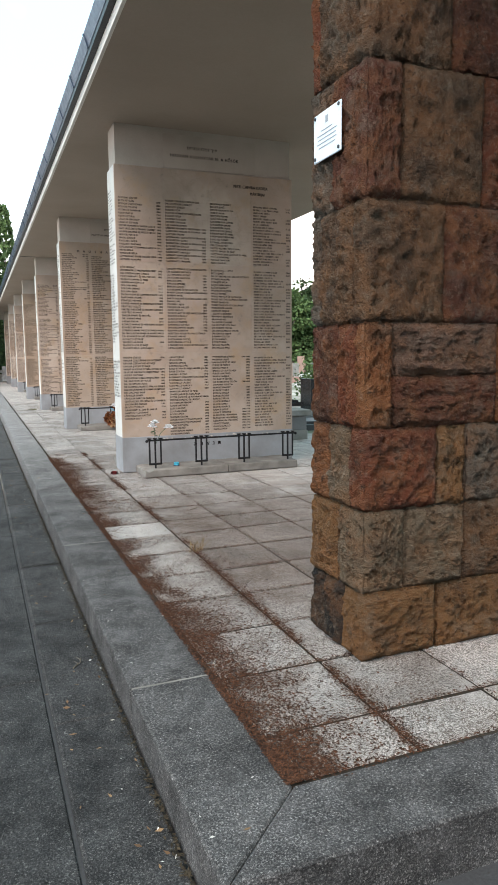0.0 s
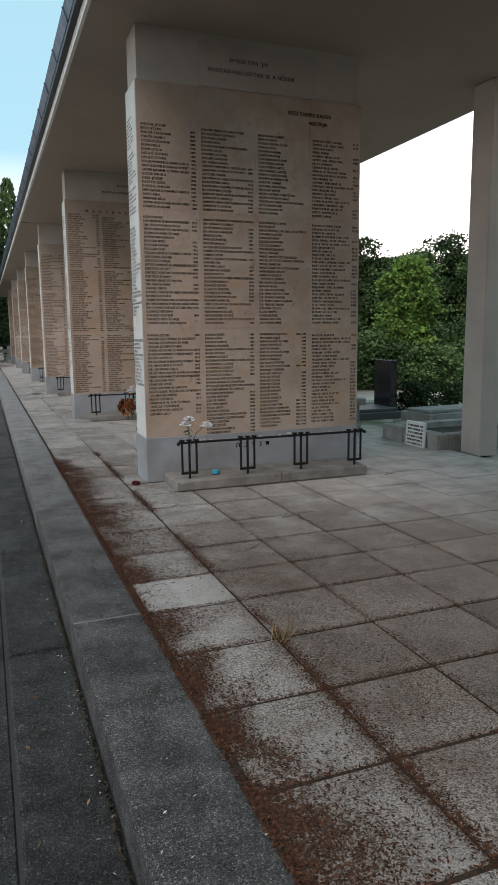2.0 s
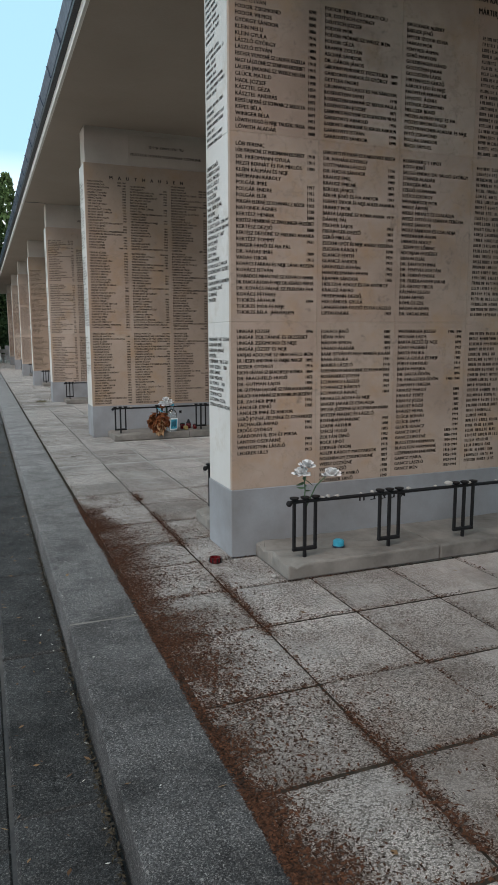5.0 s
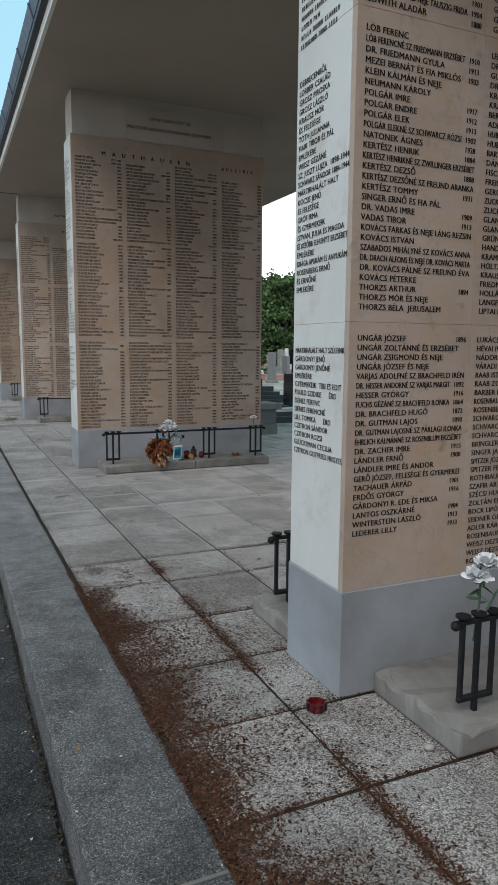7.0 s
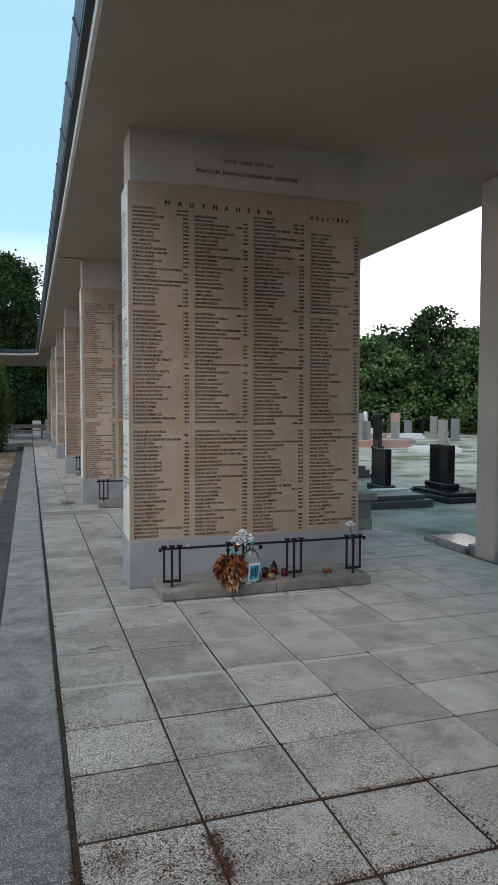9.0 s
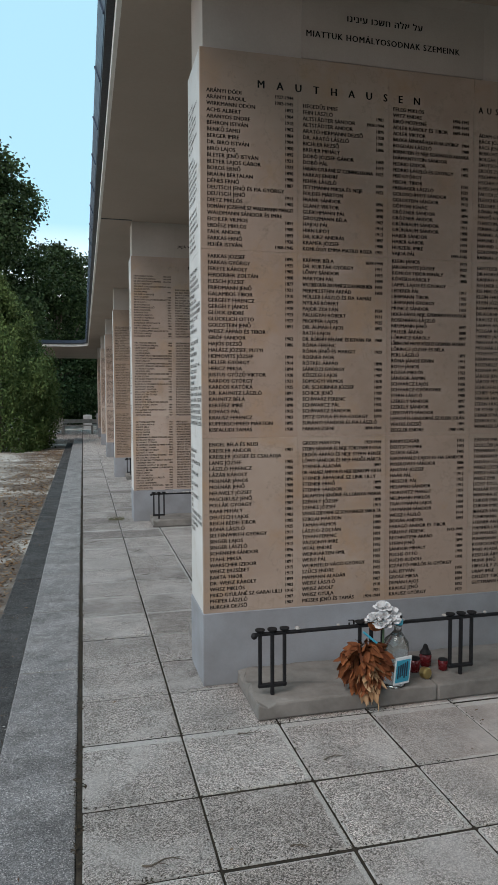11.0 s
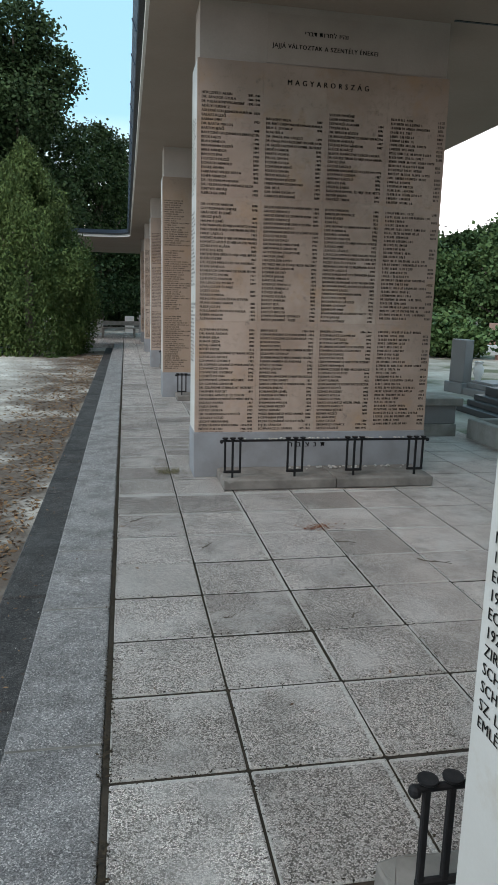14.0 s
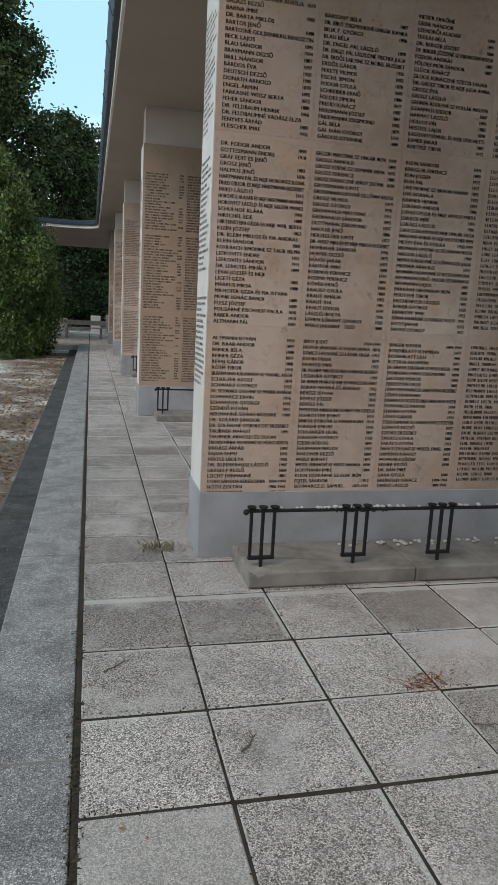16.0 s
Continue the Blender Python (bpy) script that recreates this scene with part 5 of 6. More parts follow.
rocks = thing("stone_pier", "pier of rock-faced rust, brown and ochre sandstone blocks", "stone pier", (0, 0, 0))
part("core", box(SX0 + 0.034, SX1 - 0.034, SY0 + 0.034, SY1 - 0.034, 0, CEILING), MORTAR, rocks, "grey mortar core")
seed = 0
for ci in range(9):
    z0, z1 = COURSES[ci], COURSES[ci + 1]
    xs, ys = [SX0, *FRONT_CUTS[ci], SX1], [SY0, *SIDE_CUTS[ci], SY1]
    cells = [(xs[0], xs[1], ys[0], ys[1], z0, z1)]
    for a, b in zip(xs[1:], xs[2:]):
        if ci == 3 and a < 2.2:
            cells += [(a, b, SY0, SY0 + 0.2, z0, 1.305), (a, b, SY0, SY0 + 0.2, 1.305, z1)]
        else:
            cells.append((a, b, SY0, SY0 + 0.2, z0, z1))
    for a, b in zip(ys[1:], ys[2:]):
        cells.append((SX0, SX0 + 0.2, a, b, z0, z1))
    first = seed + 1
    for cell in cells:
        seed += 1
        block = part("stone_block", rock(*cell, seed), ROCK, rocks, smooth=True)
        block.color = (*HUES[TONES[ci][(seed - first) % len(TONES[ci])]], 1)

ENAMEL = plain("pale_enamel", (0.66, 0.74, 0.80), 0.35, 0, 0.08, 8)
GREY_INK = plain("grey_ink", (0.30, 0.33, 0.36), 0.6)
plate = thing("wall_plate", "small pale enamel notice plate bolted to the stone", "sign", (1.962, -0.433, 2.287))
part("panel", box(-0.008, 0.0, -0.127, 0.127, 0, 0.212, 0.003), ENAMEL, plate)
for yy in (-0.11, 0.11):
    for zz in (0.018, 0.197):
        part("bolt", rod((-0.012, yy, zz), (0.02, yy, zz), 0.008), METAL_DARK, plate)
bm = bmesh.new()
box(-0.0095, -0.006, -0.012, 0.012, 0.155, 0.185, bm=bm)
for i in range(5):
    w = (0.075, 0.09, 0.085, 0.09, 0.05)[i]
    box(-0.0095, -0.006, -w, w, 0.055 + i * 0.018, 0.059 + i * 0.018, bm=bm)
part("print", bm, GREY_INK, plate, "faint grey print")


# ---- things left at the piers ----
ROSE_WHITE = plain("white_cloth_petals", (0.72, 0.72, 0.72), 0.8, 0, 0.25, 50)
LEAF_GREEN = plain("artificial_leaf_green", (0.07, 0.13, 0.07), 0.6)
DRY = needles_mat("dry_brown_leaf", (0.10, 0.03, 0.014), (0.27, 0.095, 0.035))
PALE_DRY = needles_mat("pale_dry_leaf", (0.36, 0.2, 0.1), (0.5, 0.34, 0.2))
RED_GLASS = plain("red_lantern_plastic", (0.11, 0.006, 0.008), 0.25, 0, 0.3)
BRASS = plain("tarnished_brass", (0.45, 0.33, 0.13), 0.4, 0.9)
TEAL = plain("teal_print", (0.02, 0.32, 0.45), 0.5)
PAPER = plain("white_label_paper", (0.75, 0.78, 0.78), 0.7)
NAVY = plain("dark_blue_print", (0.015, 0.04, 0.07), 0.6)
PEBBLE = plaster("grey_pebble", (0.46, 0.44, 0.41), (0.30, 0.28, 0.26), 30, 90, 0.3)
GLASS = clear_glass()


def rose(parent, at, size, seed):
    """A cloth rose of overlapping cupped petals."""
    rng = random.Random(seed)
    bm = bmesh.new()
    for ring, (count, tilt, r) in enumerate(((5, 20, 0.25), (6, 45, 0.5), (7, 75, 0.75))):
        for i in range(count):
            a = 2 * math.pi * (i + 0.5 * ring) / count + rng.uniform(-0.2, 0.2)
            m = pose(0, 0, 0, 0, 0, math.degrees(a)) @ pose(r * size * 0.35, 0, 0, 0, tilt + rng.uniform(-12, 12), 0)
            grid = [[None] * 4 for _ in range(4)]
            for u in range(4):
                for v in range(4):
                    s, t = (u / 3 - 0.5), v / 3
                    w = math.sin(math.pi * (0.25 + 0.6 * t))
                    co = Vector((0.35 * size * (s * s * 1.6 - 0.1) + rng.uniform(-1, 1) * 0.02 * size, s * w * size * 0.9, t * size * 0.75))
                    grid[u][v] = bm.verts.new(m @ co)
            for u in range(3):
                for v in range(3):
                    bm.faces.new((grid[u][v], grid[u + 1][v], grid[u + 1][v + 1], grid[u][v + 1]))
    o = part("bloom", bm, ROSE_WHITE, parent, "white cloth bloom", smooth=True)
    o.location = at
    return o


def stem(parent, pts, r=0.004):
    bm = bmesh.new()
    for a, b in zip(pts, pts[1:]):
        rod(a, b, r, 7, bm)
    return part("stem", bm, LEAF_GREEN, parent, "green stem")


def leaf_fan(parent, spots, material, length, seed, name="leaf_tuft", broad=1.0):
    """Many pointed leaves bent outwards from their spots. Spots: place, direction."""
    rng = random.Random(seed)
    bm = bmesh.new()
    for p, d in spots:
        d = Vector(d).normalized()
        sidew = d.orthogonal().normalized()
        sidew.rotate(Matrix.Rotation(rng.uniform(0, 6.28), 3, d))
        up = d.cross(sidew)
        ln, w = length * rng.uniform(0.7, 1.3), length * rng.uniform(0.12, 0.22) * broad
        bend = rng.uniform(-0.3, 0.5) * ln
        pts = []
        for t, ww in ((0, 0.3), (0.35, 1.0), (0.7, 0.8), (1.0, 0.05)):
            c = Vector(p) + d * ln * t + up * bend * t * t
            pts.append((bm.verts.new(c - sidew * w * ww + up * 0.15 * w), bm.verts.new(c), bm.verts.new(c + sidew * w * ww + up * 0.15 * w)))
        for a, b in zip(pts, pts[1:]):
            bm.faces.new((a[0], a[1], b[1], b[0]))
            bm.faces.new((a[1], a[2], b[2], b[1]))
    return part(name, bm, material, parent)


def pebbles_on(spots, seed, label="small pale mourner's pebble"):
    rng = random.Random(seed)
    for x, y, z, s in spots:
        bm = bmesh.new()
        bmesh.ops.create_icosphere(bm, subdivisions=2, radius=s)
        for v in bm.verts:
            v.co += Vector(noise.noise_vector(v.co * 40 + Vector((x * 9, y * 5, 0)))) * s * 0.35
            v.co.z *= 0.65
        o = part("pebble", bm, PEBBLE, None, label, smooth=True)
        tagged(o, category="pebble", group="pebbles left on the rails")
        o.location = (x, y, z + s * 0.55)


# first pier: two white roses in the rail, teal cap, little tealight, pebbles
yA = PIER_Y - 0.41
fl = thing("rose_bunch", "two white cloth roses on green stems tied to the rail", "flowers", (PIER_X + 0.30, yA, 0.095))
stem(fl, [(0.0, 0.02, 0.25), (0.0, 0.0, 0.40), (-0.02, -0.02, 0.53)])
stem(fl, [(0.01, 0.02, 0.28), (0.07, 0.0, 0.42), (0.155, 0.0, 0.49)])
rose(fl, (-0.035, -0.02, 0.50), 0.055, 1)
rose(fl, (-0.005, -0.03, 0.545), 0.052, 2)
rose(fl, (0.165, -0.01, 0.48), 0.058, 3)
leaf_fan(fl, [((0.0, 0, 0.40 + 0.012 * i), (math.cos(i * 2.4), math.sin(i * 2.4), -0.3)) for i in range(9)], LEAF_GREEN, 0.05, 4, "leaves")

cap = thing("plastic_lid", "crumpled teal plastic lid on the concrete step", "lid", (PIER_X + 0.585, PIER_Y - 0.30, 0.095))
part("lid", turned([(0.028, 0), (0.034, 0.006), (0.034, 0.036), (0.026, 0.042)], 16), TEAL, cap)
part("rim", turned([(0.037, 0.0), (0.039, 0.004), (0.037, 0.008)], 16), NAVY, cap)

tea = thing("tealight", "small dark red tealight cup beside the pier", "candle", (PIER_X - 0.125, PIER_Y - 0.04, 0.0))
part("cup", turned([(0.030, 0), (0.034, 0.004), (0.035, 0.034), (0.031, 0.034), (0.029, 0.012)], 18), RED_GLASS, tea)
for i in range(8):
    a = 2 * math.pi * i / 8
    part("rib", rod((0.0355 * math.cos(a), 0.0355 * math.sin(a), 0.003), (0.0365 * math.cos(a), 0.0365 * math.sin(a), 0.033), 0.004, 6), IRON, tea)

rng = random.Random(5)
pebbles_on([(PIER_X + rng.uniform(0.4, 2.1), yA + rng.uniform(-0.004, 0.004), 0.095 + 0.345, rng.uniform(0.008, 0.015)) for _ in range(26)]
           + [(PIER_X + 1.30, yA, 0.44, 0.026), (PIER_X + 0.22, PIER_Y - 0.28, 0.0, 0.022), (PIER_X + 0.10, PIER_Y - 0.42, 0.0, 0.018)], 6)

# second pier: dry wreath, white roses, bottle, lanterns
yB = PIER_Y + PIER_STEP - 0.41
wreath = thing("dried_wreath", "sheaf of dry brown leaves and white roses on the rail", "wreath", (PIER_X + 0.80, yB - 0.07, 0.0))
rng = random.Random(11)
spots = []
for i in range(300):
    t = rng.random()
    a = rng.uniform(0, 2 * math.pi)
    rr = 0.125 * math.sin(math.pi * min(1, 0.15 + 0.8 * t)) * rng.uniform(0.4, 1)
    c = (rr * math.cos(a), rr * 0.7 * math.sin(a), 0.36 - 0.26 * t)
    spots.append((c, (math.cos(a) * (0.9 - 0.7 * t), math.sin(a) * 0.7 - 0.2, -0.2 - 1.2 * t)))
leaf_fan(wreath, spots, DRY, 0.065, 12, "dry_leaves", 1.9)
leaf_fan(wreath, [((rng.uniform(-0.05, 0.05), -0.06, 0.30 - 0.2 * rng.random()), (rng.uniform(-0.5, 0.5), -0.6, -0.8)) for _ in range(26)], PALE_DRY, 0.075, 13, "pale_leaves", 1.5)
leaf_fan(wreath, [((0.06, 0, 0.42), (rng.uniform(-0.4, 0.6), rng.uniform(-0.3, 0.3), rng.uniform(0.2, 1))) for _ in range(40)], DRY, 0.06, 14, "upper_leaves")
part("ribbon", rod((-0.02, -0.03, 0.43), (0.05, -0.05, 0.37), 0.006, 8), TEAL, wreath, "teal ribbon")
for i, at in enumerate(((0.10, -0.01, 0.49), (0.15, -0.02, 0.47), (0.06, 0.0, 0.48), (0.12, 0.03, 0.53), (0.165, 0.02, 0.50), (0.09, -0.03, 0.455))):
    rose(wreath, at, 0.055, 20 + i)
stem(wreath, [(0.11, 0, 0.30), (0.11, 0, 0.48)], 0.006)

bottle = thing("glass_bottle", "clear bottle with a teal label on the step", "bottle", (PIER_X + 0.985, yB - 0.07, 0.096))
bottle.matrix_world = pose(PIER_X + 0.985, yB - 0.03, 0.098, 8, 0, 12) @ Matrix.Diagonal((1.18, 1.18, 1.2, 1))
body = turned([(0.052, 0), (0.060, 0.006), (0.060, 0.19), (0.055, 0.215), (0.030, 0.245), (0.018, 0.262), (0.017, 0.295), (0.019, 0.300)], 24)
part("glass", body, GLASS, bottle, "clear glass", smooth=True)
part("label", box(-0.046, 0.046, -0.0635, -0.0605, 0.03, 0.165, 0.001), PAPER, bottle, "white paper label")
part("label_print", box(-0.038, 0.038, -0.066, -0.063, 0.042, 0.150), TEAL, bottle)
bm = bmesh.new()
for i in range(5):
    box(-0.030 + 0.012 * i, -0.024 + 0.012 * i, -0.0685, -0.0655, 0.062 + 0.006 * (i % 3), 0.125 + 0.004 * i, bm=bm)
part("label_mark", bm, NAVY, bottle)
part("cap", turned([(0.020, 0.297), (0.021, 0.300), (0.021, 0.316), (0.018, 0.318)], 16), TEAL, bottle)

for i, (dx, dy, s, tip) in enumerate(((1.185, 0.10, 1.0, 0), (1.29, 0.16, 1.0, 0), (1.36, 0.08, 0.8, 0))):
    lan = thing("grave_lantern", "small red grave candle with a dark lid on the step", "candle", (PIER_X + dx, yB + dy, 0.096), group="grave candles")
    lan.scale = (s, s, s)
    part("cup", turned([(0.028, 0), (0.033, 0.006), (0.036, 0.07), (0.030, 0.074)], 18), RED_GLASS, lan, "red translucent cup", smooth=True)
    part("lid", turned([(0.033, 0.074), (0.034, 0.080), (0.020, 0.10 if i == 1 else 0.086), (0.012, 0.125 if i == 1 else 0.088), (0.004, 0.132 if i == 1 else 0.089)], 16), IRON, lan, "dark lid")
tin = thing("brass_lid", "fallen brass lantern lid on the step", "lid", (PIER_X + 1.20, yB + 0.0, 0.125))
tin.matrix_world = pose(PIER_X + 1.20, yB - 0.01, 0.128, 82, 10, 15)
part("shell", turned([(0.030, -0.02), (0.032, -0.016), (0.032, 0.016), (0.024, 0.022)], 18), BRASS, tin)
single = thing("white_rose", "single white cloth rose standing in the rail", "flower", (PIER_X + 2.0, yB, 0.095))
stem(single, [(0, 0, 0.30), (-0.01, 0, 0.46)])
rose(single, (-0.01, 0, 0.455), 0.05, 41)
dry = thing("dry_leaf_clump", "small clump of dry brown leaves on the step", "dry leaves", (PIER_X + 1.80, yB + 0.08, 0.097))
leaf_fan(dry, [((rng.uniform(-0.05, 0.05), rng.uniform(-0.03, 0.03), 0.004), (rng.uniform(-1, 1), rng.uniform(-1, 1), 0.5)) for _ in range(30)], DRY, 0.04, 44)
pebbles_on([(PIER_X + rng.uniform(0.4, 1.6), yB, 0.44, rng.uniform(0.009, 0.015)) for _ in range(9)], 45)

# third pier: pebbles and dry leaves along rail and step
yC = PIER_Y + 2 * PIER_STEP - 0.41
pebbles_on([(PIER_X + rng.uniform(0.25, 2.1), yC + rng.uniform(-0.004, 0.004), 0.44, rng.uniform(0.009, 0.016)) for _ in range(44)]
           + [(PIER_X + rng.uniform(0.9, 2.1), yC + 0.30 + rng.uniform(-0.06, 0.06), 0.095, rng.uniform(0.010, 0.02)) for _ in range(30)], 46)


# ---- plants ----
GREEN_DARK = leafage("dark_foliage", (0.016, 0.034, 0.012), (0.060, 0.098, 0.034))
GREEN_MID = leafage("summer_foliage", (0.045, 0.085, 0.032), (0.14, 0.215, 0.075))
GREEN_BRIGHT = leafage("bright_foliage", (0.10, 0.19, 0.035), (0.22, 0.33, 0.08))
THUJA_GREEN = leafage("thuja_foliage", (0.030, 0.056, 0.016), (0.150, 0.205, 0.062))


def leaves_at(centres, sizes, seed, long=1.5, droop=0.0):
    """Small folded leaves, one at each centre, turned at random."""
    rng = np.random.default_rng(seed)
    n = len(centres)
    d = rng.normal(size=(n, 3))
    d[:, 2] = d[:, 2] * 0.6 - droop
    d /= np.linalg.norm(d, axis=1)[:, None]
    s = np.cross(d, rng.normal(size=(n, 3)))
    s /= np.linalg.norm(s, axis=1)[:, None]
    half = np.asarray(sizes)[:, None]
    c = np.asarray(centres)
    v = np.stack([c - d * half * long, c + s * half, c + d * half * long, c - s * half], axis=1).reshape(-1, 3)
    f = np.arange(4 * n).reshape(-1, 4)
    me = bpy.data.meshes.new("leaves")
    me.from_pydata(v.tolist(), [], f.tolist())
    return me


def crown_points(n, lobes, seed, shell=0.55):
    """Points in clumps over the shells of several lobes. Lobes: x, y, z, rx, ry, rz."""
    rng = np.random.default_rng(seed)
    lobes = np.array(lobes)
    per = max(1, n // 40)
    pick = rng.integers(0, len(lobes), per)
    d = rng.normal(size=(per, 3))
    d /= np.linalg.norm(d, axis=1)[:, None]
    r = shell + (1 - shell) * rng.random(per) ** 0.5
    hub = lobes[pick, :3] + d * lobes[pick, 3:] * r[:, None]
    spread = lobes[pick, 3:].mean(axis=1) * 0.20
    pts = hub[:, None, :] + rng.normal(size=(per, 40, 3)) * spread[:, None, None] * np.array([1, 1, 0.6])
    return pts.reshape(-1, 3)


def limb_tree(name, label, at, height, radius, seed, leaves, size, material, low=0.25, kind_lobes=9, group=""):
    """A tree with a tapered trunk, limbs and a clumped crown."""
    rng = random.Random(seed)
    t = thing(name, label, "tree", at, group=group)
    bm = rod((0, 0, -0.1), (0, 0, height * 0.55), radius * 0.075, 10, None, radius * 0.04)
    lobes = []
    for i in range(kind_lobes):
        a = i * 2.4 + rng.uniform(-0.4, 0.4)
        z = height * (low + (0.94 - low) * (i + 0.5) / kind_lobes)
        u = (z / height - low) / (1 - low)
        rr = radius * max(0.15, math.sin(math.pi * min(1, 0.22 + 0.72 * u))) * rng.uniform(0.35, 0.62)
        x, y = rr * math.cos(a), rr * math.sin(a)
        s = radius * rng.uniform(0.42, 0.60) * (1 - 0.35 * u)
        lobes.append((x, y, min(z, height - s * 0.6), s, s, s * 0.8))
        rod((0, 0, z * 0.55), (x * 0.9, y * 0.9, z), radius * 0.03, 6, bm, radius * 0.01)
    part("trunk", bm, BARK, t, smooth=True)
    pts = crown_points(leaves, lobes, seed)
    rs = np.random.default_rng(seed + 7)
    part("crown", leaves_at(pts, rs.uniform(0.6, 1.3, len(pts)) * size, seed + 1, 1.4, 0.2), material, t)
    return t


def cone_tree(name, label, at, height, radius, seed, leaves, size, material, power=0.8, group=""):
    """A conical or columnar tree clothed to the ground in lumpy upright sprays."""
    rng = np.random.default_rng(seed)
    t = thing(name, label, "tree", at, group=group)
    part("trunk", rod((0, 0, -0.1), (0, 0, height * 0.9), radius * 0.10, 8, None, 0.02), BARK, t)
    sprays = 720
    u = rng.random(sprays) ** 1.25
    prof = np.where(u < 0.35, 0.86 + 0.40 * u, np.clip((1 - u) / 0.65, 0, 1) ** power)
    a = rng.random(sprays) * 2 * np.pi
    lump = 1 + 0.10 * np.sin(a * 5 + u * 14) + 0.07 * np.sin(a * 3 - u * 23)
    r = radius * prof * lump * (0.70 + 0.30 * rng.random(sprays) ** 0.6)
    hub = np.stack([r * np.cos(a), r * np.sin(a), 0.2 + u * (height - 0.75)], axis=1)
    per = leaves // sprays
    d = rng.normal(size=(sprays, per, 3))
    d /= np.linalg.norm(d, axis=2)[:, :, None]
    wide = radius * (0.075 + 0.09 * prof) * rng.uniform(0.8, 1.25, sprays)
    reach = rng.random((sprays, per, 1)) ** 0.4
    pts = hub[:, None, :] + d * reach * wide[:, None, None] * np.array([1.0, 1.0, 1.9])
    pts = pts.reshape(-1, 3)
    pts[:, 2] = np.maximum(pts[:, 2], 0.03)
    part("crown", leaves_at(pts, rng.uniform(0.6, 1.3, len(pts)) * size, seed + 1, 2.4, -1.1), material, t)
    return t


GY = -0.2
cone_tree("thuja", "broad dark green conical thuja beside the sandy path", (-1.80, 34.6, GY), 7.3, 2.15, 3, 85000, 0.0255, THUJA_GREEN, 0.85, group="thujas")
cone_tree("thuja", "dark green conical thuja behind its neighbour", (-5.2, 34.6, GY), 5.6, 2.0, 4, 40000, 0.033, THUJA_GREEN, 0.9, group="thujas")
limb_tree("broadleaf_tree", "tall dense dark green broadleaf tree", (-4.9, 56, GY), 18.4, 5.8, 21, 80000, 0.084, GREEN_DARK, 0.12, 16, "tall trees")
limb_tree("broadleaf_tree", "tall dark green broadleaf tree behind the wing", (-0.5, 62, GY), 14.0, 4.9, 22, 52000, 0.079, GREEN_DARK, 0.10, 15, "tall trees")
limb_tree("broadleaf_tree", "dark broadleaf tree in deep shade", (5.0, 68, GY), 9.5, 5.6, 23, 28000, 0.13, GREEN_DARK, 0.05, 14, "tall trees")
limb_tree("broadleaf_tree", "dark broadleaf tree at the edge of the wood", (-15, 52, GY), 20, 7, 24, 34000, 0.14, GREEN_DARK, 0.08, 14, "tall trees")
for i, (x, y, h) in enumerate(((0.9, 80, 16.5), (4.2, 82, 19.5))):
    cone_tree("poplar", "slender tall poplar behind the wing", (x, y, GY), h, 1.5, 31 + i, 14000, 0.10, GREEN_MID, 0.35, "poplars")
for i in range(9):
    x = -30 + 7.5 * i
    limb_tree("broadleaf_tree", "dark tree of the woodland beyond the wing", (x, 90 + 5 * math.sin(i * 2.1), GY), 12 + 2.5 * math.sin(i * 1.7), 6.2, 50 + i, 10000, 0.2, GREEN_DARK, 0.03, 12, "far wood")
rng = random.Random(77)
for i in range(15):
    az, far = radians(19 + 2.7 * i), 47 + rng.uniform(-3, 4)
    x, y = 1 + far * math.sin(az), 8 + far * math.cos(az)
    limb_tree("broadleaf_tree", "dense green broadleaf tree at the back of the cemetery", (x, y, -0.1), (6.2 if i < 6 else 7.8) + 1.0 * math.sin(i * 2.3), 3.9, 90 + i, 15000, 0.089, GREEN_MID if i % 3 else GREEN_DARK, 0.02, 14, "cemetery trees")
for i in range(8):
    u = i / 7
    limb_tree("broadleaf_tree", "dense green broadleaf tree at the back of the cemetery", (36 - 14 * u, 30 - 40 * u, -0.1), 8.0, 4.6, 140 + i, 5000, 0.26, GREEN_DARK, 0.02, 12, "cemetery trees")
for i in range(11):
    az, far = radians(18 + 3.6 * i), 54 + rng.uniform(-2, 3)
    limb_tree("broadleaf_tree", "dense green broadleaf tree in the belt behind the cemetery", (1 + far * math.sin(az), 8 + far * math.cos(az), -0.1), 7.4 + 0.7 * math.sin(i * 1.9), 4.6, 170 + i, 11000, 0.12, GREEN_MID if i % 2 else GREEN_DARK, 0.02, 14, "cemetery trees")
limb_tree("young_tree", "young bright green tree over an ivy mound", (11.4, 14.5, -0.1), 3.6, 1.05, 61, 16000, 0.036, GREEN_BRIGHT, 0.22, 12)


def bush(name, label, at, rx, ry, rz, seed, leaves, size, material):
    t = thing(name, label, "bush", at)
    rg = random.Random(seed)
    lobes = [(rg.uniform(-0.6, 0.6) * rx, rg.uniform(-0.6, 0.6) * ry, rz * rg.uniform(0.25, 0.6), rx * 0.5, ry * 0.5, rz * 0.45) for _ in range(8)]
    bm = bmesh.new()
    for lx, ly, lz, *_ in lobes:
        rod((0, 0, -0.05), (lx, ly, lz), 0.02, 6, bm, 0.008)
    part("stems", bm, BARK, t)
    pts = crown_points(leaves, lobes, seed, 0.4)
    pts[:, 2] = np.maximum(pts[:, 2], 0.02)
    rs = np.random.default_rng(seed)
    part("foliage", leaves_at(pts, rs.uniform(0.6, 1.3, len(pts)) * size, seed + 1), material, t)
    return t


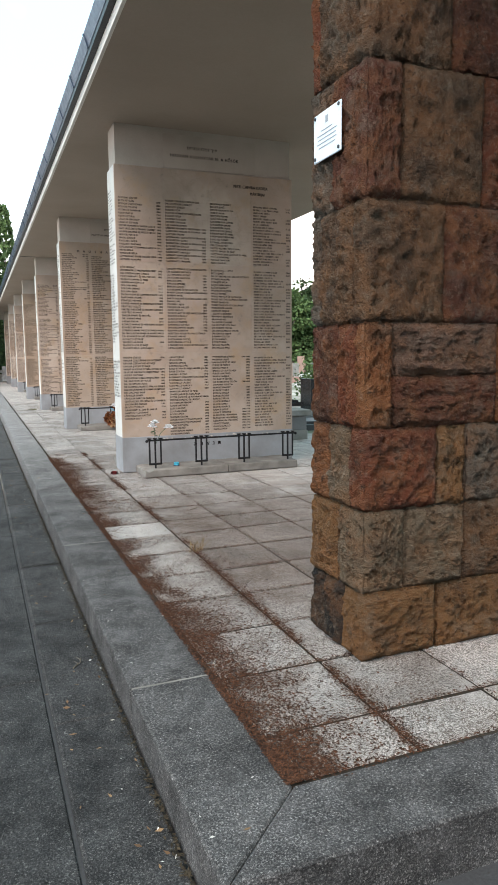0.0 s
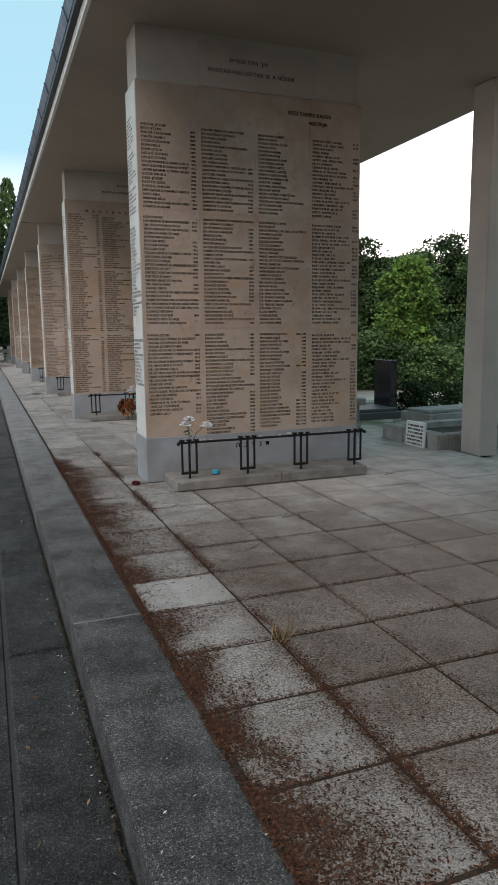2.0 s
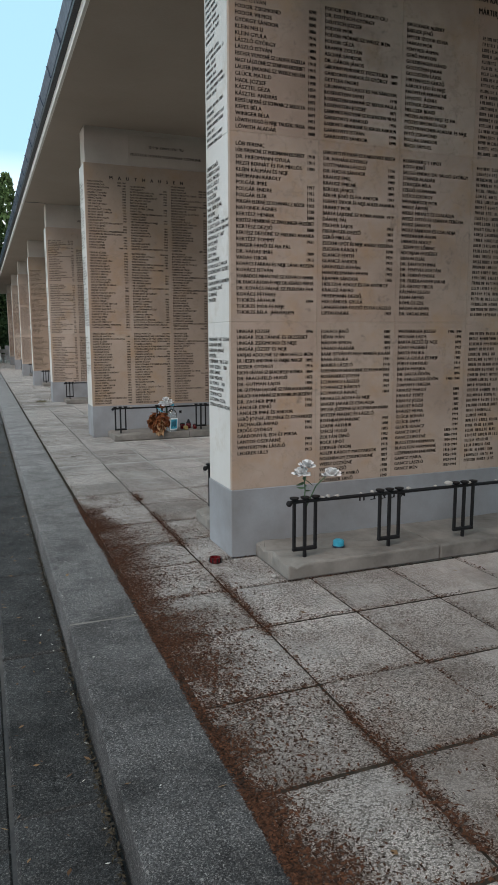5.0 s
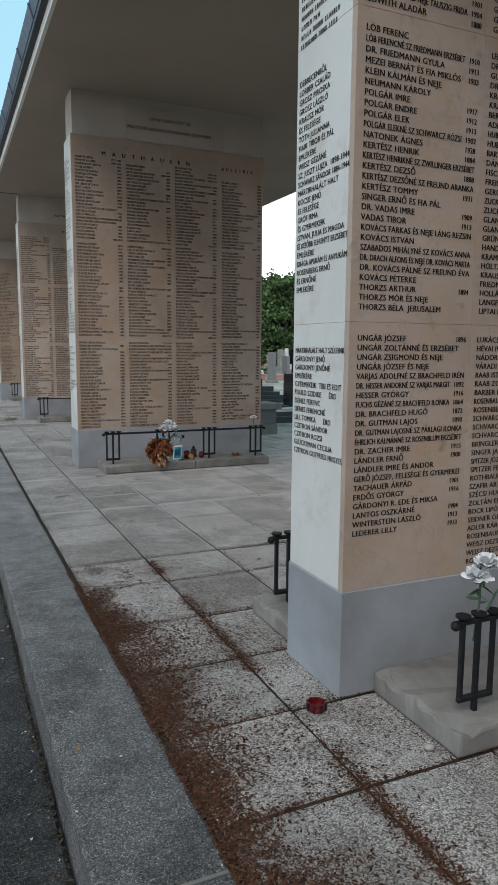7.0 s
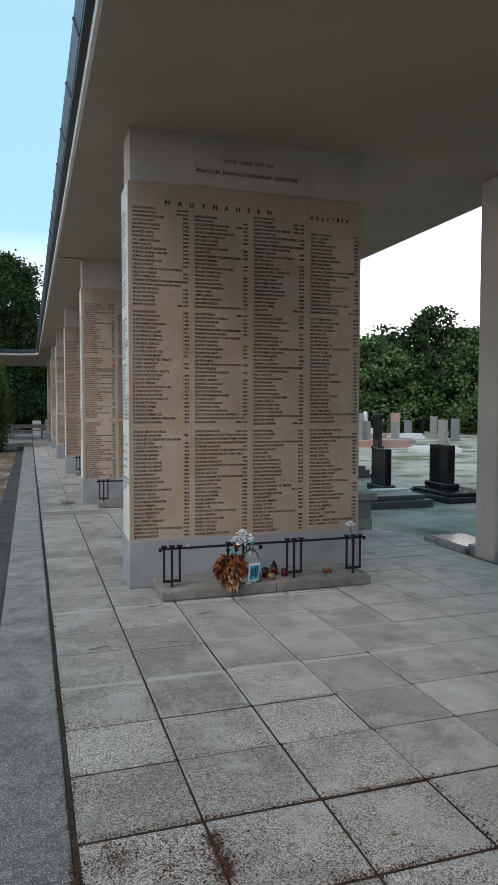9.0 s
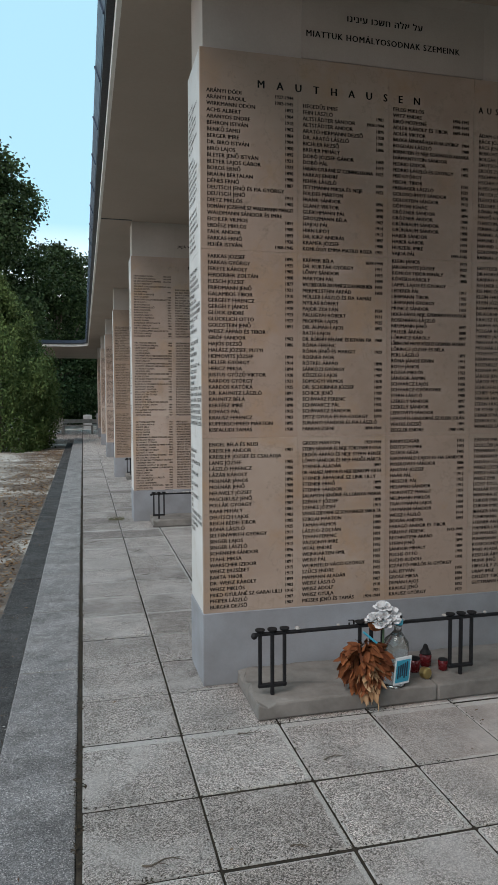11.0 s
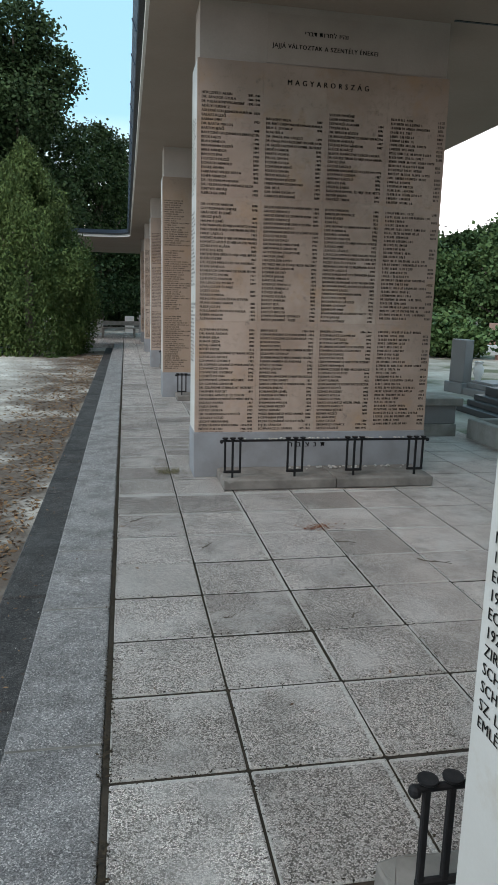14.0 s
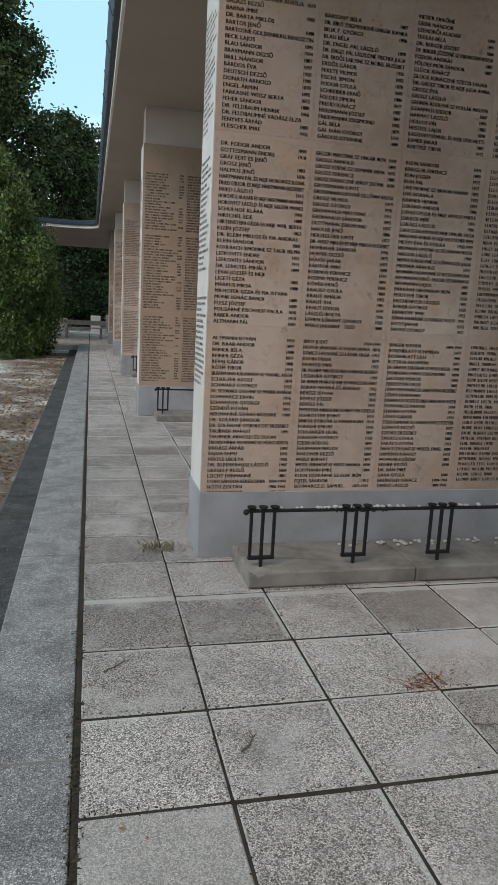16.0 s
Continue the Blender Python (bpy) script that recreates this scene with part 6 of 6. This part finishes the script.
bush("ivy_mound", "dense dark green ivy mound behind the graves", (11.3, 14.3, -0.05), 2.2, 1.2, 1.45, 5, 26000, 0.033, GREEN_MID)
bush("ivy_mound", "dense dark green ivy hedge behind the graves", (14.8, 16.0, -0.05), 2.8, 1.8, 2.1, 6, 22000, 0.036, GREEN_DARK)
bush("dwarf_conifer", "small dark green rounded conifer on a grave", (7.95, 9.1, -0.05), 0.34, 0.36, 0.62, 8, 3500, 0.018, GREEN_DARK)
bush("dwarf_conifer", "small dark green conifer on a grave", (8.8, 9.3, -0.05), 0.36, 0.34, 0.55, 9, 3000, 0.018, GREEN_DARK)
bush("low_bush", "low light green shrub at the edge of the cemetery", (12.6, 33.0, -0.05), 2.2, 1.4, 1.5, 10, 6000, 0.07, GREEN_MID)

# ---- graves ----
BLACK_GRANITE = plain("polished_black_granite", (0.012, 0.012, 0.014), 0.14, 0, 0.2, 60, 0.5, 0.01)
GREY_GRANITE = plain("grey_granite", (0.22, 0.22, 0.22), 0.5, 0, 0.5, 120)
DARK_STONE = plain("dark_grave_stone", (0.06, 0.06, 0.062), 0.45, 0, 0.4, 70)
WHITE_MARBLE = plain("white_marble", (0.66, 0.65, 0.63), 0.5, 0, 0.25, 7)
PINK_STONE = plain("pinkish_sandstone", (0.42, 0.26, 0.21), 0.7, 0, 0.3, 12)
AGED = plaster("aged_limestone_kerb", (0.34, 0.325, 0.30), (0.20, 0.19, 0.17), 5, 60, 0.4)


def stele(label, at, w, d, h, material, turn=0.0, base=0.12, base_mat=None, group="gravestones"):
    g = thing("gravestone", label, "gravestone", at, turn, group)
    part("base", box(-w / 2 - 0.07, w / 2 + 0.07, -d / 2 - 0.06, d / 2 + 0.06, -0.02, base, 0.012), base_mat or material, g)
    part("stone", box(-w / 2, w / 2, -d / 2, d / 2, base, base + h, 0.012, segments=2), material, g)
    return g


def tiers(label, at, steps, material, turn=0.0):
    """A stepped tomb. Steps: half width, half depth, height."""
    g = thing("tomb", label, "tomb", at, turn, group="tombs")
    z = -0.02
    for hx, hy, h in steps:
        part("tier", box(-hx, hx, -hy, hy, z, z + h, 0.012, segments=2), material, g)
        z += h
    return g


def stone_chest(y):
    c = thing("stone_chest", "squat grey stone block with an overhanging top slab", "stone block", (4.98, y, 0), group="stone blocks")
    part("base", box(0, 0.60, 0, 0.55, -0.02, 0.16, 0.008), AGED, c)
    part("body", box(0.015, 0.585, 0.015, 0.535, 0.162, 0.40, 0.008), GREY_GRANITE, c)
    part("top", box(-0.03, 0.66, -0.03, 0.58, 0.401, 0.50, 0.010), AGED, c)
    return c


chest = stone_chest(PIER_Y + 2.06)
copy_thing(chest, pose(4.98, PIER_Y + PIER_STEP + 2.06, 0))
copy_thing(chest, pose(5.02, PIER_Y + 2 * PIER_STEP + 1.85, 0))

EZ = -0.05
# graves beyond the first bay
g = thing("grave_border", "weathered stone border of a grave with a white name tablet", "grave border", (5.95, 5.95, EZ))
for x0, x1, y0, y1 in ((-0.30, -0.12, 0.12, 0.60), (-0.30, -0.12, -0.62, 0.10), (-0.12, 1.5, 0.46, 0.60), (-0.12, 1.5, -0.62, -0.48)):
    part("border_stone", box(x0, x1, y0, y1, -0.02, 0.24, 0.015), AGED, g)
part("bed", box(-0.12, 1.5, -0.48, 0.46, 0.02, 0.15), BED, g, "dark soil bed")
tab = thing("name_tablet", "white stone name tablet with worn dark lettering", "tablet", (5.62, 5.68, EZ), 0)
tab.matrix_world = pose(5.625, 5.72, EZ, 0, 2.5, 0)
part("slab", box(-0.03, 0.0, -0.20, 0.20, 0.01, 0.36, 0.006), WHITE_MARBLE, tab)
rg = random.Random(3)
for i in range(6):
    bm = bmesh.new()
    y = -0.16
    while y < 0.15:
        w = rg.uniform(0.012, 0.03)
        box(-0.0315, -0.0285, y, min(y + w, 0.165), 0.07 + 0.045 * i, 0.093 + 0.045 * i, bm=bm)
        y += w + rg.choice((0.007, 0.007, 0.02))
    tagged(part("lettering", bm, LETTERS, tab), kind="stuff")
tiers("grey stone tomb cover with a low sloping lid", (7.35, 7.35, EZ), ((0.75, 0.42, 0.14), (0.66, 0.34, 0.14), (0.60, 0.26, 0.05)), AGED, 4)
stele("polished black granite gravestone on a dark base", (7.5, 9.4, EZ), 0.14, 0.56, 0.86, BLACK_GRANITE)
stele("polished black granite gravestone on a dark base", (7.7, 11.2, EZ), 0.14, 0.56, 0.8, BLACK_GRANITE)
stele("tall polished black granite gravestone with pale lettering", (15.4, 18.7, EZ), 0.85, 0.18, 1.05, BLACK_GRANITE, -25)
tiers("low black granite tomb cover", (6.6, 9.0, EZ), ((0.75, 0.42, 0.14), (0.68, 0.36, 0.06)), DARK_STONE)
tiers("low grey tomb cover", (6.7, 10.6, EZ), ((0.75, 0.42, 0.16), (0.68, 0.36, 0.08)), GREY_GRANITE)
# beyond the second bay
stele("polished black granite gravestone", (8.1, 16.95, EZ), 0.14, 0.60, 0.74, BLACK_GRANITE)
tiers("stepped black granite tomb", (8.75, 15.45, EZ), ((0.55, 0.75, 0.13), (0.45, 0.62, 0.06)), BLACK_GRANITE)
stele("tall polished black granite gravestone on a stepped tomb", (8.75, 15.75, EZ + 0.19), 0.16, 0.62, 0.72, BLACK_GRANITE, 0, 0.08)
tiers("long low dark tomb cover", (6.9, 14.9, EZ), ((0.85, 0.42, 0.15), (0.75, 0.32, 0.08)), DARK_STONE)
tiers("white marble grave ledge", (7.7, 15.9, EZ), ((0.42, 0.12, 0.14), (0.38, 0.1, 0.04)), WHITE_MARBLE)
flat = thing("flat_tablet", "tilted dark stone tablet with a pale border", "tablet", (6.17, 11.4, EZ))
part("slab", box(-0.30, 0.30, -0.42, 0.42, 0.03, 0.10, 0.01), AGED, flat)
part("face", box(-0.24, 0.24, -0.36, 0.36, 0.098, 0.106, 0.003), BLACK_GRANITE, flat)
# beyond the third bay
stele("plain grey granite gravestone", (8.15, 22.9, EZ), 0.2, 0.46, 0.86, GREY_GRANITE, 10, 0.22)
tiers("grey stone tomb with a pale cover", (9.0, 22.3, EZ), ((0.9, 0.5, 0.16), (0.8, 0.42, 0.1), (0.74, 0.36, 0.05)), GREY_GRANITE, 5)
urn = thing("stone_urn", "white marble urn beside a gravestone", "urn", (8.35, 22.55, EZ + 0.19))
part("urn", turned([(0.07, 0), (0.075, 0.02), (0.035, 0.06), (0.05, 0.10), (0.10, 0.24), (0.11, 0.34), (0.07, 0.41), (0.08, 0.45), (0.10, 0.47)], 20), WHITE_MARBLE, urn, smooth=True)
tiers("stepped dark stone tomb with ribbed tiers", (8.05, 19.85, EZ), ((1.15, 0.7, 0.12), (1.0, 0.62, 0.10), (0.92, 0.56, 0.09), (0.78, 0.46, 0.14), (0.5, 0.34, 0.2)), DARK_STONE, 0)
g2 = thing("grave_border", "weathered stone trough border of a grave", "grave border", (6.35, 17.4, EZ))
for x0, x1, y0, y1 in ((-0.62, -0.50, -0.5, 0.55), (-0.50, 0.8, 0.43, 0.55), (-0.50, 0.8, -0.5, -0.38)):
    part("border_stone", box(x0, x1, y0, y1, -0.02, 0.30, 0.012), AGED, g2)
part("bed", box(-0.50, 0.8, -0.38, 0.43, 0.0, 0.22), BED, g2, "dark soil bed")
obel = thing("obelisk", "white marble obelisk far among the graves", "obelisk", (20.3, 41.0, EZ))
part("base", box(-0.4, 0.4, -0.4, 0.4, -0.02, 0.5, 0.02), WHITE_MARBLE, obel)
part("shaft", rod((0, 0, 0.5), (0, 0, 1.5), 0.24, 4, None, 0.13), WHITE_MARBLE, obel)
rg = random.Random(19)
for i in range(44):
    u = rg.random()
    y = 27 + 28 * u
    x = 10.0 + 0.28 * (y - 20) + rg.uniform(0, 9.5)
    m = (GREY_GRANITE, BLACK_GRANITE, WHITE_MARBLE, AGED, PINK_STONE, GREY_GRANITE, AGED)[rg.randrange(7)]
    word = {GREY_GRANITE: "grey granite", BLACK_GRANITE: "black granite", WHITE_MARBLE: "white marble", AGED: "aged limestone", PINK_STONE: "pinkish sandstone"}[m]
    if i % 3 == 2:
        tiers("low %s tomb cover among the graves" % word, (x, y, EZ), ((0.9, 0.5, 0.18), (0.8, 0.4, rg.uniform(0.05, 0.2))), m, rg.uniform(-6, 6))
    else:
        stele("%s gravestone among the graves" % word, (x, y, EZ), 0.16, rg.uniform(0.45, 0.8), rg.uniform(0.7, 1.35), m, rg.uniform(-8, 8))
for i in range(16):
    stele("small grey gravestone beyond the far wing", (-9 + 1.3 * i + rg.uniform(-0.4, 0.4), 50 + rg.uniform(-2, 5), GY), 0.5, 0.16, rg.uniform(0.6, 1.1), (GREY_GRANITE, AGED, WHITE_MARBLE)[i % 3], rg.uniform(-8, 8), group="gravestones behind the wing")
bench = thing("bench", "plain grey bench at the end of the terrace", "bench", (1.1, 42.0, 0))
for x in (-0.7, 0.7):
    part("leg", box(x - 0.05, x + 0.05, -0.18, 0.18, 0, 0.42, 0.01), CONCRETE, bench)
for yy in (-0.14, 0.0, 0.14):
    part("seat_board", box(-0.95, 0.95, yy - 0.06, yy + 0.06, 0.421, 0.465, 0.008), AGED, bench)
part("back_board", box(-0.95, 0.95, 0.19, 0.23, 0.55, 0.75, 0.008), AGED, bench)

# ---- kerb stones and the lower step ----
kerb = thing("kerb", "row of grey concrete kerb stones along the terrace", "kerb", (0, 0, 0), kind="structure")
ys = [END_Y - 0.33, -0.55, 1.87, 4.28, 6.63, 8.91, 11.01, 12.25, 13.43, 14.31, 16.3, 18.3]
while ys[-1] < WING_Y - 1.6:
    ys.append(ys[-1] + 2.0)
for i, (a, b) in enumerate(zip(ys, ys[1:])):
    if i == 0:
        bm = prism([(KERB_OUT, a), (KERB_IN, END_Y), (KERB_IN, b - 0.004), (KERB_OUT, b - 0.004)], -0.45, 0.0)
        bmesh.ops.bevel(bm, geom=bm.edges[:], offset=0.008, segments=1, affect="EDGES")
    else:
        bm = box(KERB_OUT, KERB_IN, a + 0.005, b - 0.005, -0.45, 0.0, 0.010, segments=2)
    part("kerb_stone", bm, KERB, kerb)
    if b < 20:
        part("mortar_joint", box(KERB_OUT + 0.006, KERB_IN - 0.006, b - 0.006, b + 0.006, -0.30, -0.0025), CONCRETE, kerb)
ex = [KERB_OUT, 2.9, 4.6, 6.0]
for i, (a, b) in enumerate(zip(ex, ex[1:])):
    if i == 0:
        bm = prism([(KERB_OUT + 0.004, END_Y - 0.33), (b - 0.004, END_Y - 0.33), (b - 0.004, END_Y), (KERB_IN + 0.004, END_Y)], -0.45, 0.0)
        bmesh.ops.bevel(bm, geom=bm.edges[:], offset=0.008, segments=1, affect="EDGES")
    else:
        bm = box(a, b - 0.004, END_Y - 0.33, END_Y, -0.45, 0.0, 0.010, segments=2)
    part("kerb_stone", bm, KERB, kerb)
low = thing("lower_step", "lower dark concrete step along the kerb", "step", (0, 0, 0), kind="structure")
y = END_Y - 2.6
while y < WING_Y - 1.5:
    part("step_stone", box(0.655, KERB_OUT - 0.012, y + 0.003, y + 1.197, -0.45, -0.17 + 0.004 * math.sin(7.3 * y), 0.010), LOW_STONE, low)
    y += 1.2
outer = thing("path_edging", "dark concrete strip outside the lower step", "edging", (0, 0, 0), kind="structure")
y = END_Y - 3.0
while y < 8.0:
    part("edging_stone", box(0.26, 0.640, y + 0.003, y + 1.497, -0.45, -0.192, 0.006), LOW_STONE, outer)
    y += 1.5

# ---- paving slabs ----
joined = bmesh.new()
count = 0
rg = random.Random(8)
cache = {}
for j, (y0, y1) in enumerate(zip(ROWS_Y, ROWS_Y[1:])):
    for i, (x0, x1) in enumerate(zip(LINES, LINES[1:])):
        near = i < 5 and y1 < 28.5 and count < 300
        g, gy = 0.0056, 0.0095
        if near:
            key = (round(x1 - x0, 3), round(y1 - y0, 2))
            if key not in cache:
                cache[key] = mesh_of(box(0, x1 - x0 - 2 * g, 0, y1 - y0 - 2 * gy, -0.035, 0.0, 0.005), "paving_slab", SLAB)
            pale = i == 0 and y0 < 2.1 < y1 or (i == 0 and y0 < 13.8 < y1)
            if pale:
                key = ("pale", round(y1 - y0, 2))
                cache.setdefault(key, mesh_of(box(0, x1 - x0 - 2 * g, 0, y1 - y0 - 2 * gy, -0.035, 0.0, 0.006), "paving_slab", NEW_SLAB))
            s = part("paving_slab", cache[key], SLAB, floor, "paler replaced slab" if pale else "")
            s.matrix_world = pose(x0 + g, y0 + gy, rg.uniform(-0.004, 0.002), rg.uniform(-0.25, 0.25), rg.uniform(-0.25, 0.25), rg.uniform(-0.25, 0.25))
            count += 1
        else:
            z = rg.uniform(-0.004, 0.001)
            q = [(x0 + g, y0 + gy), (x1 - g, y0 + gy), (x1 - g, y1 - gy), (x0 + g, y1 - gy)]
            lo = [joined.verts.new((*p, -0.035)) for p in q]
            hi = [joined.verts.new((*p, z)) for p in q]
            joined.faces.new(hi)
            for k in range(4):
                joined.faces.new((lo[k], lo[(k + 1) % 4], hi[(k + 1) % 4], hi[k]))
rest = part("paving_slabs", joined, SLAB, floor)
tagged(rest, kind="stuff")

# ---- needles, leaves and twigs ----
NEEDLES = needles_mat("rusty_needles", (0.018, 0.009, 0.006), (0.115, 0.045, 0.022))
MOSSY = needles_mat("dark_moss_crumbs", (0.02, 0.016, 0.011), (0.06, 0.044, 0.027))
FALLEN = needles_mat("fallen_leaf", (0.07, 0.035, 0.02), (0.28, 0.17, 0.09))


def litter(spots, material, name, label, size, flat=0.35, seed=1):
    rng = np.random.default_rng(seed)
    c = np.array(spots)
    n = len(c)
    a = rng.random(n) * 2 * np.pi
    d = np.stack([np.cos(a), np.sin(a), rng.uniform(-flat, flat, n) * 0.6], axis=1)
    s = np.stack([-np.sin(a), np.cos(a), rng.uniform(-flat, flat, n)], axis=1)
    half = (rng.uniform(0.6, 1.4, n) * size)[:, None]
    thin = half * rng.uniform(0.18, 0.5, n)[:, None]
    v = np.stack([c - d * half, c - s * thin, c + d * half, c + s * thin], axis=1).reshape(-1, 3)
    me = bpy.data.meshes.new(name)
    me.from_pydata(v.tolist(), [], np.arange(4 * n).reshape(-1, 4).tolist())
    return tagged(part(name, me, material), label, "litter", kind="stuff")


rn = np.random.default_rng(17)


def drift(n, y0, y1, xmax, power):
    """Needles swept against the kerb, thinning inwards and breaking up in patches."""
    out = []
    while len(out) < n:
        y = rn.uniform(y0, y1)
        x = KERB_IN - 0.02 + abs(rn.normal()) * power
        p = noise.noise(Vector((x * 2.2, y * 1.1, 3.0))) + 0.6 * noise.noise(Vector((x * 6, y * 5, 9.0)))
        keep = 0.6 + 1.1 * p - 0.35 * max(0.0, (x - KERB_IN) / xmax)
        if 1.335 < x < 1.825 and 1.85 < y < 2.28 and rn.random() < 0.9:
            continue
        if x < KERB_IN + xmax and rn.random() < keep:
            out.append((x, y, 0.004 + rn.uniform(0, 0.005)))
    return out


def joint_fill(n, y0, y1):
    out = []
    for _ in range(n):
        if rn.random() < 0.5:
            x, y = LINES[rn.integers(0, 5)] + rn.normal() * 0.012, rn.uniform(y0, y1)
        else:
            ln = [v for v in ROWS_Y if y0 < v < y1]
            x, y = rn.uniform(1.34, 3.0), ln[rn.integers(0, len(ln))] + rn.normal() * 0.012
        out.append((x, y, 0.002 + rn.uniform(0, 0.004)))
    return out


litter(drift(60000, END_Y, 6.95, 0.5, 0.13), NEEDLES, "needle_drift", "rust-brown fallen needles drifted along the kerb", 0.0065, 0.5, 1)
litter(drift(17000, END_Y, 6.9, 1.3, 0.42), NEEDLES, "needle_scatter", "scattered rust-brown needles on the slabs", 0.007, 0.4, 2)
line = [(LINES[1] + rn.normal() * (0.016 + 0.02 * rn.random()), rn.uniform(END_Y, 6.9), 0.004 + rn.uniform(0, 0.005)) for _ in range(15000)]
litter([q for q in line if noise.noise(Vector((q[0], q[1] * 1.3, 5.0))) > -0.25], NEEDLES, "line_needles", "reddish needles lying in the long slab joint", 0.0065, 0.5, 9)
litter(joint_fill(19000, END_Y, 7.0), NEEDLES, "joint_needles", "needles caught in the slab joints", 0.007, 0.4, 3)
litter(joint_fill(11000, 7.0, 19), MOSSY, "joint_moss", "dark moss crumbs in the slab joints", 0.006, 0.5, 4)
edge = [(KERB_IN + rn.normal() * 0.012 + 0.01, rn.uniform(7, 24), 0.003) for _ in range(5200)]
litter([q for q in edge if noise.noise(Vector((0.0, q[1] * 2.4, 8.0))) > -0.12], MOSSY, "edge_moss", "moss and crumbs along the kerb joint", 0.008, 0.5, 5)
litter([(0.62 - abs(rn.normal()) * 0.75, rn.uniform(8, 34), -0.192) for _ in range(11000)], FALLEN, "fallen_leaves", "brown fallen leaves on the sandy ground", 0.028, 0.6, 6)
litter([(x, y, -0.166 if 0.6 < x < 0.95 else 0.003) for x, y in ((rn.uniform(0.62, 0.93) if rn.random() < 0.6 else rn.uniform(0.97, 5.0), rn.uniform(-1.6, 18)) for _ in range(420))],
       FALLEN, "leaf_bits", "bits of dry leaf on step and slabs", 0.013, 0.5, 8)


litter([(KERB_OUT - 0.012 - abs(rn.normal()) * 0.014, rn.uniform(-1.6, 14), -0.164 + rn.uniform(0, 0.004)) for _ in range(3600)], MOSSY, "step_crumbs", "dark crumbs gathered at the foot of the kerb", 0.009, 0.6, 21)
PALE_BITS = needles_mat("pale_bits", (0.25, 0.23, 0.20), (0.62, 0.60, 0.56))
litter([(KERB_OUT - 0.02 - abs(rn.normal()) * 0.05, rn.uniform(-1.6, 14), -0.163) for _ in range(170)] + [(rn.uniform(0.97, 1.30), rn.uniform(-1.6, 12), 0.004) for _ in range(90)],
       PALE_BITS, "pale_bits", "small pale scraps on step and kerb", 0.008, 0.5, 22)


def twig(at, length, turn, seed):
    rg = random.Random(seed)
    t = thing("twig", "thin dark dry twig lying on the slabs", "twig", at, turn, "twigs")
    bm = bmesh.new()
    p = Vector((0, 0, 0.006))
    for i in range(5):
        q = p + Vector((length / 5, rg.uniform(-0.15, 0.15) * length / 2, rg.uniform(-0.001, 0.002)))
        rod(p, q, 0.004 - 0.0005 * i, 6, bm, 0.0035 - 0.0005 * i)
        if i in (1, 3):
            rod(q, q + Vector((0.03, rg.choice((-1, 1)) * 0.03, 0.003)), 0.0022, 5, bm, 0.001)
        p = q
    part("stick", bm, BARK, t)


for i, (x, y, ln, tn) in enumerate(((3.28, 13.9, 0.22, -35), (1.9, 14.25, 0.12, 60), (1.43, 14.86, 0.14, 30), (2.57, 13.12, 0.06, 60), (1.9, 13.21, 0.05, 0), (2.84, 14.28, 0.14, -20), (1.55, 9.07, 0.14, 10),
                                    (2.436, 9.6, 0.08, 20), (2.1, 9.94, 0.1, -10), (2.1, 9.05, 0.05, 0), (2.7, 3.25, 0.16, 5), (2.186, 2.62, 0.08, 20), (4.3, 4.33, 0.12, 10), (0.8, 0.1, 0.12, 70))):
    twig((x, y, 0.0 if x > 0.96 else -0.17), ln, tn, 200 + i)
clump = thing("leaf_pile", "small heap of reddish dry needles and leaves on a slab", "dry leaves", (2.80, 14.60, 0.0))
rg = random.Random(6)
leaf_fan(clump, [((rg.gauss(0, 0.07), rg.gauss(0, 0.035), 0.003 + 0.006 * rg.random()), (rg.uniform(-1, 1), rg.uniform(-1, 1), 0.10)) for _ in range(130)], DRY, 0.028, 301, broad=0.5)
weed = thing("grass_tuft", "thin dry grass tuft growing in a slab joint", "grass", (1.842, 1.30, 0))
STRAW = needles_mat("dry_straw", (0.16, 0.10, 0.05), (0.36, 0.26, 0.14))
leaf_fan(weed, [((rg.gauss(0, 0.03), rg.gauss(0, 0.02), 0), (rg.uniform(-0.7, 0.7), rg.uniform(-0.7, 0.7), 1)) for _ in range(26)], STRAW, 0.11, 302, "blades", 0.10)
WEED = needles_mat("weed_green", (0.09, 0.085, 0.05), (0.21, 0.19, 0.12))
weed2 = thing("weed_tuft", "green and dry weeds at the foot of the pier", "weed", (1.80, 16.35, 0))
leaf_fan(weed2, [((rg.gauss(0, 0.06), rg.gauss(0, 0.05), 0), (rg.uniform(-1, 1), rg.uniform(-1, 1), 0.8)) for _ in range(110)], WEED, 0.05, 303, "blades", 0.5)

for plant in (clump, weed, weed2):
    for o in plant.children:
        tagged(o, kind="stuff")
